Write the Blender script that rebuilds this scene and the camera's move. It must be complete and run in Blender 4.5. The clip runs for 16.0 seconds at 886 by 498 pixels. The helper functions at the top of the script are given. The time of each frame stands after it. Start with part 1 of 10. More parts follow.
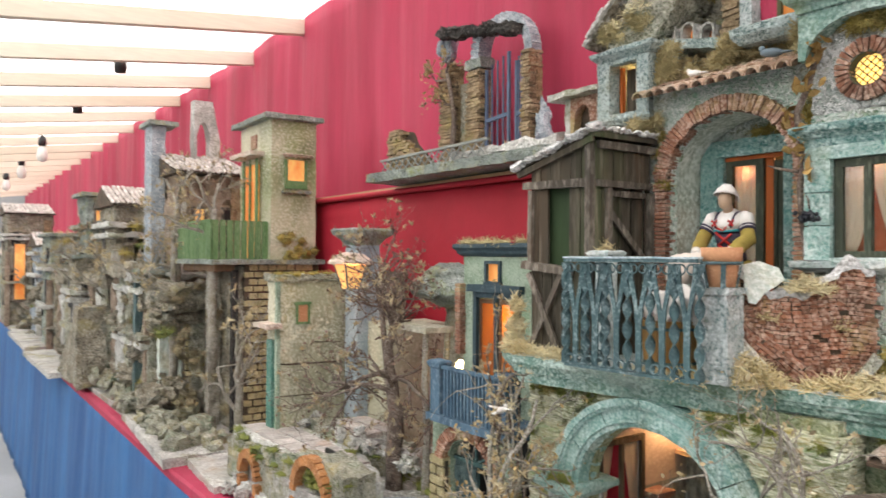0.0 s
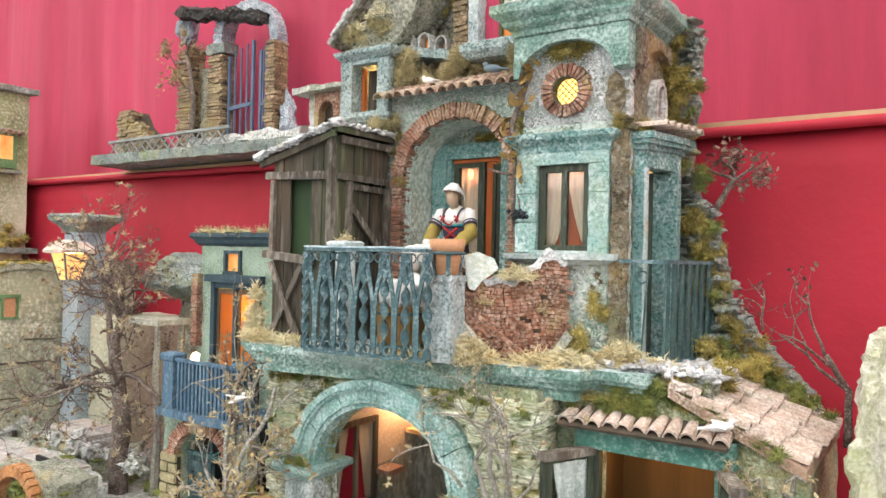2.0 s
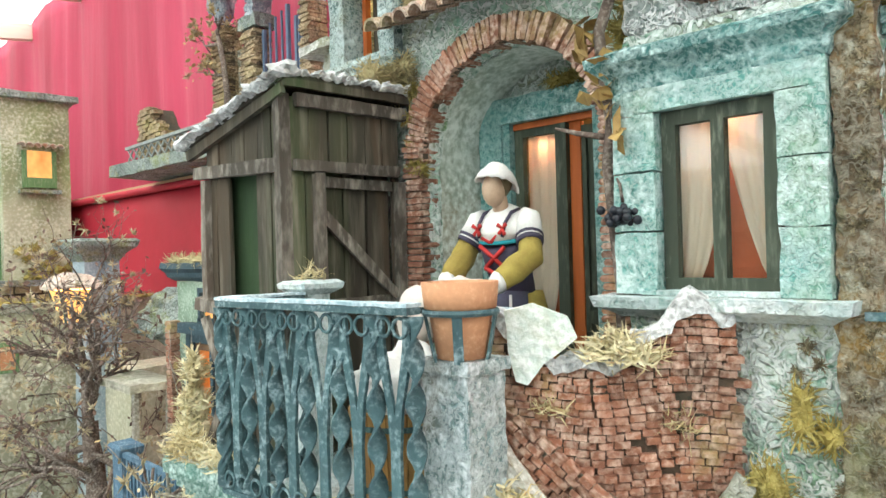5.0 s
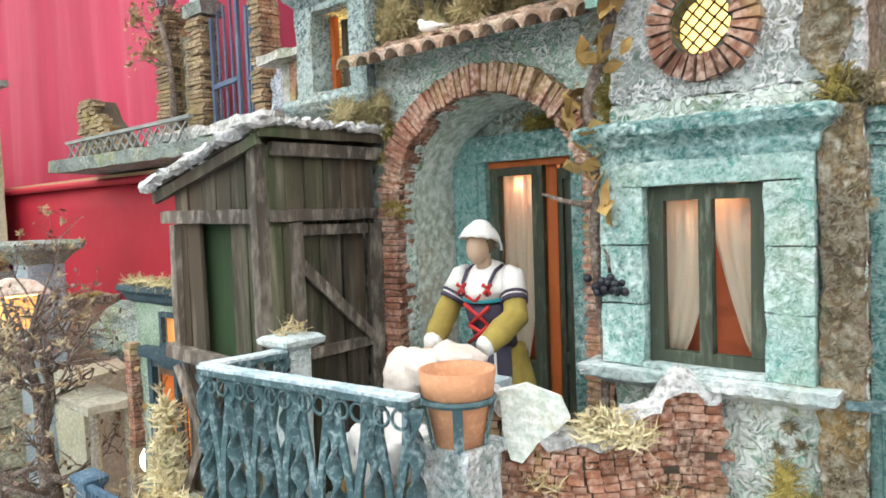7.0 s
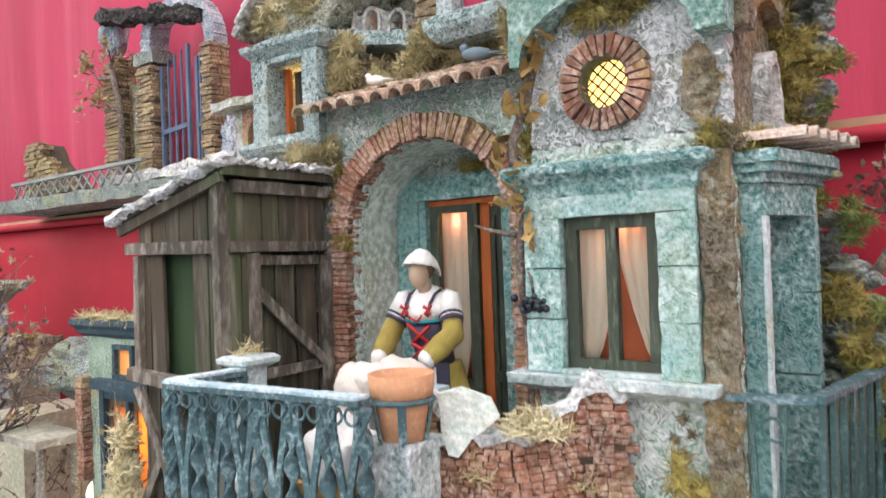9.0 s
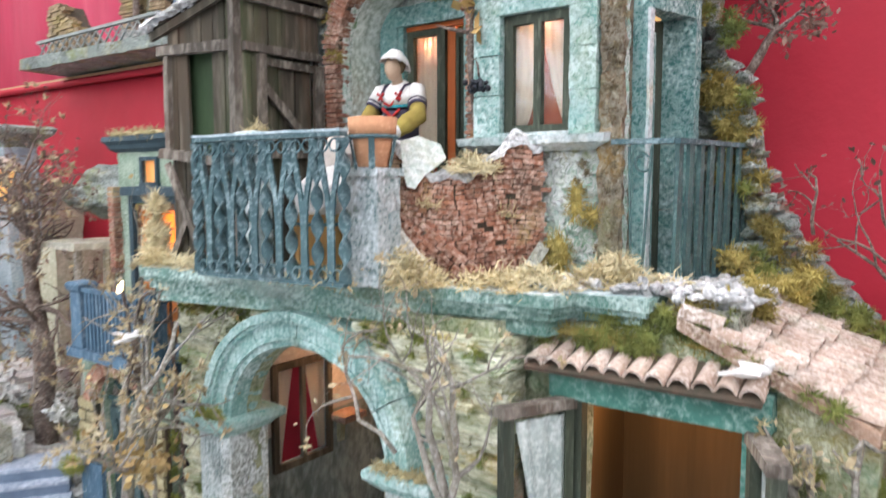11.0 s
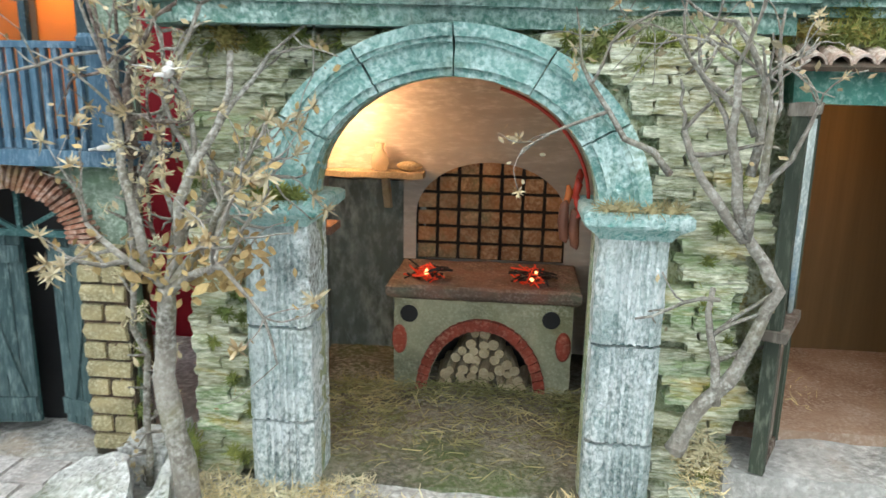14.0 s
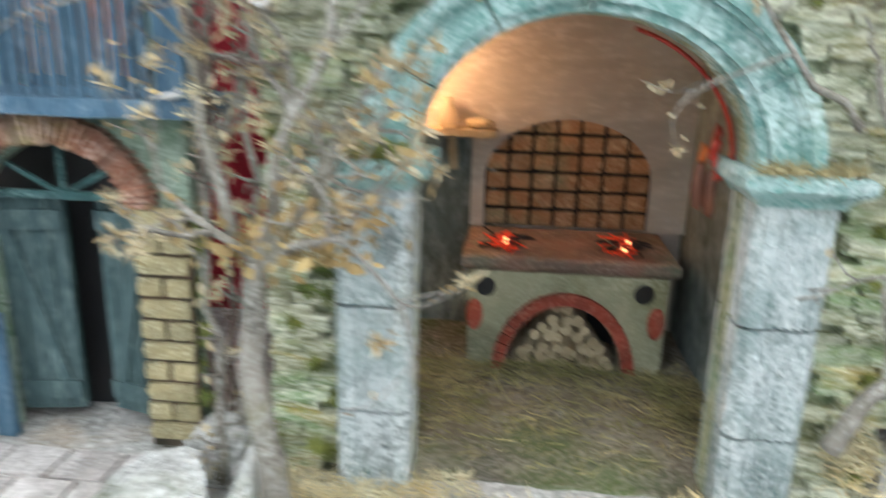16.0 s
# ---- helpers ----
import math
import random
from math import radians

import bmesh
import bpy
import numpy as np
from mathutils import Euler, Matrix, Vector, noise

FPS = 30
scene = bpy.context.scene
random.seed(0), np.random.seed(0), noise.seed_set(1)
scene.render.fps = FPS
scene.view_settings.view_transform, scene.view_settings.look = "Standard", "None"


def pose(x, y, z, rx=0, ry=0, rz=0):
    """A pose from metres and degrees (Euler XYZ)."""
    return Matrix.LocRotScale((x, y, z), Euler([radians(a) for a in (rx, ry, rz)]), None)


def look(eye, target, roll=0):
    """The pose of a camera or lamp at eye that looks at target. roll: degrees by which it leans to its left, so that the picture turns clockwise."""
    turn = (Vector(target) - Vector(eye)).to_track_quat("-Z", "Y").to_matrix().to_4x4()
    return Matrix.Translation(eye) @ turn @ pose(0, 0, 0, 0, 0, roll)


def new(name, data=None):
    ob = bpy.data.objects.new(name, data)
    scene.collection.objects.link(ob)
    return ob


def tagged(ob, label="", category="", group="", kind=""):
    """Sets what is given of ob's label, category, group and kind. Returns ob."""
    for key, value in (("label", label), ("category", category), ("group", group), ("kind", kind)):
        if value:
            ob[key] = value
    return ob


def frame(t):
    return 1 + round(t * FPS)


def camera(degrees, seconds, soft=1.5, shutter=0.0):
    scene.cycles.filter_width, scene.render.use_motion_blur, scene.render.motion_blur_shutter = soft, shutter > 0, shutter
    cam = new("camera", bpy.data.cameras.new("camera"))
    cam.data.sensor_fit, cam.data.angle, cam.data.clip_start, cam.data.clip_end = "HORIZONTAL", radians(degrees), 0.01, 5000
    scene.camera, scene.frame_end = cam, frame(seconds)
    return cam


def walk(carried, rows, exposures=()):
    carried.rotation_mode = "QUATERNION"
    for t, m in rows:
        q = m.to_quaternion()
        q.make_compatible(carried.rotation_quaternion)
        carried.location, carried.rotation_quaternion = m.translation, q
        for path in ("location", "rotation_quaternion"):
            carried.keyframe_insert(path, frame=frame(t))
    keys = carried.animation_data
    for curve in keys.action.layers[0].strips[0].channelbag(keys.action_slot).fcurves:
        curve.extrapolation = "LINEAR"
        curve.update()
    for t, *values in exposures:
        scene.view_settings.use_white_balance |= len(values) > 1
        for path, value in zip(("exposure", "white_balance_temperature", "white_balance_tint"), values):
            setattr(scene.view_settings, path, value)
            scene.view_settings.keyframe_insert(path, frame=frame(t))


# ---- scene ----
cam = camera(63.1, 16.0, 1.5, 0.5)
PATH = [
    (0, (0.2000, 0.1000, 1.6000), (-1.4272, 1.2627, 1.6209), 0.30),
    (0.5, (0.1930, 0.0862, 1.5945), (-1.3245, 1.3890, 1.6017), 0.95),
    (1, (0.1977, 0.0669, 1.5982), (-1.1301, 1.5625, 1.6140), 0.28),
    (1.5, (0.2147, 0.0679, 1.5912), (-0.9688, 1.6800, 1.6174), 0.85),
    (2, (0.2263, 0.0765, 1.5897), (-0.8983, 1.7303, 1.6100), 1.25),
    (2.5, (0.1935, 0.1537, 1.5872), (-0.9817, 1.7720, 1.5912), 1.21),
    (3, (0.1366, 0.2992, 1.5991), (-1.1307, 1.8465, 1.6037), 1.98),
    (3.5, (0.0902, 0.4241, 1.6082), (-1.2375, 1.9197, 1.5864), 0.30),
    (4, (0.0448, 0.5040, 1.6185), (-1.3721, 1.9154, 1.6346), -1.16),
    (4.2, (0.0329, 0.5203, 1.6173), (-1.4012, 1.9138, 1.6557), -1.19),
    (6.3, (-0.0174, 0.5633, 1.6820), (-1.3746, 2.0299, 1.5982), -2.01),
    (6.5, (-0.0190, 0.5529, 1.6892), (-1.3615, 2.0327, 1.6007), -1.78),
    (7, (-0.0230, 0.5340, 1.7113), (-1.3290, 2.0448, 1.6019), -2.05),
    (7.5, (-0.0194, 0.5250, 1.7320), (-1.2536, 2.0956, 1.6340), -3.23),
    (8, (0.0006, 0.5089, 1.7342), (-1.2146, 2.0974, 1.7380), -2.38),
    (8.2, (0.0044, 0.5059, 1.7326), (-1.2031, 2.1001, 1.7517), -2.23),
    (10.3, (0.0899, 0.3923, 1.5985), (-1.0139, 2.0598, 1.5695), -0.44),
    (10.5, (0.1060, 0.3809, 1.5873), (-0.9872, 2.0536, 1.5024), -0.46),
    (11, (0.1603, 0.3469, 1.5506), (-1.0156, 1.9542, 1.3666), -0.15),
    (11.5, (0.1930, 0.3080, 1.5040), (-1.0344, 1.8691, 1.2663), 0.38),
    (12, (0.1338, 0.3010, 1.4643), (-1.0263, 1.8950, 1.1278), -0.14),
    (12.5, (-0.0180, 0.2678, 1.4545), (-0.9529, 1.9892, 1.0510), -0.05),
    (13, (-0.1698, 0.2329, 1.4546), (-0.9672, 2.0185, 1.0358), 0.02),
    (13.5, (-0.3077, 0.2523, 1.3841), (-0.7376, 2.1463, 0.9069), 0.74),
    (14, (-0.3728, 0.2857, 1.3658), (-0.5768, 2.2231, 0.9133), 1.05),
    (14.5, (-0.3867, 0.3368, 1.3414), (-0.5127, 2.2596, 0.8057), 0.34),
    (15, (-0.3883, 0.3914, 1.3156), (-0.4657, 2.2835, 0.6720), 0.97),
    (15.5, (-0.3949, 0.4115, 1.3142), (-0.4356, 2.3010, 0.6598), 0.55),
    (16, (-0.4792, 0.3607, 1.3479), (-0.6591, 2.2745, 0.7956), 1.45),
]
walk(cam, [(t, look(eye, target, roll)) for t, eye, target, roll in PATH], [(0.0, -0.37, 6800, 10), (1.0, -0.21, 6700, 10), (1.5, -0.02, 6650, 9), (2.0, 0.0, 6600, 8), (2.5, 0.03, 6550, 7), (3.5, 0.08, 6450, 3), (4.0, 0.11, 6400, -2), (6.5, 0.08, 6300, 2), (7.5, 0.05, 6300, 8), (8.0, 0.01, 6300, 11), (10.5, -0.12, 6200, 12), (11.0, 0.06, 6100, 12), (12.0, 0.1, 6050, 10), (13.5, -0.06, 6000, 2), (14.5, 0.06, 6000, 1), (15.0, 0.14, 5900, 1), (15.5, 0.06, 5850, 1), (16.0, -0.06, 5950, 4)])

# ---- light ----
world = bpy.data.worlds.new("world")
scene.world = world
world.use_nodes = True
sky = world.node_tree.nodes.new("ShaderNodeTexSky")
sky.sky_type, sky.sun_disc = "NISHITA", False
sky.sun_elevation, sky.sun_rotation = radians(55), radians(200)
world.node_tree.nodes["Background"].inputs["Strength"].default_value = 0.06
world.node_tree.links.new(sky.outputs[0], world.node_tree.nodes["Background"].inputs[0])
sun = new("sun", bpy.data.lights.new("sun", "SUN"))
sun.data.energy, sun.data.angle, sun.data.color = 1.5, radians(20), (1.0, 1.0, 0.98)
sun.matrix_basis = look((0.5, -2.0, 4.0), (-0.5, 0.9, 1.0))


def bulb(name, place, watts, size=0.012, colour=(1.0, 0.56, 0.22)):
    lamp = new(name, bpy.data.lights.new(name, "POINT"))
    lamp.data.energy, lamp.data.shadow_soft_size, lamp.data.color = watts, size, colour
    lamp.location = place
    return lamp


bulb("kitchen_bulb", (-0.605, 1.20, 1.32), 0.75, colour=(1.0, 0.50, 0.22))
bulb("store_bulb", (-0.10, 1.06, 1.34), 0.45)
bulb("tower_bulb", (-0.20, 1.0258, 1.722), 0.24, 0.006, (1.0, 0.82, 0.60))
bulb("round_window_bulb", (-0.20, 1.11, 1.83), 0.35)
bulb("hall_bulb", (-0.375, 1.20, 1.74), 0.6)
# Added fill lamp between the door's two curtains, only to brighten the ivory one.
bulb("door_bulb", (-0.432, 1.1305, 1.735), 0.14, 0.004, (1.0, 0.86, 0.68))
bulb("attic_bulb", (-0.60, 1.098, 1.915), 0.18, 0.010, (1.0, 0.52, 0.17))
bulb("loft_bulb", (-0.33, 1.17, 2.00), 0.35)
bulb("small_house_bulb", (-0.838, 1.034, 1.475), 0.5)
bulb("lantern_bulb", (-1.54, 1.035, 1.572), 1.8)


# ---- materials ----
def mat(name, base, dark, light=None, scale=60.0, rough=0.85, bump=0.5, fine=260.0, lift=0.62, metal=0.0, stain=None, tilt=(1, 1, 1), island=0.0, depth=0.004, worm=0.0, worms=170.0, grime=0.0, stain2=None):
    """A surface with grain, patches and dry-brushed raised spots; scale is in patches per metre."""
    m = bpy.data.materials.new(name)
    m.use_nodes = True
    nt = m.node_tree
    n, l = nt.nodes, nt.links
    b = n["Principled BSDF"]
    b.inputs["Roughness"].default_value, b.inputs["Metallic"].default_value = rough, metal
    co = n.new("ShaderNodeNewGeometry")
    mp = n.new("ShaderNodeMapping")
    mp.inputs["Scale"].default_value = tilt
    l.new(co.outputs["Position"], mp.inputs[0])

    def noise_tex(s, detail, distort=0.0):
        t = n.new("ShaderNodeTexNoise")
        t.inputs["Scale"].default_value, t.inputs["Detail"].default_value = s, detail
        t.inputs["Roughness"].default_value, t.inputs["Distortion"].default_value = 0.6, distort
        l.new(mp.outputs[0], t.inputs["Vector"])
        return t.outputs["Fac"]

    def ramp(fac, lo, hi):
        r = n.new("ShaderNodeMapRange")
        r.inputs["From Min"].default_value, r.inputs["From Max"].default_value = lo, hi
        l.new(fac, r.inputs["Value"])
        return r.outputs[0]

    def mix(fac, a, c):
        x = n.new("ShaderNodeMix")
        x.data_type = "RGBA"
        for sock, v in ((x.inputs[6], a), (x.inputs[7], c)):
            if isinstance(v, tuple):
                sock.default_value = (*v, 1)
            else:
                l.new(v, sock)
        l.new(fac, x.inputs[0])
        return x.outputs[2]

    big, small = noise_tex(scale * 0.35, 4, 0.4), noise_tex(fine, 6)
    mid = noise_tex(scale, 5, 0.2)
    colour = mix(ramp(big, 0.38, 0.64), dark, base)
    if stain:
        colour = mix(ramp(noise_tex(scale * 0.22, 7, 0.3), 0.53, 0.66), colour, stain)
    if stain2:
        colour = mix(ramp(noise_tex(scale * 0.31, 7, 0.5), 0.55, 0.67), colour, stain2)
    if grime:
        dirt = n.new("ShaderNodeMath")
        dirt.operation = "MULTIPLY"
        dirt.inputs[1].default_value = grime
        l.new(ramp(noise_tex(scale * 0.43, 8, 0.6), 0.52, 0.70), dirt.inputs[0])
        colour = mix(dirt.outputs[0], colour, (0.028, 0.026, 0.016))
    part_mid = n.new("ShaderNodeMath")
    part_mid.operation = "MULTIPLY"
    part_mid.inputs[1].default_value = 0.35
    l.new(mid, part_mid.inputs[0])
    half = n.new("ShaderNodeMath")
    half.operation = "MULTIPLY_ADD"
    half.inputs[1].default_value = 0.65
    l.new(small, half.inputs[0])
    l.new(part_mid.outputs[0], half.inputs[2])
    if light:
        soft = n.new("ShaderNodeMath")
        soft.operation = "MULTIPLY"
        l.new(ramp(half.outputs[0], lift - 0.13, lift + 0.04), soft.inputs[0])
        cluster = n.new("ShaderNodeMapRange")
        cluster.inputs["From Min"].default_value, cluster.inputs["From Max"].default_value = 0.40, 0.62
        cluster.inputs["To Min"].default_value, cluster.inputs["To Max"].default_value = 0.38, 1.0
        l.new(noise_tex(scale * 0.27, 5, 0.8), cluster.inputs["Value"])
        l.new(cluster.outputs[0], soft.inputs[1])
        mask = soft.outputs[0]
        if worm:
            away = n.new("ShaderNodeMath")
            away.operation = "SUBTRACT"
            away.inputs[1].default_value = 0.5
            l.new(noise_tex(worms, 2, 0.7), away.inputs[0])
            thread = n.new("ShaderNodeMath")
            thread.operation = "ABSOLUTE"
            l.new(away.outputs[0], thread.inputs[0])
            line = n.new("ShaderNodeMath")
            line.operation = "MULTIPLY"
            line.inputs[1].default_value = worm
            l.new(ramp(thread.outputs[0], 0.072, 0.026), line.inputs[0])
            top = n.new("ShaderNodeMath")
            top.operation = "MAXIMUM"
            l.new(line.outputs[0], top.inputs[0])
            l.new(mask, top.inputs[1])
            mask = top.outputs[0]
            lump = n.new("ShaderNodeMath")
            lump.operation = "MULTIPLY_ADD"
            lump.inputs[1].default_value = 0.5
            l.new(line.outputs[0], lump.inputs[0])
            l.new(half.outputs[0], lump.inputs[2])
            half = lump
        colour = mix(mask, colour, light)
    hsv = n.new("ShaderNodeHueSaturation")
    l.new(colour, hsv.inputs["Color"])
    val = n.new("ShaderNodeMath")
    val.operation = "MULTIPLY_ADD"
    val.inputs[1].default_value, val.inputs[2].default_value = 0.35, 0.82
    l.new(small, val.inputs[0])
    if island:
        info = n.new("ShaderNodeObjectInfo")
        geo = n.new("ShaderNodeNewGeometry")
        s1 = n.new("ShaderNodeMath")
        l.new(info.outputs["Random"], s1.inputs[0])
        l.new(geo.outputs["Random Per Island"], s1.inputs[1])
        s2 = n.new("ShaderNodeMath")
        s2.operation = "MULTIPLY_ADD"
        s2.inputs[1].default_value = island
        l.new(s1.outputs[0], s2.inputs[0])
        s3 = n.new("ShaderNodeMath")
        s3.operation = "SUBTRACT"
        s3.inputs[1].default_value = island
        l.new(val.outputs[0], s2.inputs[2])
        l.new(s2.outputs[0], s3.inputs[0])
        l.new(s3.outputs[0], hsv.inputs["Value"])
    else:
        l.new(val.outputs[0], hsv.inputs["Value"])
    l.new(hsv.outputs[0], b.inputs["Base Color"])
    if bump:
        bp = n.new("ShaderNodeBump")
        bp.inputs["Strength"].default_value, bp.inputs["Distance"].default_value = bump, depth
        l.new(half.outputs[0], bp.inputs["Height"])
        l.new(bp.outputs[0], b.inputs["Normal"])
    return m


def glow(name, colour, strength):
    m = bpy.data.materials.new(name)
    m.use_nodes = True
    b = m.node_tree.nodes["Principled BSDF"]
    b.inputs["Base Color"].default_value = (*colour, 1)
    b.inputs["Emission Color"].default_value = (*colour, 1)
    b.inputs["Emission Strength"].default_value = strength
    return m


TEAL = mat("teal_plaster", (0.13, 0.35, 0.28), (0.05, 0.17, 0.13), (0.72, 0.88, 0.85), 40, 0.9, 1.0, 190, 0.565, stain=(0.20, 0.30, 0.11), grime=0.6, worm=0.4, worms=130, depth=0.006)
TEAL_PALE = mat("pale_teal_plaster", (0.235, 0.52, 0.47), (0.12, 0.35, 0.31), (0.86, 0.98, 0.96), 40, 0.9, 1.0, 220, 0.535, stain=(0.24, 0.40, 0.26), grime=0.3, worm=0.45, worms=190, depth=0.006)
PILLAR = mat("streaked_teal_plaster", (0.40, 0.52, 0.50), (0.16, 0.25, 0.245), (0.93, 0.97, 0.97), 30, 0.9, 1.0, 250, 0.515, stain=(0.34, 0.34, 0.24), grime=0.55, worm=0.3, worms=230, tilt=(1.0, 1.0, 0.8), depth=0.006)
TEAL_DARK = mat("dark_teal_paint", (0.05, 0.14, 0.14), (0.03, 0.08, 0.08), (0.30, 0.42, 0.42), 50, 0.8, 0.5, 300, 0.64)
FRAME_GREEN = mat("dark_green_wood", (0.060, 0.075, 0.050), (0.034, 0.043, 0.029), (0.17, 0.19, 0.14), 50, 0.75, 0.4, 240, 0.64, tilt=(1, 1, 0.2))
WHITEWASH = mat("whitewashed_stucco", (0.36, 0.46, 0.42), (0.11, 0.16, 0.135), (1.0, 1.0, 1.0), 40, 0.95, 1.0, 170, 0.49, stain=(0.30, 0.27, 0.16), grime=0.5, worm=1.0, worms=110, depth=0.010)
MOSSY = mat("mossy_plaster", (0.36, 0.40, 0.20), (0.15, 0.20, 0.09), (0.76, 0.78, 0.60), 40, 0.95, 1.0, 200, 0.555, stain=(0.44, 0.37, 0.13), stain2=(0.18, 0.34, 0.20), grime=0.6, worm=0.3, worms=110, depth=0.007)
STONE = mat("olive_stone", (0.47, 0.46, 0.29), (0.21, 0.23, 0.12), (0.88, 0.88, 0.74), 45, 0.95, 1.0, 200, 0.555, stain=(0.26, 0.38, 0.17), stain2=(0.50, 0.40, 0.13), tilt=(0.5, 0.5, 2.2), island=0.2, grime=0.4)
ROCK = mat("grey_rock", (0.52, 0.51, 0.48), (0.24, 0.24, 0.22), (0.92, 0.92, 0.90), 30, 0.95, 1.0, 160, 0.54, stain=(0.24, 0.26, 0.13), grime=0.5, worm=0.25, worms=80, depth=0.008)
GROUND = mat("grey_stone_ground", (0.47, 0.455, 0.43), (0.27, 0.265, 0.245), (0.76, 0.75, 0.73), 18, 0.95, 0.9, 130, 0.58, stain=(0.30, 0.28, 0.15), stain2=(0.40, 0.33, 0.26), grime=0.5, worm=0.12, worms=60, depth=0.006)
BRICK = mat("red_brick", (0.41, 0.175, 0.105), (0.21, 0.09, 0.055), (0.70, 0.52, 0.42), 50, 0.9, 1.0, 200, 0.575, stain=(0.42, 0.33, 0.15), grime=0.45, island=0.4)
BRICK_PALE = mat("ochre_brick", (0.46, 0.38, 0.20), (0.28, 0.24, 0.13), (0.68, 0.62, 0.42), 90, 0.9, 0.6, 320, 0.6, island=0.25)
MORTAR = mat("dark_mortar", (0.13, 0.085, 0.06), (0.05, 0.045, 0.03), None, 80, 0.95, 0.6)
TILE = mat("terracotta_tile", (0.50, 0.32, 0.22), (0.30, 0.19, 0.13), (0.76, 0.64, 0.54), 60, 0.9, 0.6, 300, 0.57, stain=(0.34, 0.30, 0.17), grime=0.55, island=0.3)
TILE_PALE = mat("weathered_tile", (0.62, 0.46, 0.37), (0.42, 0.30, 0.23), (0.84, 0.76, 0.70), 60, 0.9, 0.6, 300, 0.57, stain=(0.46, 0.40, 0.30), grime=0.45, island=0.25)
TILE_CHALK = mat("chalky_roof_tile", (0.62, 0.56, 0.52), (0.34, 0.29, 0.26), (0.86, 0.83, 0.81), 50, 0.9, 0.6, 200, 0.55, stain=(0.34, 0.30, 0.20), grime=0.4, island=0.3)
OLD_WOOD = mat("old_dark_wood", (0.078, 0.063, 0.042), (0.032, 0.027, 0.019), (0.22, 0.195, 0.15), 24, 0.85, 0.9, 90, 0.61, tilt=(1.0, 1.0, 0.10), stain=(0.045, 0.07, 0.023), stain2=(0.10, 0.06, 0.036), island=0.45)
GREY_WOOD = mat("grey_batten", (0.15, 0.125, 0.10), (0.06, 0.05, 0.04), (0.40, 0.36, 0.31), 18, 0.85, 0.8, 90, 0.60, stain=(0.12, 0.07, 0.045), tilt=(1.5, 1.5, 0.5), island=0.25)
BROWN_ROOM = mat("brown_board", (0.21, 0.125, 0.052), (0.10, 0.062, 0.026), None, 9, 0.75, 0.2, 120, tilt=(3, 3, 0.15))
RED_CLOTH = mat("red_drape", (0.48, 0.038, 0.098), (0.35, 0.020, 0.06), None, 7, 0.7, 0.35, 30, tilt=(1, 1, 0.14), depth=0.02)
BLUE_CLOTH = mat("blue_skirt", (0.030, 0.165, 0.42), (0.016, 0.095, 0.28), None, 9, 0.6, 0.5, 40, tilt=(1, 1, 0.2), depth=0.02)
CREAM = mat("cream_plaster", (0.60, 0.57, 0.43), (0.40, 0.40, 0.28), (0.80, 0.78, 0.66), 7, 0.9, 0.35, 120, 0.6, stain=(0.26, 0.30, 0.13), stain2=(0.44, 0.37, 0.14), grime=0.55)
FAR_STONE = mat("far_brown_stone", (0.25, 0.20, 0.135), (0.065, 0.054, 0.036), (0.66, 0.62, 0.52), 34, 0.95, 1.0, 130, 0.555, stain=(0.32, 0.27, 0.10), stain2=(0.20, 0.22, 0.20), grime=0.9, worm=0.4, worms=70, depth=0.012)
BARK = mat("grey_bark", (0.33, 0.30, 0.255), (0.185, 0.165, 0.135), (0.56, 0.54, 0.49), 70, 0.9, 0.9, 260, 0.585, stain=(0.26, 0.24, 0.16), grime=0.45)
TWIG = mat("brown_twig", (0.17, 0.125, 0.10), (0.075, 0.052, 0.042), (0.46, 0.40, 0.35), 90, 0.9, 0.4, 300, 0.6)
BLUE_WOOD = mat("blue_painted_wood", (0.08, 0.16, 0.24), (0.045, 0.10, 0.16), (0.34, 0.44, 0.52), 50, 0.8, 0.5, 240, 0.62, tilt=(2, 2, 0.4))
LACE = mat("grey_lace", (0.42, 0.47, 0.44), (0.28, 0.33, 0.31), (0.62, 0.66, 0.64), 40, 0.9, 0.2, 200, 0.58, stain=(0.24, 0.34, 0.42))
RED_BRICK = mat("painted_red_brick", (0.42, 0.085, 0.05), (0.26, 0.05, 0.032), (0.56, 0.26, 0.18), 60, 0.85, 0.5, 240, 0.62, island=0.3, grime=0.3)
BROWN_CRUST = mat("rusty_brown_stucco", (0.26, 0.185, 0.105), (0.10, 0.072, 0.04), (0.60, 0.58, 0.48), 45, 0.95, 1.0, 170, 0.59, stain=(0.38, 0.24, 0.07), stain2=(0.24, 0.24, 0.12), grime=0.6, worm=0.3, worms=140, depth=0.009)
SLAB = mat("mottled_green_moulding", (0.17, 0.34, 0.28), (0.075, 0.19, 0.15), (0.62, 0.77, 0.73), 34, 0.9, 0.9, 200, 0.56, stain=(0.20, 0.28, 0.14), stain2=(0.34, 0.40, 0.36), grime=0.5, worm=0.2, worms=150, depth=0.005)
ARCH_TEAL = mat("chalky_teal_moulding", (0.24, 0.45, 0.41), (0.14, 0.32, 0.285), (0.70, 0.84, 0.82), 34, 0.9, 0.9, 210, 0.55, stain=(0.26, 0.34, 0.20), grime=0.35, worm=0.12, worms=150, depth=0.004)
DOOR_TEAL = mat("worn_teal_stone_frame", (0.13, 0.34, 0.32), (0.06, 0.19, 0.18), (0.72, 0.90, 0.88), 40, 0.9, 1.0, 200, 0.575, grime=0.4, worm=0.3, worms=140, depth=0.006)
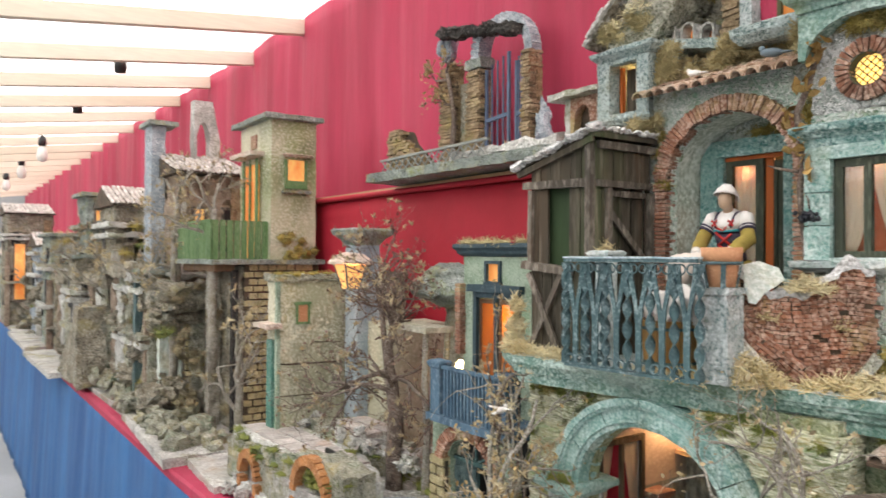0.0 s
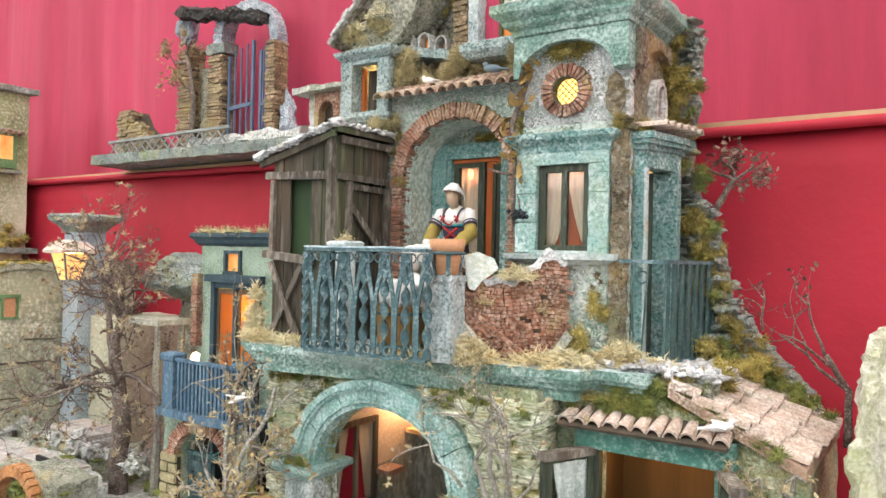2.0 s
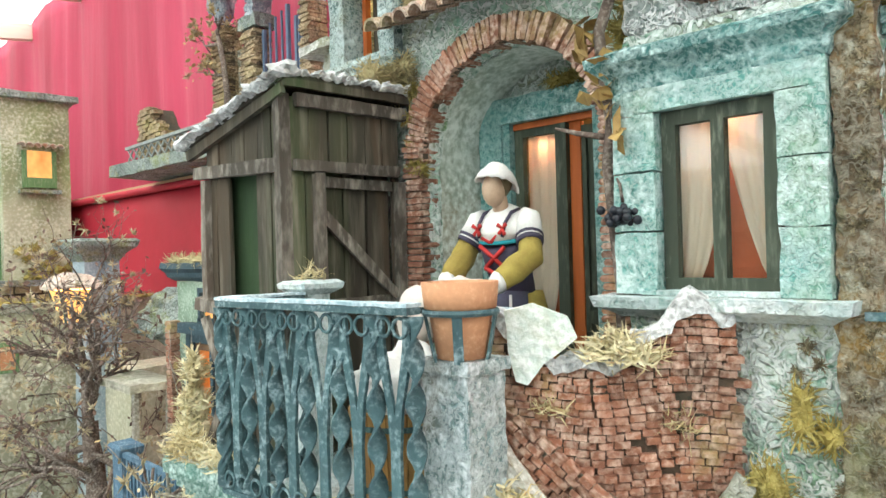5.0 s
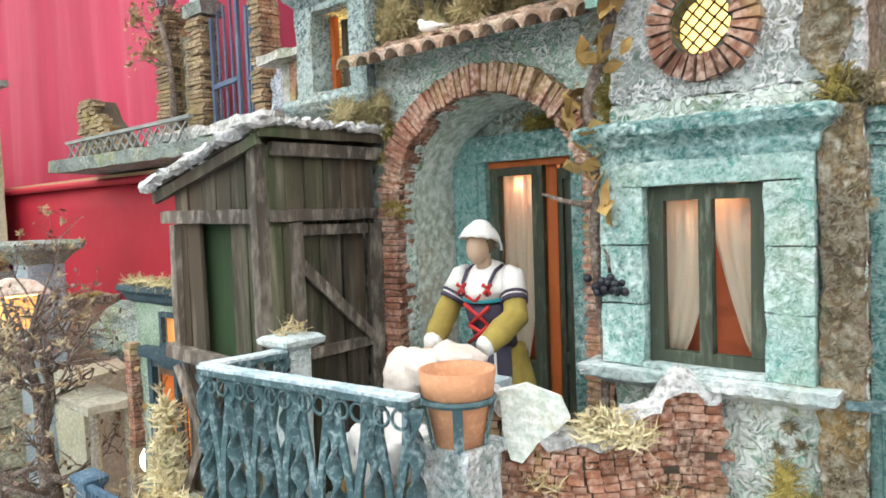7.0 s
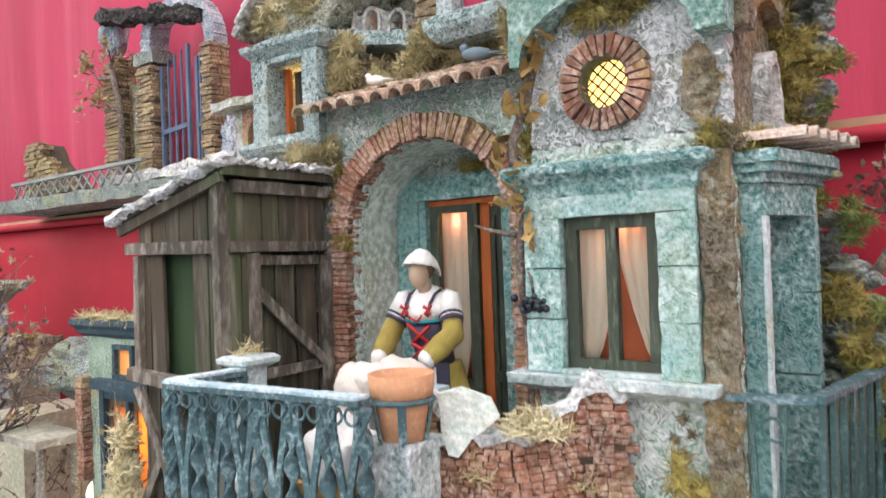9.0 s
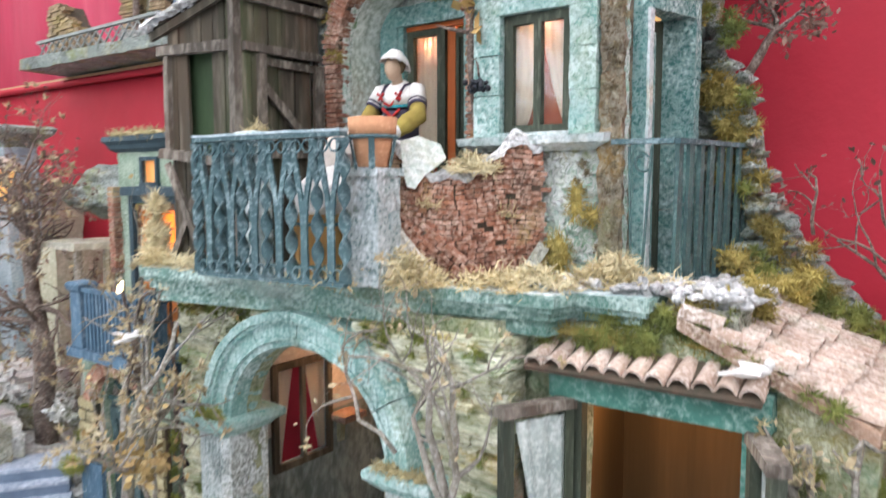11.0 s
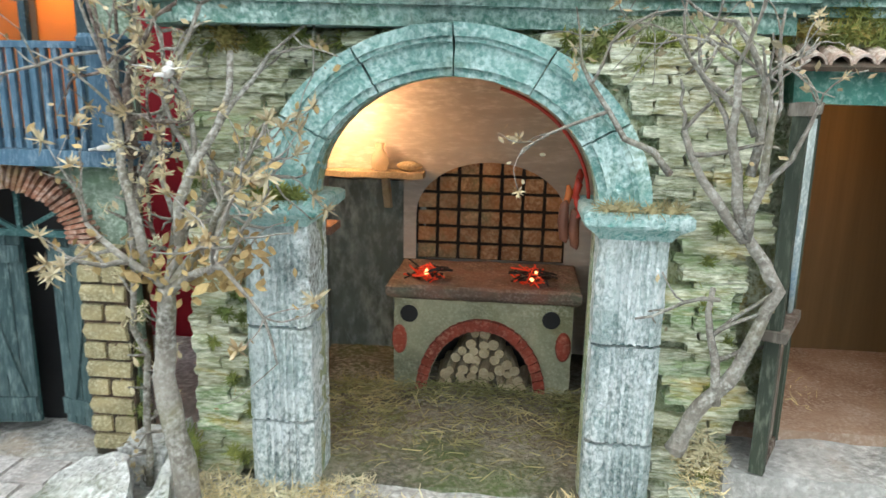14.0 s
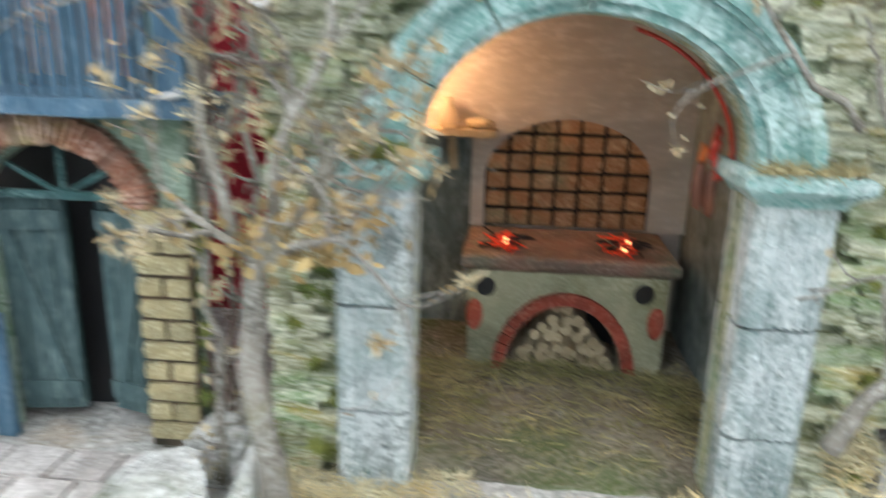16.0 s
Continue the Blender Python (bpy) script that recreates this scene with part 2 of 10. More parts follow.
LINTEL_GREEN = mat("green_painted_lintel", (0.085, 0.25, 0.20), (0.045, 0.15, 0.12), (0.36, 0.50, 0.45), 40, 0.85, 0.5, 220, 0.60, grime=0.4)
RUST_CLOTH = mat("rust_red_cloth", (0.50, 0.115, 0.04), (0.36, 0.07, 0.025), None, 30, 0.8, 0.2, 160, tilt=(3, 3, 0.3))
# Plain orange, also used to paint lamplight on door and niche parts.
ORANGE_AND_LAMPLIGHT = mat("orange_and_lamplight_paint", (0.62, 0.17, 0.035), (0.42, 0.10, 0.02), None, 30, 0.7, 0.2, 160, tilt=(2, 2, 0.3))
SACKING = mat("cream_sackcloth", (0.74, 0.67, 0.61), (0.62, 0.54, 0.48), None, 40, 0.9, 0.3, 400)
CURTAIN = mat("ivory_curtain", (0.86, 0.81, 0.69), (0.76, 0.70, 0.57), None, 20, 0.8, 0.1, 200, tilt=(6, 6, 0.3))
# thin cloth lets some of the lamp light through
let = CURTAIN.node_tree
lit_side = let.nodes.new("ShaderNodeBsdfTranslucent")
lit_side.inputs[0].default_value = (0.95, 0.87, 0.72, 1)
blend = let.nodes.new("ShaderNodeMixShader")
blend.inputs[0].default_value = 0.55
let.links.new(let.nodes["Principled BSDF"].outputs[0], blend.inputs[1])
let.links.new(lit_side.outputs[0], blend.inputs[2])
let.links.new(blend.outputs[0], let.nodes["Material Output"].inputs[0])
STRAW = mat("straw", (0.70, 0.58, 0.32), (0.50, 0.40, 0.20), (0.86, 0.78, 0.55), 60, 0.85, 0.2, 300, 0.6, island=0.3)
MOSS = mat("yellow_moss", (0.42, 0.33, 0.085), (0.20, 0.165, 0.045), (0.60, 0.50, 0.19), 80, 0.95, 0.4, 300, 0.6, island=0.35)
MOSS_BROWN = mat("brown_dead_moss", (0.30, 0.24, 0.14), (0.15, 0.12, 0.07), (0.52, 0.46, 0.30), 80, 0.95, 0.4, 300, 0.6, island=0.35)
ROOM_RED = mat("red_brown_room", (0.34, 0.105, 0.045), (0.20, 0.055, 0.025), None, 12, 0.8, 0.2, 120, tilt=(2, 2, 0.2))
MOSS_PALE = mat("pale_moss", (0.58, 0.50, 0.28), (0.40, 0.34, 0.18), None, 80, 0.95, 0.4, 300, island=0.3)
CONCRETE = mat("concrete_floor", (0.42, 0.43, 0.44), (0.34, 0.35, 0.36), None, 3, 0.8, 0.1, 60)
RAFTER = mat("pale_pine_rafter", (0.80, 0.73, 0.62), (0.68, 0.59, 0.47), None, 6, 0.7, 0.1, 90, tilt=(1, 0.1, 1))
PINE = mat("pine_beam", (0.56, 0.38, 0.22), (0.46, 0.30, 0.17), None, 6, 0.7, 0.1, 90, tilt=(1, 0.1, 1))
IRON_PALE = mat("dusty_blue_iron", (0.46, 0.58, 0.64), (0.28, 0.40, 0.46), (0.78, 0.86, 0.90), 40, 0.7, 0.5, 220, 0.56, grime=0.25)
IRON = mat("blue_grey_iron", (0.075, 0.15, 0.165), (0.045, 0.095, 0.108), (0.42, 0.54, 0.57), 40, 0.6, 0.5, 200, 0.63, grime=0.4)
TERRACOTTA = mat("terracotta_pot", (0.60, 0.31, 0.165), (0.52, 0.25, 0.13), (0.70, 0.44, 0.29), 30, 0.85, 0.2, 260, 0.64)
TEAL_SNOW = mat("snow_dusted_plaster", (0.56, 0.65, 0.67), (0.26, 0.41, 0.39), (0.92, 0.96, 0.97), 40, 0.9, 0.9, 200, 0.52, stain=(0.40, 0.38, 0.24), grime=0.45, worm=0.4, worms=130)
STUCCO_GREEN = mat("green_white_stucco", (0.30, 0.58, 0.42), (0.10, 0.28, 0.18), (0.95, 1.0, 0.97), 45, 0.95, 1.0, 150, 0.505, stain=(0.48, 0.42, 0.14), stain2=(0.20, 0.36, 0.10), grime=0.55, worm=0.95, worms=95, depth=0.010)
MOSSY_ROCK = mat("mossy_rock", (0.32, 0.31, 0.20), (0.10, 0.11, 0.07), (0.72, 0.71, 0.62), 40, 0.95, 1.0, 180, 0.555, stain=(0.42, 0.33, 0.10), stain2=(0.14, 0.22, 0.12), grime=0.85, worm=0.5, worms=110, depth=0.009)
DADO = mat("scuffed_grey_wall", (0.225, 0.27, 0.255), (0.09, 0.115, 0.105), (0.56, 0.64, 0.63), 13, 0.85, 0.3, 90, 0.57, stain=(0.12, 0.12, 0.09), tilt=(1, 1, 0.5))
SMOKED = mat("smoked_plaster", (0.70, 0.65, 0.59), (0.42, 0.39, 0.355), (0.80, 0.78, 0.74), 9, 0.9, 0.25, 120, 0.64, tilt=(0.45, 1, 1.6), grime=0.35)
EARTH = mat("hay_strewn_earth", (0.24, 0.21, 0.15), (0.11, 0.10, 0.07), (0.46, 0.43, 0.36), 22, 0.95, 1.0, 160, 0.585, stain=(0.13, 0.16, 0.06), stain2=(0.32, 0.30, 0.26), grime=0.4, depth=0.008)
STORE_FLOOR = mat("reddish_board_floor", (0.40, 0.28, 0.20), (0.27, 0.165, 0.11), (0.54, 0.45, 0.38), 30, 0.85, 0.4, 260, 0.6, stain=(0.32, 0.19, 0.11))
REVEAL = mat("stained_reveal", (0.66, 0.74, 0.66), (0.40, 0.47, 0.39), (0.86, 0.90, 0.86), 14, 0.9, 0.5, 120, 0.55, stain=(0.34, 0.24, 0.14), grime=0.4)
ATTIC_GREY = mat("crazed_grey_teal_stone", (0.17, 0.28, 0.27), (0.07, 0.13, 0.125), (0.66, 0.76, 0.76), 40, 0.95, 1.0, 190, 0.56, stain=(0.24, 0.24, 0.17), grime=0.5, worm=0.7, worms=170)
GREEN_BOARD = mat("dark_green_board", (0.035, 0.07, 0.025), (0.02, 0.04, 0.015), None, 30, 0.8, 0.3, 200, tilt=(2, 2, 0.3))
RED_PANEL = mat("red_panel_cloth", (0.47, 0.016, 0.042), (0.38, 0.009, 0.026), None, 6, 0.7, 0.3, 26, tilt=(0.5, 1, 0.5), depth=0.015)
# Black parts, also used to paint the shade inside hollows and openings.
BLACK = mat("black_parts_and_shade", (0.02, 0.02, 0.022), (0.012, 0.012, 0.014), None, 30, 0.5, 0.0)
MILK = mat("pearl_bulb_glass", (0.80, 0.80, 0.78), (0.74, 0.74, 0.72), None, 10, 0.3, 0.0)
AMBER = glow("amber_lit_glass", (1.0, 0.66, 0.20), 2.2)
GLASS = bpy.data.materials.new("clear_glass")
GLASS.use_nodes = True
nodes = GLASS.node_tree.nodes
thin = nodes.new("ShaderNodeBsdfTransparent")
gloss = nodes.new("ShaderNodeBsdfGlossy")
gloss.inputs["Roughness"].default_value = 0.05
both = nodes.new("ShaderNodeMixShader")
both.inputs[0].default_value = 0.06
GLASS.node_tree.links.new(thin.outputs[0], both.inputs[1])
GLASS.node_tree.links.new(gloss.outputs[0], both.inputs[2])
GLASS.node_tree.links.new(both.outputs[0], nodes["Material Output"].inputs[0])
STOVE_CREAM = mat("stove_cream", (0.48, 0.46, 0.31), (0.30, 0.31, 0.21), (0.62, 0.60, 0.46), 30, 0.9, 0.5, 300, 0.62, stain=(0.26, 0.26, 0.14), grime=0.35)
STOVE_TOP = mat("stove_red", (0.28, 0.15, 0.11), (0.16, 0.11, 0.085), (0.42, 0.33, 0.28), 40, 0.85, 0.5, 300, 0.6, stain=(0.20, 0.22, 0.16), grime=0.4)
LOG_WOOD = mat("cut_log_wood", (0.55, 0.46, 0.30), (0.40, 0.32, 0.20), (0.66, 0.58, 0.42), 120, 0.85, 0.3, 400, 0.62, island=0.2)
HEARTH_TILE = mat("hearth_tile", (0.52, 0.27, 0.13), (0.34, 0.17, 0.08), (0.66, 0.46, 0.28), 60, 0.85, 0.4, 250, 0.58, stain=(0.28, 0.26, 0.15), island=0.25)
SOOT = mat("sooty_joint", (0.035, 0.03, 0.025), (0.02, 0.018, 0.016), None, 60, 0.9, 0.3)
HAY = mat("dry_grass", (0.50, 0.43, 0.22), (0.24, 0.24, 0.10), None, 60, 0.9, 0.0, 300, island=0.6)
EMBER = glow("glowing_ember", (0.85, 0.06, 0.02), 0.16)
SPARK = glow("bright_spark", (1.0, 0.40, 0.15), 4.0)
EMBER_DULL = mat("red_pepper", (0.45, 0.03, 0.015), (0.28, 0.02, 0.01), None, 80, 0.4, 0.1)
SAUSAGE = mat("dried_sausage", (0.20, 0.07, 0.035), (0.13, 0.045, 0.025), None, 90, 0.6, 0.3)
IRON_DARK = mat("dark_teal_iron", (0.06, 0.13, 0.125), (0.04, 0.085, 0.085), (0.24, 0.34, 0.33), 50, 0.65, 0.4, 260, 0.64)
PLASTER_WHITE = mat("flaking_plaster", (0.76, 0.86, 0.79), (0.62, 0.72, 0.65), (0.94, 0.96, 0.94), 30, 0.95, 0.9, 200, 0.56, stain=(0.60, 0.56, 0.38), grime=0.3)
TUB_WOOD = mat("ochre_tub_wood", (0.42, 0.24, 0.07), (0.32, 0.17, 0.05), None, 60, 0.7, 0.3, 300, tilt=(3, 3, 0.4), island=0.2)
LINEN = mat("white_linen", (0.82, 0.80, 0.77), (0.74, 0.72, 0.70), None, 40, 0.9, 0.3, 400)
DOLL_MUSTARD = mat("mustard_cloth", (0.46, 0.36, 0.085), (0.30, 0.22, 0.05), None, 90, 0.9, 0.6, 500)
DOLL_APRON = mat("slate_apron", (0.10, 0.10, 0.16), (0.07, 0.07, 0.11), None, 60, 0.9, 0.3, 500)
DOLL_BODICE = mat("dark_bodice", (0.07, 0.06, 0.10), (0.05, 0.04, 0.07), None, 60, 0.8, 0.3, 500)
DOLL_SKIN = mat("painted_clay", (0.55, 0.40, 0.29), (0.46, 0.32, 0.22), None, 60, 0.6, 0.1, 400)
ORANGE_BRICK = mat("orange_brick", (0.52, 0.23, 0.08), (0.36, 0.15, 0.05), (0.70, 0.44, 0.26), 50, 0.9, 0.6, 240, 0.6, island=0.3)
CHARRED = mat("charred_wood", (0.035, 0.032, 0.03), (0.015, 0.014, 0.013), (0.16, 0.15, 0.14), 40, 0.9, 1.0, 160, 0.62)
DOLL_CYAN = mat("turquoise_ribbon", (0.05, 0.42, 0.50), (0.04, 0.32, 0.40), None, 60, 0.8, 0.1, 400)
DOLL_HAIR = mat("brown_felt_hair", (0.17, 0.12, 0.06), (0.10, 0.07, 0.035), None, 90, 0.9, 0.5, 400)
LEAF_DULL = mat("dull_ochre_leaf", (0.43, 0.32, 0.14), (0.24, 0.16, 0.065), None, 70, 0.8, 0.3, 300, island=0.5)
PLINTH = mat("crusted_grey_plaster", (0.42, 0.52, 0.52), (0.17, 0.26, 0.26), (0.86, 0.90, 0.92), 35, 0.95, 1.0, 190, 0.54, stain=(0.28, 0.24, 0.18), grime=0.5, worm=0.5, worms=190)
SLANT_STONE = mat("stained_pale_stone", (0.62, 0.62, 0.56), (0.40, 0.36, 0.28), (0.88, 0.88, 0.86), 22, 0.95, 0.9, 220, 0.56, stain=(0.34, 0.22, 0.10), grime=0.3)
DOLL_RED = mat("red_ribbon", (0.55, 0.03, 0.03), (0.42, 0.02, 0.02), None, 60, 0.7, 0.1, 400)
CLIFF = mat("green_grey_cliff", (0.22, 0.27, 0.23), (0.08, 0.11, 0.09), (0.66, 0.72, 0.70), 50, 0.95, 1.0, 260, 0.56, stain=(0.40, 0.33, 0.07), stain2=(0.26, 0.30, 0.07), grime=0.7, worm=0.4, worms=150, depth=0.008)
SNOW_ROCK = mat("whitened_rubble", (0.58, 0.58, 0.58), (0.27, 0.28, 0.28), (0.92, 0.92, 0.93), 60, 0.95, 1.0, 220, 0.55, stain=(0.44, 0.38, 0.24), grime=0.6)
BOULDER = mat("cream_cork_rock", (0.64, 0.60, 0.48), (0.44, 0.42, 0.32), (0.80, 0.78, 0.68), 35, 0.95, 1.0, 120, 0.56, stain=(0.50, 0.52, 0.30), depth=0.01)
LEAF_OCHRE = mat("ochre_leaf", (0.52, 0.36, 0.12), (0.34, 0.21, 0.07), None, 90, 0.8, 0.2, 300, island=0.4)
LEAF_PALE = mat("pale_dry_leaf", (0.62, 0.54, 0.36), (0.44, 0.34, 0.19), None, 90, 0.85, 0.2, 300, island=0.4)
LEAF_BROWN = mat("brown_dry_leaf", (0.27, 0.175, 0.135), (0.12, 0.075, 0.06), None, 90, 0.85, 0.2, 300, island=0.45)
GRAPE = mat("dark_grape", (0.015, 0.018, 0.030), (0.010, 0.012, 0.02), None, 60, 0.4, 0.0)
PIGEON = mat("blue_grey_figurine", (0.16, 0.22, 0.27), (0.12, 0.17, 0.21), None, 60, 0.7, 0.1)
SAGE = mat("sage_plaster", (0.34, 0.44, 0.34), (0.20, 0.28, 0.20), (0.60, 0.68, 0.58), 30, 0.9, 0.6, 260, 0.59, stain=(0.16, 0.28, 0.14), grime=0.6)
NAVY = mat("dark_blue_paint", (0.035, 0.07, 0.09), (0.02, 0.045, 0.06), (0.16, 0.22, 0.25), 50, 0.75, 0.3, 260, 0.66)
BROWN_WOOD = mat("brown_door_wood", (0.22, 0.13, 0.07), (0.14, 0.08, 0.045), None, 50, 0.7, 0.3, 260, tilt=(3, 3, 0.3))
# Panes and niche backs glow themselves in place of lamps behind them.
AMBER_DIM = mat("amber_glow_surface", (1.0, 0.60, 0.20), (0.62, 0.19, 0.04), None, 16, 0.7, 0.0, 60, tilt=(1, 1, 0.5))
dim = AMBER_DIM.node_tree.nodes
for k in dim:
    if k.type == "HUE_SAT":
        AMBER_DIM.node_tree.links.new(k.outputs[0], dim["Principled BSDF"].inputs["Emission Color"])
dim["Principled BSDF"].inputs["Emission Strength"].default_value = 0.6
PANE_LIT = mat("amber_oiled_paper", (0.62, 0.27, 0.09), (0.42, 0.16, 0.045), None, 16, 0.6, 0.0, 60, tilt=(1, 1, 0.5))
let = PANE_LIT.node_tree
lit_side = let.nodes.new("ShaderNodeBsdfTranslucent")
lit_side.inputs[0].default_value = (1.0, 0.58, 0.22, 1)
blend = let.nodes.new("ShaderNodeMixShader")
blend.inputs[0].default_value = 0.65
let.links.new(let.nodes["Principled BSDF"].outputs[0], blend.inputs[1])
let.links.new(lit_side.outputs[0], blend.inputs[2])
let.links.new(blend.outputs[0], let.nodes["Material Output"].inputs[0])
LANTERN_GLOW = glow("lantern_and_strip_glow", (1.0, 0.56, 0.19), 0.8)
TEAL_DOOR = mat("teal_door_plank", (0.075, 0.125, 0.13), (0.04, 0.075, 0.08), (0.26, 0.34, 0.34), 40, 0.85, 0.5, 220, 0.62, tilt=(3, 3, 0.3), island=0.2)
STRAW_PALE = mat("pale_dried_grass", (0.76, 0.69, 0.47), (0.58, 0.50, 0.30), None, 60, 0.85, 0.1, 300, island=0.3)
# Tread and riser paint differ; light from above is painted into the contrast.
STEP_TREAD = mat("pale_blue_tread", (0.34, 0.40, 0.50), (0.22, 0.27, 0.35), (0.66, 0.70, 0.76), 30, 0.9, 0.6, 160, 0.58)
STEP_RISER = mat("dark_blue_riser", (0.19, 0.25, 0.34), (0.12, 0.16, 0.23), None, 30, 0.9, 0.5, 160)
PAVING = mat("pinkish_paving", (0.50, 0.46, 0.44), (0.34, 0.31, 0.29), (0.72, 0.68, 0.66), 40, 0.9, 0.7, 260, 0.58, stain=(0.46, 0.34, 0.27), island=0.25, grime=0.4)
MOSS_GREEN = mat("green_moss", (0.30, 0.31, 0.08), (0.14, 0.18, 0.05), None, 80, 0.95, 0.4, 300, island=0.3)
GREEN_PAINT = mat("green_painted_wood", (0.14, 0.25, 0.10), (0.08, 0.16, 0.06), (0.34, 0.44, 0.26), 40, 0.8, 0.4, 200, 0.62, tilt=(2, 2, 0.3))
BLUE_PLASTER = mat("pale_blue_plaster", (0.38, 0.45, 0.50), (0.24, 0.31, 0.36), (0.60, 0.66, 0.70), 25, 0.9, 0.4, 200, 0.6)
RUIN_BRICK = mat("ruin_brick", (0.32, 0.22, 0.12), (0.15, 0.11, 0.065), (0.58, 0.46, 0.31), 60, 0.95, 0.9, 220, 0.57, stain=(0.30, 0.24, 0.09), island=0.3, grime=0.5)
GREY_LATTICE = mat("grey_lattice", (0.34, 0.36, 0.34), (0.22, 0.24, 0.23), None, 40, 0.9, 0.3)
ROCK_BLUE = mat("blue_grey_stone", (0.30, 0.36, 0.42), (0.14, 0.18, 0.22), (0.66, 0.70, 0.74), 45, 0.95, 0.8, 240, 0.56)
GATE_BLUE = mat("gate_blue_iron", (0.12, 0.17, 0.27), (0.08, 0.12, 0.19), None, 40, 0.7, 0.2)
PINKISH = mat("pinkish_brown_plaster", (0.34, 0.25, 0.19), (0.19, 0.14, 0.10), (0.56, 0.48, 0.40), 40, 0.95, 0.8, 200, 0.58)
# The tent cloth emits; this stands in for daylight coming through it.
TENT = glow("glowing_tent_sheet", (0.99, 1.0, 1.0), 2.5)
BULB_GLASS = glow("lit_bulb", (1.0, 0.72, 0.36), 14.0)


# ---- mesh helpers ----
def part(name, bm, material, parent=None, label="", smooth=False):
    me = bpy.data.meshes.new(name)
    bmesh.ops.recalc_face_normals(bm, faces=bm.faces)
    bm.to_mesh(me)
    bm.free()
    me.materials.append(material)
    if smooth:
        me.polygons.foreach_set("use_smooth", [True] * len(me.polygons))
    ob = new(name, me)
    if parent:
        ob.parent = parent
    if label:
        ob["label"] = label
    return ob


def thing(name, label, category, kind="", group=""):
    return tagged(new(name), label, category, group, kind)


def solid(name, bm, material, label, category="", kind="", group="", smooth=False):
    return tagged(part(name, bm, material, None, "", smooth), label, category, group, kind)


def box(bm, x0, x1, y0, y1, z0, z1, jit=0.0, m=None):
    vs = []
    for z in (z0, z1):
        for x, y in ((x0, y0), (x1, y0), (x1, y1), (x0, y1)):
            v = Vector((x, y, z)) + Vector([random.uniform(-jit, jit) for _ in range(3)])
            vs.append(bm.verts.new(m @ v if m else v))
    for f in ((3, 2, 1, 0), (4, 5, 6, 7), (0, 1, 5, 4), (1, 2, 6, 5), (2, 3, 7, 6), (3, 0, 4, 7)):
        bm.faces.new([vs[i] for i in f])
    return bm


def bx(*a, **k):
    return box(bmesh.new(), *a, **k)


def beam(bm, a, b, w, h, jit=0.0, up=(0, 0, 1)):
    """A batten from a to b, w wide and h thick."""
    a, b = Vector(a), Vector(b)
    d = (b - a).normalized()
    s = d.cross(Vector(up))
    s = s.normalized() if s.length > 1e-4 else Vector((1, 0, 0))
    u = s.cross(d)
    m = Matrix((s, d, u)).transposed().to_4x4()
    m.translation = a
    return box(bm, -w / 2, w / 2, 0, (b - a).length, -h / 2, h / 2, jit, m)


def prism(bm, pts, axis, d0, d1):
    """A flat outline pushed along an axis; pts are (x, z) for y, (y, z) for x, (x, y) for z."""
    def at(p, d):
        return {"y": (p[0], d, p[1]), "x": (d, p[0], p[1]), "z": (p[0], p[1], d)}[axis]
    a = [bm.verts.new(at(p, d0)) for p in pts]
    b = [bm.verts.new(at(p, d1)) for p in pts]
    bm.faces.new(a)
    bm.faces.new(b[::-1])
    for i in range(len(pts)):
        j = (i + 1) % len(pts)
        bm.faces.new((a[i], b[i], b[j], a[j]))
    return bm


def arc(cx, cz, rx, rz, a0, a1, n):
    return [(cx + rx * math.cos(radians(a0 + (a1 - a0) * i / n)), cz + rz * math.sin(radians(a0 + (a1 - a0) * i / n))) for i in range(n + 1)]


def rough(bm, size, amount, freq, seed=0.0, keep=None):
    """Cuts long edges down to about size and pushes the points about by noise."""
    bm.normal_update()
    for _ in range(6):
        long = [e for e in bm.edges if e.calc_length() > size * 1.6]
        if not long:
            break
        bmesh.ops.triangulate(bm, faces=bm.faces[:])
        long = [e for e in bm.edges if e.calc_length() > size * 1.6]
        bmesh.ops.subdivide_edges(bm, edges=long, cuts=1)
    for v in bm.verts:
        o = Vector((seed, seed * 2, -seed))
        d = noise.noise_vector(v.co * freq + o) + 0.5 * noise.noise_vector(v.co * freq * 2.7 + o)
        k = keep(v.co) if keep else 1.0
        v.co += d * amount * k
    return bm


def rock(bm, c, r, amount=0.35, freq=1.4, seed=None, n=2):
    seed = random.uniform(0, 99) if seed is None else seed
    got = bmesh.ops.create_icosphere(bm, subdivisions=n, radius=1.0)["verts"]
    for v in got:
        p = v.co.copy()
        p *= 1 + amount * noise.noise(p * freq + Vector((seed, seed, seed))) + amount * 0.5 * noise.noise(p * freq * 2.9 + Vector((seed, 1, seed)))
        v.co = Vector(c) + Vector((p.x * r[0], p.y * r[1], p.z * r[2]))
    return bm


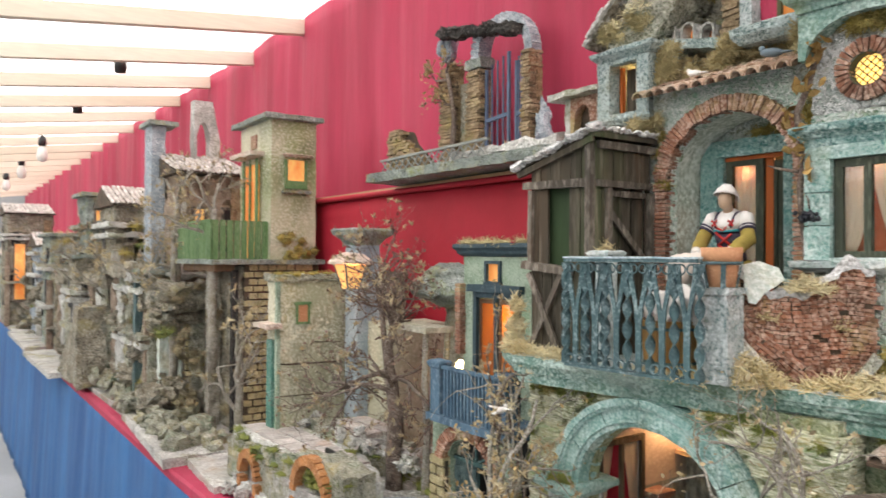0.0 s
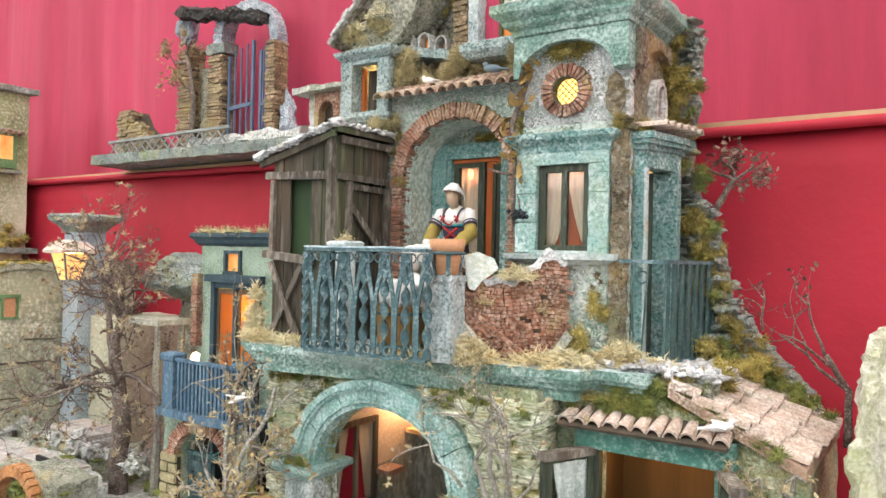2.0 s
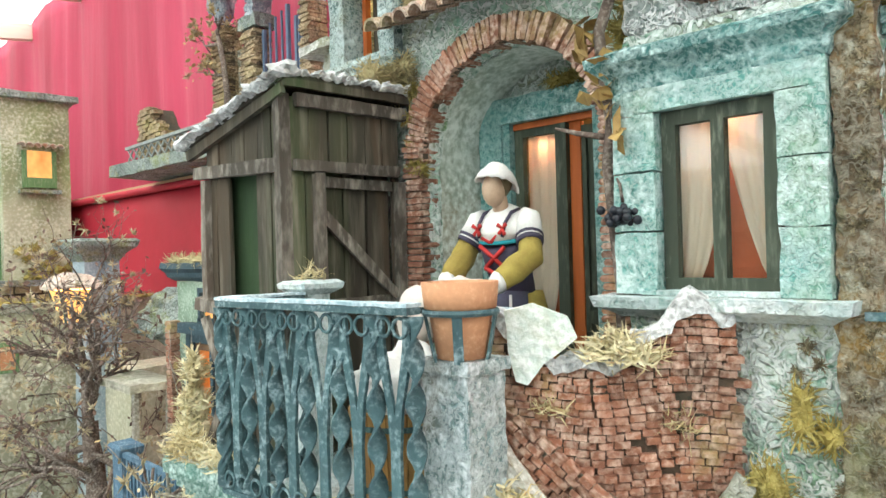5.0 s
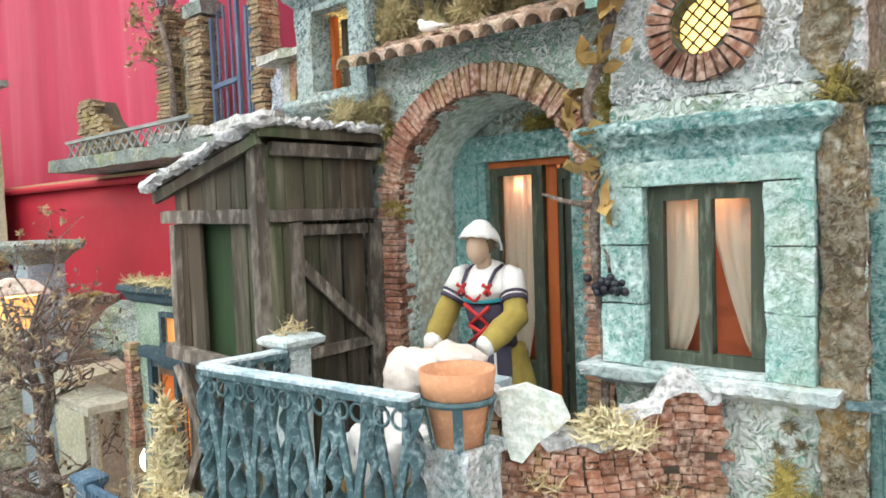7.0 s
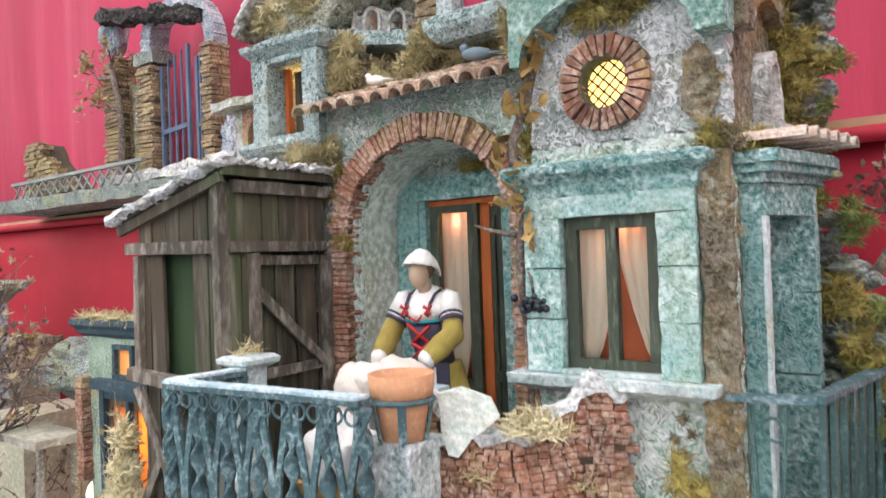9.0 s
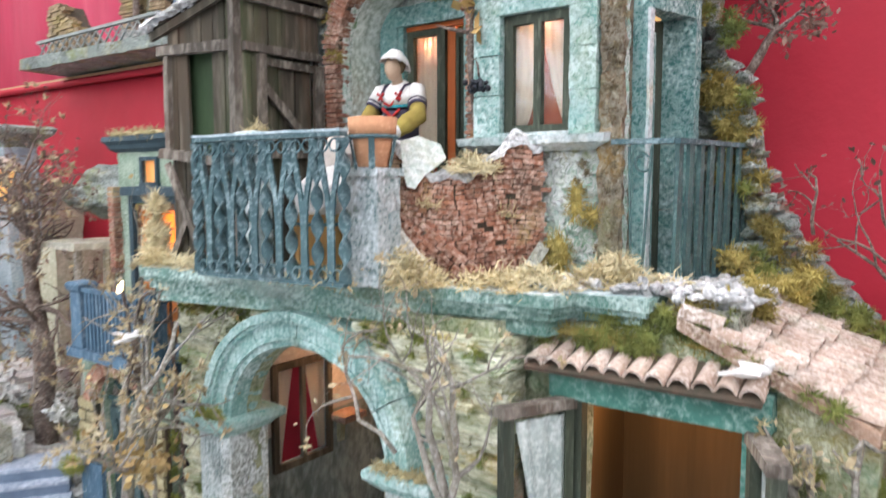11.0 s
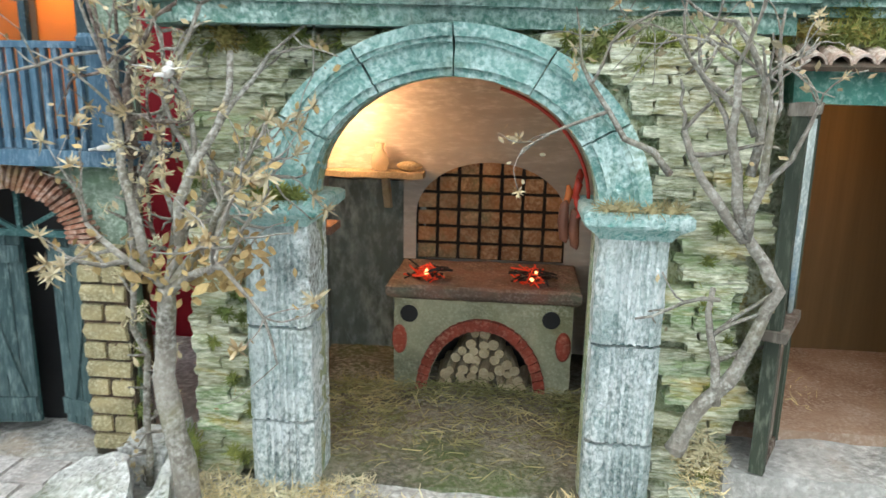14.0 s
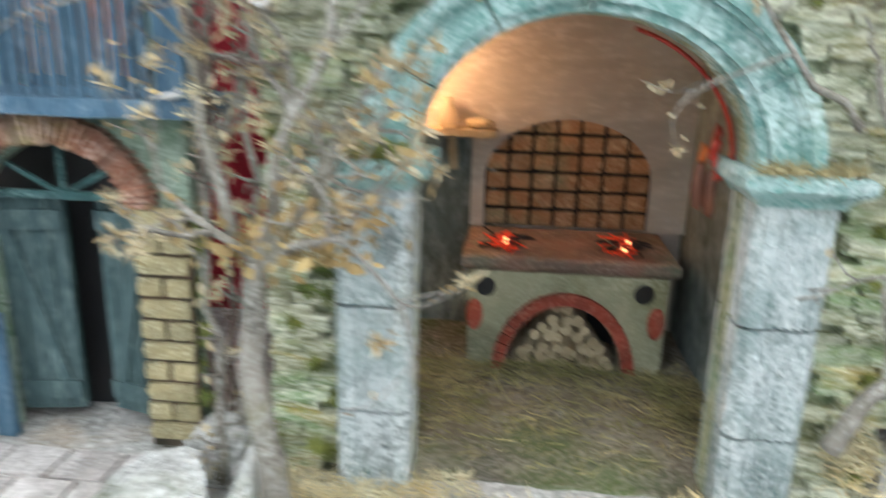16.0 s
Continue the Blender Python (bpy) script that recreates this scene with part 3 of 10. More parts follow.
def tube(bm, pts, radii, n=6, cap=True):
    rings, last = [], None
    for i, p in enumerate(pts):
        p = Vector(p)
        d = (Vector(pts[min(i + 1, len(pts) - 1)]) - Vector(pts[max(i - 1, 0)]))
        d = d.normalized() if d.length > 1e-7 else Vector((0, 0, 1))
        s = (last if last and abs(last.dot(d)) < 0.98 else (Vector((1, 0, 0)) if abs(d.x) < 0.9 else Vector((0, 1, 0))))
        s = (s - d * s.dot(d)).normalized()
        last = s
        u = d.cross(s)
        r = radii[i] if isinstance(radii, (list, tuple)) else radii
        rings.append([bm.verts.new(p + (s * math.cos(k * math.tau / n) + u * math.sin(k * math.tau / n)) * r) for k in range(n)])
    for a, b in zip(rings, rings[1:]):
        for k in range(n):
            bm.faces.new((a[k], a[(k + 1) % n], b[(k + 1) % n], b[k]))
    if cap:
        bm.faces.new(rings[0][::-1])
        bm.faces.new(rings[-1])
    return bm


def lathe(bm, c, profile, n=20):
    """profile: (radius, height) from the bottom up, closed where radius is 0."""
    rings = []
    for r, h in profile:
        rings.append([bm.verts.new((c[0] + r * math.cos(k * math.tau / n), c[1] + r * math.sin(k * math.tau / n), c[2] + h)) for k in range(n)] if r > 1e-6 else [bm.verts.new((c[0], c[1], c[2] + h))])
    for a, b in zip(rings, rings[1:]):
        for k in range(n):
            j = (k + 1) % n
            if len(a) == 1 and len(b) == 1:
                continue
            if len(a) == 1:
                bm.faces.new((a[0], b[k], b[j]))
            elif len(b) == 1:
                bm.faces.new((a[k], b[0], a[j]))
            else:
                bm.faces.new((a[k], a[j], b[j], b[k]))
    return bm


def blades(bm, c, r, count, length, width, flat=0.4, up=0.3):
    """Loose thin stalks heaped about c."""
    for _ in range(count):
        a, q = random.uniform(0, math.tau), math.sqrt(random.random())
        hgt = (1 - q * q) * r[2] * random.uniform(0.3, 1.0)
        p = Vector((c[0] + r[0] * q * math.cos(a), c[1] + r[1] * q * math.sin(a), c[2] + hgt))
        d = Vector((random.gauss(0, 1), random.gauss(0, 1), random.gauss(up, flat))).normalized()
        L = length * random.uniform(0.5, 1.2)
        s = d.cross(Vector((random.gauss(0, 1), random.gauss(0, 1), random.gauss(0, 1)))).normalized() * width / 2
        bend = Vector((random.gauss(0, 1), random.gauss(0, 1), random.gauss(0, 1))) * L * 0.15
        a0, a1, a2 = p, p + d * L * 0.5 + bend, p + d * L
        v = [bm.verts.new(x) for x in (a0 - s, a0 + s, a1 + s, a1 - s, a2)]
        bm.faces.new(v[:4])
        bm.faces.new((v[3], v[2], v[4]))
    return bm


def fuzz(bm, c, r, count, length=0.008, width=0.0012):
    """A mossy clump: short curled threads over a lumpy core."""
    rock(bm, c, (r[0] * 0.75, r[1] * 0.75, r[2] * 0.75), 0.5, 2.0, None, 2)
    for _ in range(count):
        d = Vector((random.gauss(0, 1), random.gauss(0, 1), random.gauss(0, 1))).normalized()
        p = Vector(c) + Vector((d.x * r[0], d.y * r[1], d.z * r[2])) * random.uniform(0.6, 1.0)
        t = (d + Vector((random.gauss(0, 1), random.gauss(0, 1), random.gauss(0, 1))) * 0.8).normalized()
        s = t.cross(Vector((random.gauss(0, 1), random.gauss(0, 1), 1))).normalized() * width / 2
        L = length * random.uniform(0.5, 1.3)
        q = p + t * L * 0.5 + d * L * 0.2
        v = [bm.verts.new(x) for x in (p - s, p + s, q + s, q - s, p + t * L)]
        bm.faces.new(v[:4])
        bm.faces.new((v[3], v[2], v[4]))
    return bm


# ---- setting: hall, table and drapes ----
solid("floor", bx(-16, 6, -5, 4, -0.1, 0.0), CONCRETE, "pale grey concrete hall floor", "floor", "structure")


def drape(name, x0, x1, y, z0, z1, fold, wave, material, label, step=0.03, lean=0.0):
    bm = bmesh.new()
    rows = [z0 + (z1 - z0) * i / 14 for i in range(15)]
    cols = int((x1 - x0) / step)
    grid = []
    for z in rows:
        f = (z - z0) / (z1 - z0)
        line = []
        for i in range(cols + 1):
            x = x0 + (x1 - x0) * i / cols
            w = noise.noise(Vector((x * wave, z * 0.35, 3.1))) + 0.6 * noise.noise(Vector((x * wave * 2.7, z * 0.5, 8.0)))
            line.append(bm.verts.new((x, y + fold * w * (1.1 - 0.5 * f) + lean * (1 - f), z)))
        grid.append(line)
    for a, b in zip(grid, grid[1:]):
        for i in range(cols):
            bm.faces.new((a[i], a[i + 1], b[i + 1], b[i]))
    ob = solid(name, bm, material, label, "drape", "structure", smooth=True)
    s = ob.modifiers.new("cloth", "SOLIDIFY")
    s.thickness = 0.003
    return ob


drape("drape_upper", -15, 3.5, 1.54, 1.75, 2.73, 0.050, 3.4, RED_CLOTH, "tall crimson drape hanging in soft folds from the roof")
drape("drape_lower", -15, 3.5, 1.288, 0.9, 1.80, 0.008, 1.3, RED_PANEL, "taut crimson cloth panel behind the miniature village")
drape("table_skirt", -15, 3.5, 0.70, 0.0, 0.962, 0.014, 5.0, BLUE_CLOTH, "deep blue cloth skirt round the display table", lean=-0.045)
solid("shelf", bx(-15, 3.5, 1.274, 1.60, 1.800, 1.814), PINE, "raw wooden shelf board above the lower red panel", "shelf", "structure")
bm = tube(bmesh.new(), [(x, 1.27 + 0.004 * math.sin(x * 3), 1.797 + 0.003 * math.sin(x * 2.3)) for x in [-15 + 0.25 * i for i in range(75)]], 0.009, 6)
solid("panel_hem", bm, RED_PANEL, "rolled crimson hem along the shelf edge", "hem", "structure", smooth=True)
solid("tabletop", bx(-15, 3.5, 0.715, 1.6, 0.93, 0.958), PINE, "long wooden display table under the village", "table", "structure")
bm = bmesh.new()
prism(bm, [(0.690, 0.938), (0.690, 0.962), (0.697, 0.968), (0.83, 0.968), (0.83, 0.961), (0.698, 0.961), (0.695, 0.938)], "x", -15, 3.5)
solid("table_cloth_edge", rough(bm, 0.25, 0.003, 9), RED_CLOTH, "red cloth turned over the table's front edge", "cloth", "structure")
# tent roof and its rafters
# the roof sheet glows by itself in place of daylight from outside
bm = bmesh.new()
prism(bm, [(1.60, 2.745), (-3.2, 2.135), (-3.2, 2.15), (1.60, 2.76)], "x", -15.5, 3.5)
solid("tent_roof", bm, TENT, "white tent roof glowing in place of daylight through it", "tent roof", "structure")
for i in range(27):
    x = -14.54 + 0.68 * i
    bm = bmesh.new()
    beam(bm, (x, 1.57, 2.69), (x, -3.15, 2.09), 0.045, 0.07)
    solid("rafter", bm, RAFTER, "pale pine rafter under the white tent roof", "rafter", "structure", "roof rafters")
solid("wall_far", bx(-15.7, -15.5, -5, 4, 0, 4.5), CONCRETE, "plain pale end wall of the hall", "wall", "structure")
solid("wall_side", bx(3.5, 3.7, -5, 4, 0, 4.5), CONCRETE, "plain pale end wall of the hall", "wall", "structure")
solid("wall_back", bx(-15.7, 3.7, 1.75, 1.85, 0, 4.5), CONCRETE, "plain wall behind the drapes", "wall", "structure")
# bulbs that hang from the rafters
for i, (x, lit) in enumerate(((-3.79, 0), (-5.1, 0), (-6.9, 1), (-8.6, 1), (-10.4, 1), (-12.0, 1))):
    top = 2.60
    cordlamp = thing("hanging_bulb", "black bulb socket hanging on a cord from a rafter" if not lit else "pale bulb in a black socket hanging on a cord", "bulb", group="hanging bulbs")
    part("cord", tube(bmesh.new(), [(x, 0.9, top + 0.30), (x + 0.008, 0.9, top + 0.2), (x - 0.004, 0.9, top + 0.1), (x, 0.9, top + 0.03)], 0.005, 5), BLACK, cordlamp)
    part("socket", lathe(bmesh.new(), (x, 0.9, top - 0.06), [(0, 0), (0.03, 0.0), (0.032, 0.05), (0.022, 0.085), (0.008, 0.095), (0, 0.095)], 12), BLACK, cordlamp, smooth=True)
    if lit:
        part("glass", lathe(bmesh.new(), (x, 0.9, top - 0.20), [(0, 0), (0.032, 0.01), (0.045, 0.05), (0.035, 0.11), (0.02, 0.14), (0, 0.14)], 14), MILK, cordlamp, smooth=True)


# ground plates
def plate(pts, z0, z1, seed, mtl=None, amount=0.0035):
    bm = prism(bmesh.new(), pts, "z", z0, z1)
    rough(bm, 0.022, amount, 30, seed)
    return solid("ground_plate", bm, mtl or GROUND, "grey stone-painted base board of the village", "base board", "structure", "base boards")


plate([(-1.28, 0.74), (-0.86, 0.715), (-0.30, 0.70), (0.32, 0.70), (0.32, 1.27), (-1.28, 1.27)], 0.962, 0.985, 1.0)


def ring_stack(bm, x0, x1, y0, y1, prof):
    """A moulding round a box: prof is (outset, height) from the bottom up."""
    rings = []
    for o, z in prof:
        rings.append([bm.verts.new(p) for p in ((x0 - o, y0 - o, z), (x1 + o, y0 - o, z), (x1 + o, y1 + o, z), (x0 - o, y1 + o, z))])
    bm.faces.new(rings[0][::-1])
    bm.faces.new(rings[-1])
    for a, b in zip(rings, rings[1:]):
        for k in range(4):
            bm.faces.new((a[k], a[(k + 1) % 4], b[(k + 1) % 4], b[k]))
    return bm


def shared(name, bm, material, smooth=False):
    """A mesh to be shared by many alike pieces."""
    me = bpy.data.meshes.new(name)
    bmesh.ops.recalc_face_normals(bm, faces=bm.faces)
    bm.to_mesh(me)
    bm.free()
    me.materials.append(material)
    if smooth:
        me.polygons.foreach_set("use_smooth", [True] * len(me.polygons))
    return me


def piece(name, me, parent, m):
    ob = new(name, me)
    ob.parent = parent
    ob.matrix_basis = m
    return ob


def at(x, y, z, sx=1, sy=1, sz=1, rx=0, ry=0, rz=0):
    return pose(x, y, z, rx, ry, rz) @ Matrix.Diagonal((sx, sy, sz, 1))


def lump_box(seed, amount=0.10, cuts=1):
    bm = bx(-0.5, 0.5, -0.5, 0.5, -0.5, 0.5)
    bmesh.ops.subdivide_edges(bm, edges=bm.edges[:], cuts=cuts, use_grid_fill=True)
    for v in bm.verts:
        r = v.co.length
        v.co *= 1 - 0.22 * max(0, r - 0.62)
        v.co += noise.noise_vector(v.co * 2.3 + Vector((seed, 0, seed))) * amount
    return bm


STONES = [shared("stone", lump_box(3.7 * i, 0.13, 2), STONE) for i in range(5)]
BRICKS = [shared("brick", lump_box(1.9 * i, 0.06, 1), BRICK) for i in range(4)]
RUIN_BRICKS = [shared("brick", lump_box(4.9 * i, 0.10, 1), RUIN_BRICK) for i in range(4)]
PALE_BRICKS = [shared("brick", lump_box(2.9 * i, 0.06, 1), BRICK_PALE) for i in range(4)]
BATTEN = [shared("plank", lump_box(5.1 * i, 0.035, 2), OLD_WOOD) for i in range(4)]

# ---- main house ----
house = thing("main_house", "weathered teal plaster miniature house with arches, tower and balcony", "miniature house")
CX, ZS, RX, RZ = -0.430, 1.262, 0.123, 0.108
bm = bmesh.new()
hole = arc(CX, ZS, RX, RZ, 180, 0, 24)
prism(bm, [(-0.668, 0.97), (CX - RX, 0.97)] + hole + [(CX + RX, 0.97), (-0.19, 0.97), (-0.19, 1.42), (-0.668, 1.42)], "y", 0.908, 0.93)
front = part("front_wall", bm, MOSSY, house, "olive layered stone wall")
# left kitchen wall with its window
for y0, y1, z0, z1 in ((0.93, 1.02, 0.97, 1.185), (1.13, 1.272, 0.97, 1.195), (1.02, 1.13, 0.97, 1.135)):
    part("kitchen_side_wall", bx(-0.650, -0.637, y0, y1, z0, z1), DADO, house)
for y0, y1, z0, z1 in ((0.93, 1.02, 1.185, 1.42), (1.13, 1.272, 1.195, 1.42), (1.02, 1.13, 1.285, 1.42)):
    part("kitchen_side_wall", bx(-0.650, -0.637, y0, y1, z0, z1), SMOKED, house, "smoke-stained plaster above the dado")
part("kitchen_side_wall", bx(-0.262, -0.19, 0.931, 1.272, 0.97, 1.42), DADO, house)
part("kitchen_back_wall", bx(-0.650, -0.19, 1.272, 1.283, 0.97, 1.42), SMOKED, house, "smoke-stained pale plaster wall")
part("dado", rough(bx(-0.637, -0.50, 1.262, 1.2719, 0.985, 1.232), 0.02, 0.003, 40, 2), DADO, house, "dark grey scuffed lower wall")
part("kitchen_ceiling", bx(-0.637, -0.262, 0.931, 1.271, 1.395, 1.419), SMOKED, house)
part("kitchen_floor", rough(bx(-0.637, -0.262, 0.90, 1.271, 0.972, 0.989), 0.02, 0.003, 40, 5), EARTH, house)
kwin = part("kitchen_window", bx(-0.6365, -0.630, 1.016, 1.026, 1.13, 1.29), OLD_WOOD, house)
for y0, y1, z0, z1 in ((1.124, 1.134, 1.13, 1.29), (1.026, 1.124, 1.13, 1.140), (1.026, 1.124, 1.28, 1.29), (1.071, 1.079, 1.14, 1.28)):
    part("frame_bar", bx(-0.6365, -0.630, y0, y1, z0, z1), OLD_WOOD, kwin)
for ya, yb, yc in ((1.026, 1.062, 1.036), (1.124, 1.085, 1.112)):
    bm = bmesh.new()
    cols = 8
    for i in range(cols + 1):
        f = i / cols
        for z, ye in ((1.142, yc), (1.21, (yb + yc) / 2), (1.28, yb)):
            bm.verts.new((-0.6405 + 0.003 * math.sin(f * 19), ya + (ye - ya) * f, z))
    bm.verts.ensure_lookup_table()
    for i in range(cols):
        for k in range(2):
            bm.faces.new([bm.verts[j] for j in (i * 3 + k, i * 3 + 3 + k, i * 3 + 4 + k, i * 3 + 1 + k)])
    c = part("curtain", bm, CURTAIN, kwin, "ivory gathered curtain", True)
    c.modifiers.new("cloth", "SOLIDIFY").thickness = 0.001

# arch stones in three stepped bands
MOULD = [(0.0, 0.929), (0.0, 0.884), (0.007, 0.884), (0.007, 0.878), (0.011, 0.878), (0.011, 0.881), (0.027, 0.881), (0.027, 0.875), (0.031, 0.875), (0.031, 0.871), (0.041, 0.871), (0.041, 0.929)]
for i in range(6):
    a0, a1 = 180 - i * 30 - (0.3 if i else 0), 180 - (i + 1) * 30 + (0.3 if i < 5 else 0)
    bm, rings = bmesh.new(), []
    for k in range(9):
        a = radians(a0 + (a1 - a0) * k / 8)
        rings.append([bm.verts.new((CX + (RX + r) * math.cos(a), y, ZS + (RZ + r) * math.sin(a))) for r, y in MOULD])
    for u, v in zip(rings, rings[1:]):
        for k in range(12):
            bm.faces.new((u[k], u[(k + 1) % 12], v[(k + 1) % 12], v[k]))
    bm.faces.new(rings[0])
    bm.faces.new(rings[-1][::-1])
    rough(bm, 0.012, 0.0009, 70, i * 3.1)
    part("arch_stone", bm, ARCH_TEAL, house)
# pillars: three blocks and a capital each
for x0, x1 in ((-0.612, -0.553), (-0.306, -0.248)):
    pillar = part("pillar", bx(x0 + 0.006, x1 - 0.006, 0.884, 0.940, 0.972, 1.245), TEAL_DARK, house)
    zs = (0.980, 1.058, 1.149, 1.244)
    for k in range(3):
        bm = bmesh.new()
        y0, y1, c = 0.876, 0.946, 0.007
        flutes = []
        for j in range(5):
            u = x0 + 0.016 + 0.0068 * j
            flutes += [(u, y0), (u + 0.0010, y0 + 0.0026), (u + 0.0036, y0 + 0.0026), (u + 0.0046, y0)]
        out = [(x0 + c, y0)] + flutes + [(x1 - c, y0), (x1, y0 + c), (x1, y1 - c), (x1 - c, y1), (x0 + c, y1), (x0, y1 - c), (x0, y0 + c)]
        prism(bm, out, "z", zs[k] + 0.0016, zs[k + 1] - 0.0016)
        rough(bm, 0.013, 0.0010, 70, k * 7 + x0)
        part("pillar_block", bm, PILLAR, pillar)
    bm = ring_stack(bmesh.new(), x0, x1, 0.876, 0.946, [(0.0, 1.242), (0.003, 1.246), (0.006, 1.249), (0.013, 1.254), (0.014, 1.256), (0.014, 1.263), (0.010, 1.266)])
    rough(bm, 0.014, 0.0014, 60, x0 * 9)
    part("capital", bm, TEAL_PALE, pillar)
# terrace slab in three steps
part("terrace_floor", rough(prism(bmesh.new(), [(-0.700, 0.870), (-0.648, 0.836), (-0.138, 0.920), (-0.128, 0.948), (-0.062, 0.950), (-0.06, 1.265), (-0.700, 1.265)], "z", 1.4485, 1.4505), 0.02, 0.0012, 45, 9), TEAL_SNOW, house, "pale dusty terrace floor")
for k, (ins, z0, z1) in enumerate(((0.0, 1.438, 1.449), (0.004, 1.432, 1.4378), (0.010, 1.424, 1.4318), (0.017, 1.408, 1.4238))):
    pts = [(-0.705 + ins, 0.866 + ins), (-0.65 + ins * 0.5, 0.830 + ins), (-0.135 - ins, 0.916 + ins), (-0.125 - ins, 0.944 + ins), (-0.058 - ins, 0.945 + ins), (-0.055 - ins, 1.27), (-0.705 + ins, 1.27)]
    bm = rough(prism(bmesh.new(), pts, "z", z0, z1), 0.016, 0.0007, 45, 4.0)
    part("terrace_slab" if k == 0 else "slab_moulding", bm, SLAB, house)

part("slab_return", rough(rough(bx(-0.16, 0.012, 0.962, 1.20, 1.384, 1.444), 0.014, 0.006, 40, 3), 0.014, 0.003, 120, 5), MOSSY_ROCK, house, "mossy rock filling under the slab end")
# store room beside the kitchen
bm = bmesh.new()
prism(bm, [(-0.19, 0.97), (-0.122, 0.97), (-0.122, 1.352), (0.024, 1.352), (0.024, 0.97), (0.115, 0.97), (0.115, 1.36), (-0.04, 1.42), (-0.19, 1.42)], "y", 0.957, 0.975)
part("store_wall", rough(bm, 0.03, 0.002, 50, 3), MOSSY, house)
part("store_end_wall", rough(bx(0.10, 0.115, 0.976, 1.27, 0.97, 1.36), 0.03, 0.003, 40, 8), MOSSY, house)
part("store_back", bx(-0.172, 0.10, 1.18, 1.195, 1.0, 1.41), BROWN_ROOM, house, "brown boarded room wall")
part("store_side", bx(-0.189, -0.172, 0.976, 1.20, 1.0, 1.41), BROWN_ROOM, house)
part("store_side", bx(0.088, 0.0995, 0.976, 1.179, 1.0, 1.36), BROWN_ROOM, house)
part("store_floor", bx(-0.171, 0.087, 0.945, 1.179, 1.02, 1.050), STORE_FLOOR, house)
part("store_ceiling", bx(-0.171, 0.087, 0.976, 1.179, 1.362, 1.37), BROWN_ROOM, house)
part("lintel", rough(bx(-0.148, 0.044, 0.934, 0.9565, 1.353, 1.383), 0.02, 0.0012, 50, 1), LINTEL_GREEN, house)
part("door_jamb", bx(-0.132, -0.119, 0.944, 0.9565, 1.03, 1.3525), FRAME_GREEN, house)
part("door_jamb", bx(0.021, 0.034, 0.944, 0.9565, 1.03, 1.3525), LINTEL_GREEN, house)
part("door_step", rough(prism(bmesh.new(), [(-0.185, 0.875), (0.12, 0.855), (0.12, 0.945), (-0.185, 0.945)], "z", 0.984, 1.040), 0.02, 0.003, 40, 9), GROUND, house)
part("door_step", rough(prism(bmesh.new(), [(-0.175, 0.775), (0.14, 0.745), (0.14, 0.874), (-0.185, 0.874)], "z", 0.984, 1.004), 0.02, 0.003, 40, 19), GROUND, house)


def leaf_door(parent, hinge, end, z0, z1, zm, curtain=True):
    """An open door leaf: stiles, rails, a glazed upper field with a curtain, a lower panel."""
    a, b = Vector((*hinge, 0)), Vector((*end, 0))
    w = (b - a).length
    m = Matrix.Translation(a) @ Matrix.Rotation(math.atan2(b.y - a.y, b.x - a.x), 4, "Z")
    leaf = part("door_leaf", box(bmesh.new(), 0.010, w - 0.010, -0.003, 0.003, z0 + 0.008, zm, 0, m), GREY_WOOD, parent, "grey-brown half-glazed door leaf standing open")
    for u0, u1, v0, v1, t in ((0, 0.010, z0, z1, 0.006), (w - 0.010, w, z0, z1, 0.006), (0.010, w - 0.010, z0, z0 + 0.008, 0.006), (0.010, w - 0.010, zm, zm + 0.012, 0.006), (-0.001, w + 0.002, z1, z1 + 0.010, 0.008)):
        part("rail", box(bmesh.new(), u0, u1, -t, t, v0, v1, 0.0006, m), FRAME_GREEN if u1 - u0 < 0.02 else GREY_WOOD, leaf)
    part("ledge", box(bmesh.new(), -0.002, w + 0.006, -0.012, 0.012, zm + 0.004, zm + 0.012, 0.0006, m), GREY_WOOD, leaf)
    part("pane", box(bmesh.new(), 0.010, w - 0.010, -0.0005, 0.0005, zm + 0.012, z1, 0, m), GLASS, leaf, "clear glass pane").visible_shadow = False
    if curtain:
        bm = bmesh.new()
        n = 8
        for i in range(n + 1):
            f = i / n
            for z, s in ((zm + 0.014, 0.25), (zm + 0.07, 0.55), (z1 - 0.004, 0.97)):
                bm.verts.new(m @ Vector((0.011 + (w - 0.022) * f * s, 0.004 + 0.002 * math.sin(f * 16), z)))
        bm.verts.ensure_lookup_table()
        for i in range(n):
            for k in range(2):
                bm.faces.new([bm.verts[j] for j in (i * 3 + k, i * 3 + 3 + k, i * 3 + 4 + k, i * 3 + 1 + k)])
        part("curtain", bm, LACE, leaf, "grey-green lace curtain tied back", True).modifiers.new("cloth", "SOLIDIFY").thickness = 0.0008
    return leaf


leaf_door(house, (-0.128, 0.940), (-0.162, 0.872), 1.042, 1.345, 1.160)
leaf_door(house, (0.032, 0.940), (0.062, 0.876), 1.042, 1.345, 1.160)

# half-round tiles
def tile_mesh(material, r=0.5, n=7):
    bm = bmesh.new()
    prof = [(r * math.cos(math.pi * i / n), r * math.sin(math.pi * i / n)) for i in range(n + 1)] + [(0.78 * r * math.cos(math.pi * i / n), 0.78 * r * math.sin(math.pi * i / n)) for i in range(n, -1, -1)]
    prism(bm, prof, "y", -0.5, 0.5)
    for v in bm.verts:
        if v.co.y > 0:
            v.co.x *= 0.86
            v.co.z *= 0.9
    return shared("roof_tile", bm, material, False)


TILES, TILES_PALE, TILES_CHALK = tile_mesh(TILE), tile_mesh(TILE_PALE), tile_mesh(TILE_CHALK)
rnd = random.Random(4)
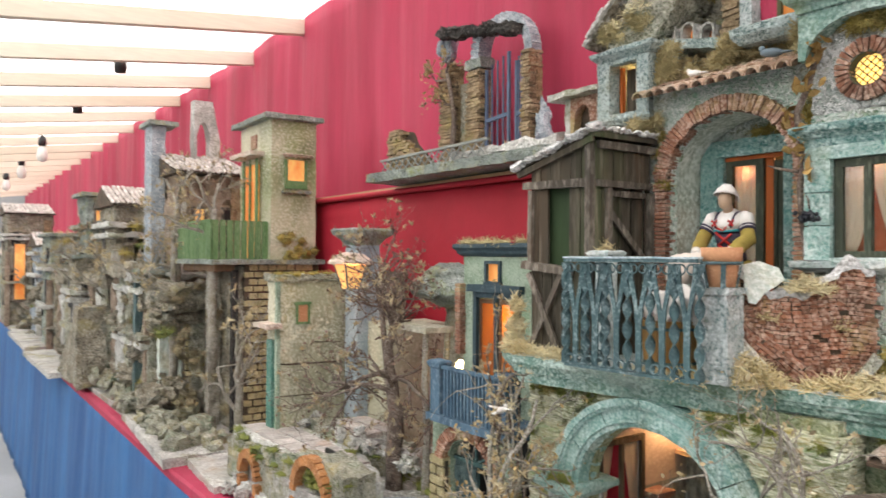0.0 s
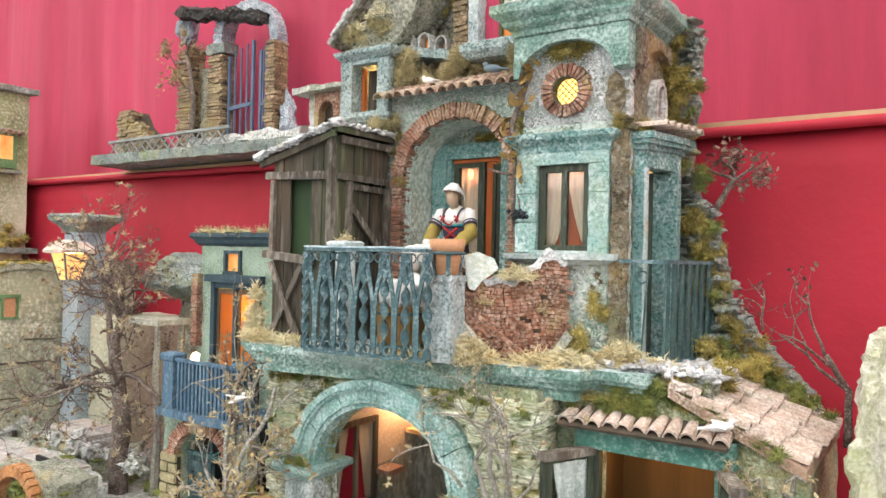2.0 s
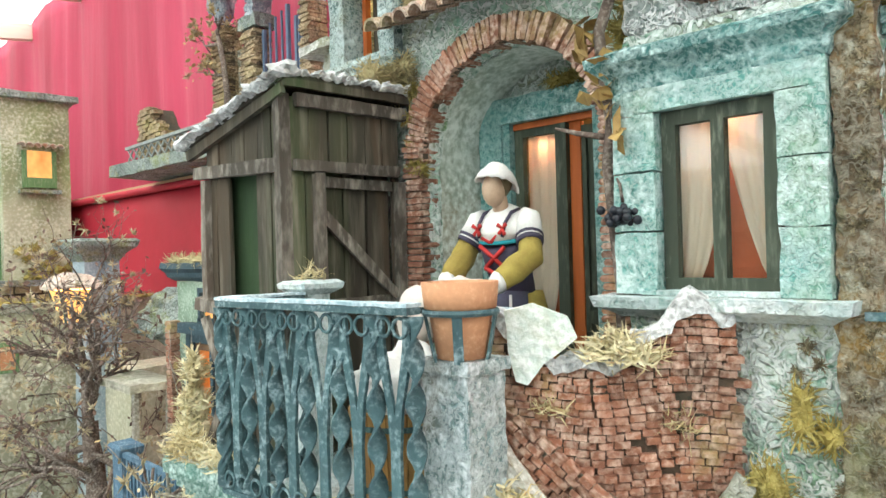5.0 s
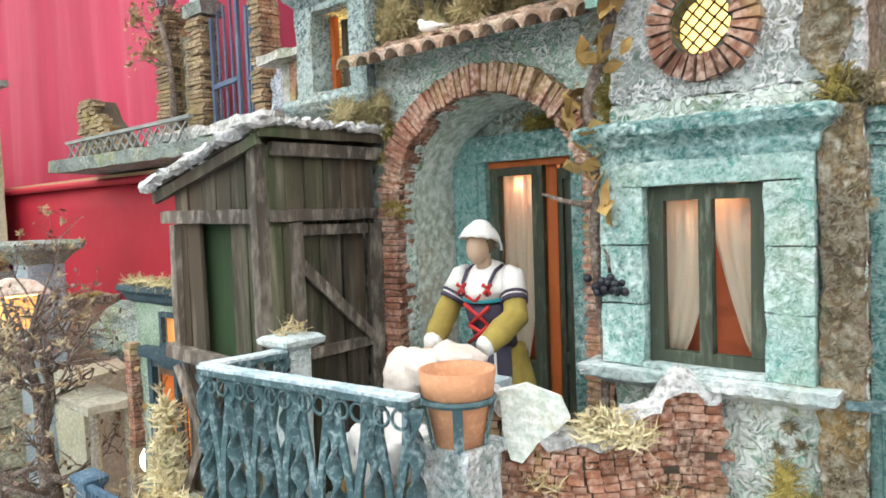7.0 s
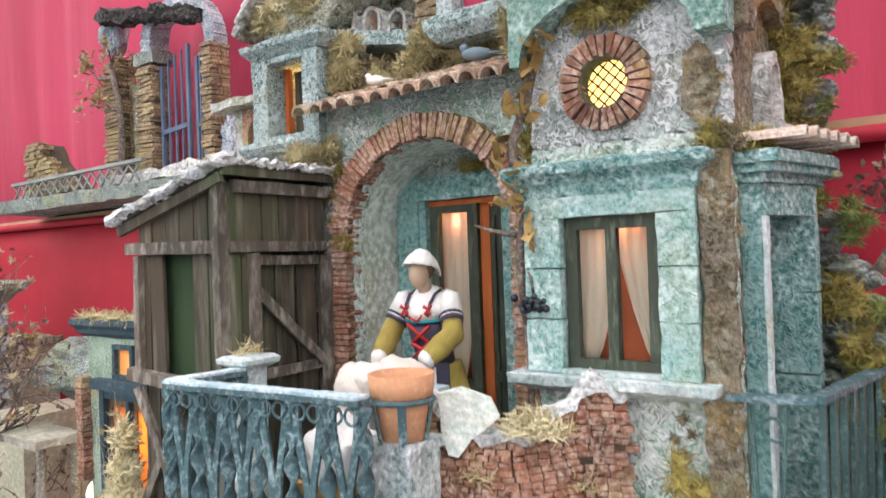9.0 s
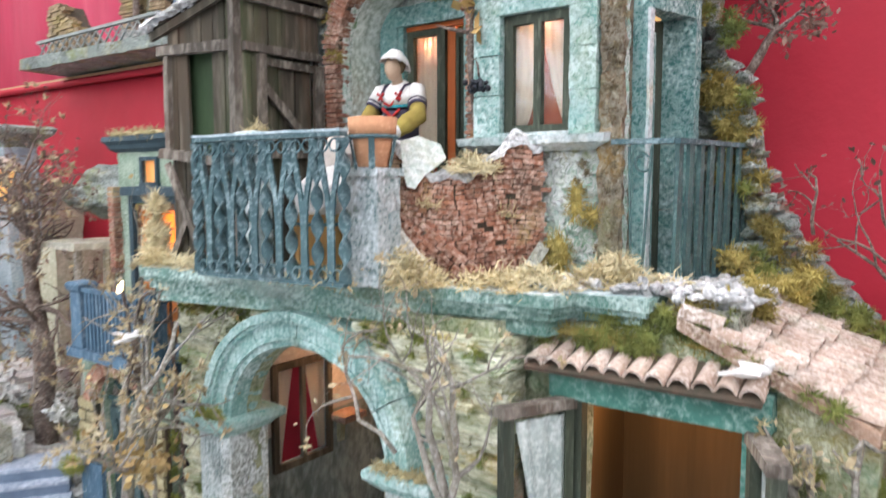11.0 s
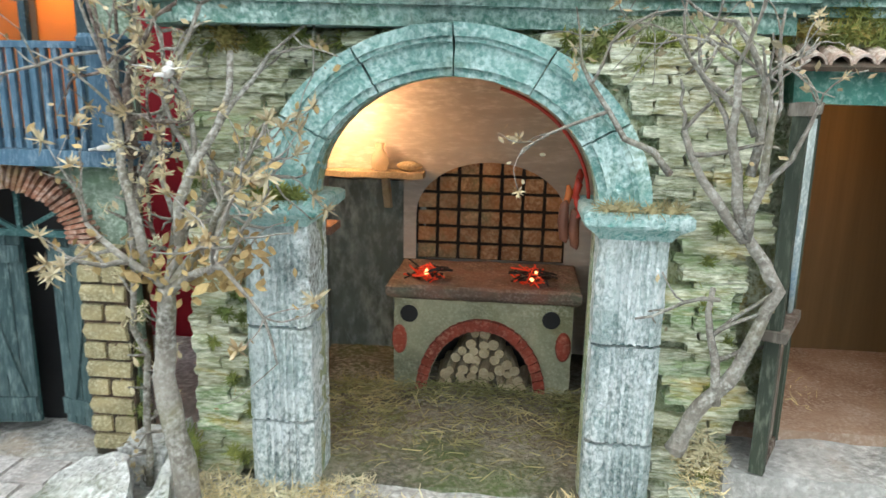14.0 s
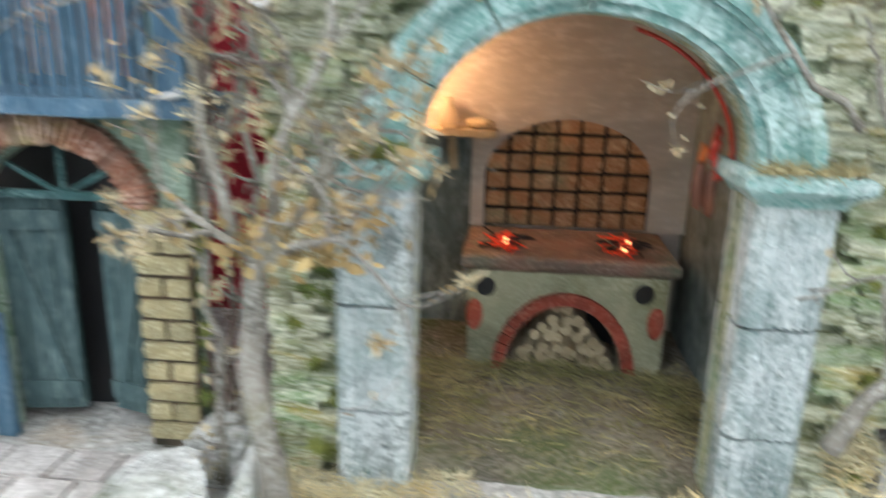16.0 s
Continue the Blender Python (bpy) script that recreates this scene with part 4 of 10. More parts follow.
bm = bmesh.new()
beam(bm, (-0.062, 0.916, 1.381), (-0.062, 0.972, 1.404), 0.205, 0.004)
eaves = part("eaves_roof", bm, MORTAR, house, "row of terracotta half-round tiles over the door")
for i in range(11):
    x = -0.156 + 0.0188 * i
    piece("roof_tile", TILES_PALE, eaves, at(x, 0.940 + rnd.uniform(-0.002, 0.002), 1.389, 0.0188, 0.040, 0.021, 16, 0, rnd.uniform(-3, 3)))
# side roof: courses run down to the end wall
bm = bmesh.new()
vs = [bm.verts.new(p) for p in ((-0.036, 0.950, 1.438), (0.116, 0.945, 1.366), (0.128, 1.15, 1.378), (-0.020, 1.15, 1.450))]
bm.faces.new(vs)
got = bmesh.ops.extrude_face_region(bm, geom=bm.faces[:])["geom"]
for v in got:
    if isinstance(v, bmesh.types.BMVert):
        v.co.z -= 0.012
side_roof = part("side_roof", bm, TILE, house, "pale terracotta tiled lean-to roof")
for r in range(5):
    for c in range(12):
        f, g = (c + 0.5) / 12, (r + 0.5) / 5
        x = -0.036 + 0.152 * g + 0.014 * f
        y = 0.95 + 0.2 * f
        z = 1.438 - 0.072 * g + 0.012 * f
        turn = Euler((0, radians(13.0), 0)).to_matrix().to_4x4() @ Euler((0, 0, radians(-90 + rnd.uniform(-4, 4)))).to_matrix().to_4x4()
        piece("roof_tile", TILES_PALE, side_roof, Matrix.Translation((x + rnd.uniform(-0.003, 0.003), y + rnd.uniform(-0.0008, 0.0008), z + 0.0015)) @ turn @ Matrix.Diagonal((0.0160, 0.037, 0.022, 1)))

# tower
TX0, TX1, TY = -0.272, -0.112, 1.012
bm = bmesh.new()
for x0, x1, z0, z1 in ((TX0, TX1, 1.449, 1.600), (TX0, -0.242, 1.600, 1.722), (-0.164, TX1, 1.600, 1.722), (TX0, TX1, 1.722, 1.780)):
    box(bm, x0, x1, TY, TY + 0.014, z0, z1)
bmesh.ops.remove_doubles(bm, verts=bm.verts[:], dist=0.0001)
part("tower_wall", rough(rough(bm, 0.006, 0.0024, 90, 2), 0.006, 0.0014, 280, 3), STUCCO_GREEN, house, "green and white crusted stucco")
RC = (-0.203, 1.826)
for sgn in (-1, 1):
    bm = bmesh.new()
    half = arc(RC[0], RC[1], 0.0225, 0.0225, 90, 90 + sgn * -180, 14)
    xe = TX1 if sgn > 0 else TX0
    prism(bm, [(RC[0], 1.904)] + half + [(RC[0], 1.781), (xe, 1.781), (xe, 1.904)], "y", TY, TY + 0.014)
    part("gable_wall", rough(rough(bm, 0.005, 0.0030, 110, 12 + sgn), 0.005, 0.0016, 300, 3), WHITEWASH, house, "white crusted stucco")
bm = bmesh.new()
box(bm, TX1 - 0.012, TX1, TY + 0.0145, 1.22, 1.449, 1.904)
part("tower_side_wall", rough(rough(bm, 0.007, 0.0020, 90, 21), 0.007, 0.0012, 260, 3), BROWN_CRUST, house, "brown stained stucco")
part("tower_side_wall", bx(TX0, TX0 + 0.01, TY + 0.0145, 1.22, 1.449, 1.904), TEAL, house)
part("corner_strip", rough(rough(bx(-0.1335, -0.1105, 1.0035, 1.0118, 1.452, 1.764), 0.006, 0.0030, 80, 31), 0.006, 0.0018, 240, 5), BROWN_CRUST, house, "rusty brown mossy corner strip")
bm = prism(bmesh.new(), arc(-0.131, 1.812, 0.013, 0.030, 0, 330, 11), "y", 1.006, 1.0118)
part("bare_patch", rough(rough(bm, 0.006, 0.0030, 80, 41), 0.006, 0.0018, 240, 5), BROWN_CRUST, house, "brown patch where the stucco has worn away")
part("tower_room", bx(TX0 + 0.0105, TX1 - 0.0125, 1.19, 1.20, 1.5, 1.90), ROOM_RED, house)
part("tower_room_floor", bx(TX0 + 0.0105, TX1 - 0.0125, 1.028, 1.189, 1.545, 1.555), ROOM_RED, house)
part("tower_room_ceiling", bx(TX0 + 0.0105, TX1 - 0.0125, 1.028, 1.189, 1.758, 1.766), BROWN_ROOM, house)
# window: stone jambs, sill, cornice, frame, panes, curtains
win = part("window_surround", rough(bx(-0.275, -0.135, 0.999, 1.0115, 1.722, 1.7395), 0.012, 0.0012, 70, 4), TEAL_PALE, house)
for x0, x1 in ((-0.275, -0.243), (-0.163, -0.135)):
    for z0, z1 in ((1.598, 1.640), (1.641, 1.681), (1.682, 1.7215)):
        part("jamb_block", rough(bx(x0, x1, 0.998, 1.0115, z0, z1), 0.009, 0.0014, 90, z0 * 50), TEAL_PALE, win)
part("cornice", rough(ring_stack(bmesh.new(), -0.276, -0.134, 0.999, 1.011, [(0.0, 1.738), (0.002, 1.742), (0.003, 1.748), (0.008, 1.753), (0.013, 1.757), (0.014, 1.763), (0.009, 1.766)]), 0.009, 0.0007, 70, 5), DOOR_TEAL, win)
part("sill", rough(ring_stack(bmesh.new(), -0.276, -0.134, 1.000, 1.011, [(-0.002, 1.582), (0.004, 1.586), (0.012, 1.589), (0.014, 1.597)]), 0.009, 0.0009, 70, 6), TEAL_SNOW, win)
part("sill_board", rough(bx(-0.243, -0.163, 0.996, 1.0055, 1.5975, 1.601), 0.01, 0.0006, 70, 6), TEAL_SNOW, win)
fr = part("window_frame", bx(-0.2415, -0.1645, 1.006, 1.0135, 1.6005, 1.609), FRAME_GREEN, win, "dark green wooden window frame")
for x0, x1, z0, z1 in ((-0.2415, -0.1645, 1.712, 1.7215), (-0.2415, -0.232, 1.609, 1.712), (-0.174, -0.1645, 1.609, 1.712), (-0.2075, -0.1985, 1.609, 1.712)):
    part("frame_bar", bx(x0, x1, 1.006, 1.0135, z0, z1, 0.0004), FRAME_GREEN, fr)
for x0, x1 in ((-0.232, -0.2075), (-0.1985, -0.174)):
    part("pane", bx(x0, x1, 1.0095, 1.0105, 1.609, 1.712), GLASS, fr, "clear glass pane").visible_shadow = False


def drawn_curtain(parent, xa, xt, xb, y, z0, z1, full=1.0):
    """Gathered cloth from xa, reaching xt above the share full of its height and xb at the hem."""
    bm = bmesh.new()
    n, rows = 14, 8
    for i in range(n + 1):
        f = i / n
        for k in range(rows + 1):
            g = k / rows
            xe = xb + (xt - xb) * min(1.0, g / full) ** 0.75
            bm.verts.new((xa + (xe - xa) * f, y + 0.0022 * math.sin(f * 24 + g), z0 + (z1 - z0) * g))
    bm.verts.ensure_lookup_table()
    for i in range(n):
        for k in range(rows):
            q = i * (rows + 1) + k
            bm.faces.new([bm.verts[j] for j in (q, q + rows + 1, q + rows + 2, q + 1)])
    c = part("curtain", bm, CURTAIN, parent, "ivory curtain drawn aside", True)
    c.modifiers.new("cloth", "SOLIDIFY").thickness = 0.0008
    return c


drawn_curtain(win, -0.243, -0.202, -0.223, 1.019, 1.603, 1.719, 0.62)
drawn_curtain(win, -0.163, -0.203, -0.175, 1.021, 1.603, 1.719, 0.80)
part("inner_curtain", rough(bx(-0.243, -0.163, 1.030, 1.033, 1.600, 1.722), 0.008, 0.0014, 60, 3), RUST_CLOTH, win, "rust red curtain hanging further inside")
# round window: brick wedges, lattice, lit glass
rw = part("round_window", lathe(bmesh.new(), (0, 0, 0), [(0.0195, 0), (0.0225, 0), (0.0225, 0.016), (0.0195, 0.016), (0.0195, 0)], 28), FRAME_GREEN, house, "round window ringed with red brick")
rw.matrix_basis = pose(RC[0], TY + 0.008, RC[1], 90)
wm = bmesh.new()
box(wm, 0.0205, 0.0370, -0.0018, 0.0018, 0, 0.014)
for v in wm.verts:
    if v.co.x > 0.03:
        v.co.y *= 1.75
bmesh.ops.subdivide_edges(wm, edges=wm.edges[:], cuts=1, use_grid_fill=True)
for v in wm.verts:
    v.co += noise.noise_vector(v.co * 150) * 0.0009
WEDGE = shared("brick", wm, BRICK)
for i in range(28):
    piece("brick", WEDGE, rw, Euler((0, 0, math.tau * i / 28)).to_matrix().to_4x4() @ Matrix.Translation((rnd.uniform(-0.0012, 0.0016), 0, 0.004 + rnd.uniform(-0.0015, 0.0015))))
part("glass", lathe(bmesh.new(), (0, 0, 0.0), [(0, 0), (0.0195, 0), (0.0195, 0.001), (0, 0.001)], 24), AMBER, rw, "amber glass lit from behind")
bm = bmesh.new()
for k in range(-3, 4):
    o, h = k * 0.0068, math.sqrt(max(0, 0.0195 ** 2 - (k * 0.0068) ** 2))
    for d in (1, -1):
        c, s = math.cos(radians(45)), math.sin(radians(45)) * d
        tube(bm, [(o * c - h * s * 1.0, o * s + h * c, 0.0035), (o * c + h * s, o * s - h * c, 0.0035)], 0.0007, 4)
part("lattice", bm, BLACK, rw)
# arched hood and crowning cornice
bm = bmesh.new()
prism(bm, [(-0.276, 1.904), (-0.276, 1.846)] + arc(RC[0] + 0.006, 1.846, 0.070, 0.046, 180, 0, 18) + [(-0.106, 1.846), (-0.106, 1.904)], "y", 0.985, 1.0115)
part("arched_hood", rough(bm, 0.010, 0.0009, 60, 9), SLAB, house)
part("tower_cornice", rough(ring_stack(bmesh.new(), -0.272, -0.108, 0.985, 1.22, [(0.0, 1.9045), (0.004, 1.905), (0.006, 1.912), (0.014, 1.917), (0.016, 1.923), (0.026, 1.930), (0.029, 1.934), (0.029, 1.946), (0.02, 1.950)]), 0.016, 0.0010, 50, 3), SLAB, house)
part("tower_roof", rough(bx(-0.29, -0.088, 0.975, 1.235, 1.951, 1.962), 0.02, 0.006, 30, 3), ROCK, house)
bm = prism(bmesh.new(), [(1.012, 1.904), (1.012, 1.852), (1.036, 1.852)] + arc(1.105, 1.852, 0.064, 0.036, 180, 0, 12)[::-1][::-1] + [(1.19, 1.852), (1.19, 1.904)], "x", -0.1115, -0.098)
part("side_hood", rough(bm, 0.010, 0.0022, 70, 29), BROWN_CRUST, house, "stained arched hood on the tower side")
# small arched window on the tower's side
bm = bmesh.new()
yz = arc(1.105, 1.815, 0.017, 0.026, 0, 180, 12)
prism(bm, [(1.13, 1.79)] + arc(1.105, 1.815, 0.026, 0.036, 0, 180, 12) + [(1.08, 1.79), (1.088, 1.79)] + yz[::-1] + [(1.122, 1.79)], "x", -0.1115, -0.098)
sw = part("side_window", rough(bm, 0.01, 0.0015, 80, 2), ROCK, house, "pale stone arched window on the tower side")
part("sill", rough(bx(-0.1115, -0.088, 1.07, 1.14, 1.780, 1.7895), 0.012, 0.0015, 80, 7), ROCK, sw)
part("shutter", bx(-0.1115, -0.107, 1.089, 1.121, 1.790, 1.835), BRICK, sw, "reddish wooden shutter")
# side bay with its door
BAY = [(-0.1115, 1.030), (-0.097, 1.030), (-0.075, 1.106), (-0.075, 1.124), (-0.1115, 1.124)]
bay = part("side_bay", rough(bx(-0.1115, -0.097, 1.030, 1.038, 1.449, 1.716), 0.012, 0.0008, 60, 2), DOOR_TEAL, house)
for z0, z1 in ((1.449, 1.520), (1.521, 1.590), (1.591, 1.655), (1.656, 1.716)):
    part("jamb_block", rough(bx(-0.1115, -0.075, 1.106, 1.124, z0, z1), 0.012, 0.0012, 60, z0 * 9), DOOR_TEAL, bay)
part("jamb_edge", rough(bx(-0.0968, -0.094, 1.029, 1.0395, 1.449, 1.716), 0.010, 0.0008, 60, 4), TEAL_SNOW, bay)
part("header", rough(prism(bmesh.new(), BAY, "z", 1.7165, 1.740), 0.012, 0.0010, 60, 3), DOOR_TEAL, bay)
for o, z0, z1 in ((0.004, 1.7405, 1.747), (0.011, 1.7472, 1.753), (0.015, 1.7532, 1.762)):
    part("cornice", rough(prism(bmesh.new(), [(-0.1115, 1.030 - o), (-0.097 + o, 1.030 - o), (-0.075 + o, 1.106), (-0.075 + o, 1.124 + o), (-0.1115, 1.124 + o)], "z", z0, z1), 0.012, 0.0008, 60, z0), DOOR_TEAL, bay)
part("door_panel", bx(-0.1115, -0.109, 1.0385, 1.1055, 1.449, 1.716), FRAME_GREEN, bay, "dark green door")
part("door_stile", bx(-0.1088, -0.105, 1.068, 1.075, 1.449, 1.700), DOOR_TEAL, bay)
# added glowing strip, stands in for lamplight on the ceiling inside
part("ceiling_glow_strip", bx(-0.1085, -0.104, 1.045, 1.085, 1.7135, 1.7150), LANTERN_GLOW, bay, "glowing strip for lamplight on the doorway ceiling")
for i in range(6):
    piece("roof_tile", TILES_PALE, bay, at(-0.090 + 0.004 * i, 1.024 + 0.0185 * i, 1.768 + rnd.uniform(0, 0.002), 0.018, 0.052, 0.016, 0, 0, 90 + rnd.uniform(-5, 5)))

# arched bay behind the terrace
BX, BZ = -0.407, 1.717
bm = bmesh.new()
prism(bm, [(-0.545, 1.449), (BX - 0.100, 1.449)] + arc(BX, BZ, 0.100, 0.094, 180, 0, 20) + [(BX + 0.100, 1.449), (-0.273, 1.449), (-0.273, 1.862), (-0.545, 1.862)], "y", 1.040, 1.056)
part("bay_wall", rough(rough(bm, 0.007, 0.0024, 90, 6), 0.007, 0.0014, 260, 3), STUCCO_GREEN, house)
part("back_wall", rough(bx(-0.662, -0.5455, 1.041, 1.055, 1.449, 1.80), 0.012, 0.002, 60, 9), STUCCO_GREEN, house)
arch = part("brick_arch", prism(bmesh.new(), arc(BX, BZ, 0.101, 0.095, 180, 0, 20) + arc(BX, BZ, 0.124, 0.117, 0, 180, 20), "y", 1.033, 1.0395), MORTAR, house, "arch of thin red bricks")
wm = bmesh.new()
box(wm, 0, 0.023, -0.5, 0.5, -0.0045, 0.0045)
for i in range(60):
    a = math.pi * (i + 0.5) / 60
    x, z = BX + 0.101 * math.cos(a), BZ + 0.095 * math.sin(a)
    piece("brick", BRICKS[i % 4], arch, Matrix.Translation((BX + 0.1125 * math.cos(a), 1.040 + rnd.uniform(-0.0015, 0.0015), BZ + 0.106 * math.sin(a))) @ Euler((0, -a, 0)).to_matrix().to_4x4() @ Matrix.Diagonal((0.0245 + rnd.uniform(-0.002, 0.003), 0.022 + rnd.uniform(-0.003, 0.004), 0.0050, 1)))
wm.free()
for x in (BX - 0.1125, BX + 0.1125):
    for k in range(43):
        piece("brick", BRICKS[(k * 3) % 4], arch, at(x + rnd.uniform(-0.0015, 0.0015), 1.040 + rnd.uniform(-0.002, 0.001), 1.452 + 0.0062 * k, 0.0245, 0.022, 0.0054, 0, 0, rnd.uniform(-2, 2)))
bm = bmesh.new()
prism(bm, arc(BX, BZ, 0.1005, 0.0945, 180, 0, 20)[::-1] + [(BX - 0.1005, 1.449), (BX - 0.108, 1.449)] + arc(BX, BZ, 0.108, 0.102, 180, 0, 20) + [(BX + 0.108, 1.449), (BX + 0.1005, 1.449)], "y", 1.0565, 1.118)
part("bay_reveal", bm, REVEAL, house)
bm = bmesh.new()
for x0, x1, z0, z1 in ((-0.53, -0.462, 1.449, 1.86), (-0.352, -0.28, 1.449, 1.86), (-0.462, -0.352, 1.757, 1.86)):
    box(bm, x0, x1, 1.119, 1.130, z0, z1)
bmesh.ops.remove_doubles(bm, verts=bm.verts[:], dist=0.0001)
part("bay_back", rough(rough(bm, 0.007, 0.0024, 90, 7), 0.007, 0.0014, 260, 3), STUCCO_GREEN, house)
for x0, x1, z0, z1 in ((-0.500, -0.470, 1.449, 1.756), (-0.352, -0.330, 1.449, 1.756), (-0.506, -0.326, 1.7565, 1.782)):
    part("door_surround", rough(bx(x0, x1, 1.106, 1.1185, z0, z1), 0.009, 0.0012, 90, x0 * 30), DOOR_TEAL, house)
part("hall_back", bx(-0.54, -0.27, 1.262, 1.27, 1.449, 1.86), BROWN_ROOM, house)
part("hall_floor", bx(-0.54, -0.27, 1.131, 1.261, 1.449, 1.456), BROWN_ROOM, house)
part("hall_ceiling", bx(-0.54, -0.27, 1.131, 1.261, 1.80, 1.806), BROWN_ROOM, house)
part("hall_side", bx(-0.54, -0.532, 1.131, 1.261, 1.456, 1.80), BROWN_ROOM, house)
hd = part("door_frame", bx(-0.4695, -0.461, 1.108, 1.122, 1.449, 1.7565), DOOR_TEAL, house, "dark green glazed double door, half open")
# the orange bars paint lamplight in the door gap and along the header
for x0, x1, y0, z0, z1, mtl in ((-0.461, -0.363, 1.114, 1.750, 1.7565, ORANGE_AND_LAMPLIGHT), (-0.461, -0.451, 1.116, 1.449, 1.750, FRAME_GREEN), (-0.411, -0.398, 1.115, 1.449, 1.750, FRAME_GREEN), (-0.398, -0.386, 1.121, 1.449, 1.750, ORANGE_AND_LAMPLIGHT), (-0.363, -0.3525, 1.108, 1.449, 1.7565, DOOR_TEAL), (-0.451, -0.411, 1.116, 1.742, 1.750, FRAME_GREEN), (-0.451, -0.411, 1.116, 1.449, 1.560, FRAME_GREEN)):
    part("frame_bar", bx(x0, x1, y0, y0 + 0.007, z0, z1, 0.0004), mtl, hd)
part("pane", bx(-0.451, -0.411, 1.119, 1.120, 1.560, 1.742), GLASS, hd, "clear glass pane").visible_shadow = False
leaf = part("open_leaf", bx(-0.386, -0.365, 1.126, 1.136, 1.449, 1.746), FRAME_GREEN, hd, "dark green door leaf standing ajar")
for x0, x1, z0, z1 in ((-0.386, -0.381, 1.449, 1.746), (-0.370, -0.365, 1.449, 1.746), (-0.381, -0.370, 1.736, 1.746), (-0.381, -0.370, 1.560, 1.572)):
    part("leaf_rail", bx(x0, x1, 1.1225, 1.1258, z0, z1), FRAME_GREEN, leaf)
drawn_curtain(hd, -0.452, -0.409, -0.424, 1.126, 1.562, 1.744, 0.55)
part("inner_curtain", rough(bx(-0.452, -0.411, 1.134, 1.137, 1.562, 1.744), 0.008, 0.0014, 60, 3), RUST_CLOTH, hd, "rust red curtain behind the glass")
# tiled canopy over the arch
bm = bmesh.new()
beam(bm, (-0.407, 1.010, 1.853), (-0.407, 1.125, 1.897), 0.276, 0.004)
canopy = part("canopy_roof", bm, MORTAR, house, "terracotta tiled canopy over the arch")
for r in range(3):
    for i in range(13):
        x = -0.536 + 0.0212 * i
        piece("roof_tile", TILES, canopy, at(x + rnd.uniform(-0.001, 0.001), 1.024 + 0.040 * r + rnd.uniform(-0.003, 0.003), 1.8545 + 0.0155 * r, 0.0212, 0.058, 0.022, 17, 0, rnd.uniform(-3, 3)))
# upper storey
part("upper_wall", rough(rough(bx(-0.66, -0.275, 1.13, 1.26, 1.862, 2.20), 0.014, 0.011, 22, 4), 0.014, 0.005, 90, 4), MOSSY_ROCK, house)
att = part("attic_window", rough(bx(-0.648, -0.622, 1.028, 1.135, 1.832, 1.928), 0.010, 0.0016, 90, 1), ATTIC_GREY, house, "grey stone attic window, warmly lit inside")
for x0, x1, z0, z1 in ((-0.6215, -0.5645, 1.832, 1.838), (-0.564, -0.540, 1.832, 1.928), (-0.6215, -0.5645, 1.921, 1.928)):
    part("frame_bar", rough(bx(x0, x1, 1.028, 1.044, z0, z1), 0.010, 0.0014, 90, z0), ATTIC_GREY, att)
part("attic_side", rough(bx(-0.552, -0.541, 1.0445, 1.135, 1.832, 1.928), 0.012, 0.0014, 90, 2), ATTIC_GREY, att)
part("sill", rough(ring_stack(bmesh.new(), -0.646, -0.545, 1.032, 1.130, [(0.0, 1.812), (0.012, 1.818), (0.016, 1.8255), (0.014, 1.8315)]), 0.010, 0.0014, 90, 5), ATTIC_GREY, att)
part("sill_base", rough(bx(-0.645, -0.548, 1.036, 1.135, 1.790, 1.8115), 0.012, 0.003, 60, 5), MOSSY, att)
part("cornice", rough(ring_stack(bmesh.new(), -0.640, -0.543, 1.034, 1.13, [(0.006, 1.9285), (0.010, 1.933), (0.016, 1.938), (0.017, 1.9445), (0.008, 1.9475)]), 0.010, 0.0014, 90, 5), ATTIC_GREY, att)
part("attic_back", bx(-0.6215, -0.5525, 1.118, 1.128, 1.832, 1.9275), ROOM_RED, att)
part("inner_door", bx(-0.612, -0.590, 1.062, 1.068, 1.8385, 1.917), OLD_WOOD, att, "dark wooden door leaf inside the window")
part("inner_jamb", bx(-0.621, -0.615, 1.054, 1.061, 1.8385, 1.9205), ORANGE_AND_LAMPLIGHT, att)
drawn_curtain(att, -0.566, -0.589, -0.587, 1.058, 1.839, 1.919)
# gable over the attic, with a row of pale stones along the verge
bm = prism(bmesh.new(), [(-0.655, 1.9475), (-0.54, 1.9475), (-0.44, 2.10), (-0.535, 2.10)], "y", 1.046, 1.13)
part("gable", rough(rough(bm, 0.009, 0.006, 45, 7), 0.009, 0.004, 140, 2), MOSSY_ROCK, house)
bm = bmesh.new()
beam(bm, (-0.685, 1.092, 1.966), (-0.545, 1.092, 2.105), 0.11, 0.004)
gable_roof = part("gable_roof", rough(bm, 0.02, 0.0025, 40, 5), FAR_STONE, house, "gable roof edged with pale stones")
VERGE = [shared("roof_stone", lump_box(3.1 * i, 0.12, 1), ROCK) for i in range(3)]
for i in range(11):
    f = (i + 0.5) / 11
    for y in (1.042, 1.066, 1.094, 1.122):
        piece("roof_stone", VERGE[i % 3], gable_roof, at(-0.685 + 0.140 * f, y + rnd.uniform(-0.004, 0.004), 1.970 + 0.139 * f, 0.020, 0.028, 0.007, 0, -44 + rnd.uniform(-6, 6), rnd.uniform(-8, 8)))
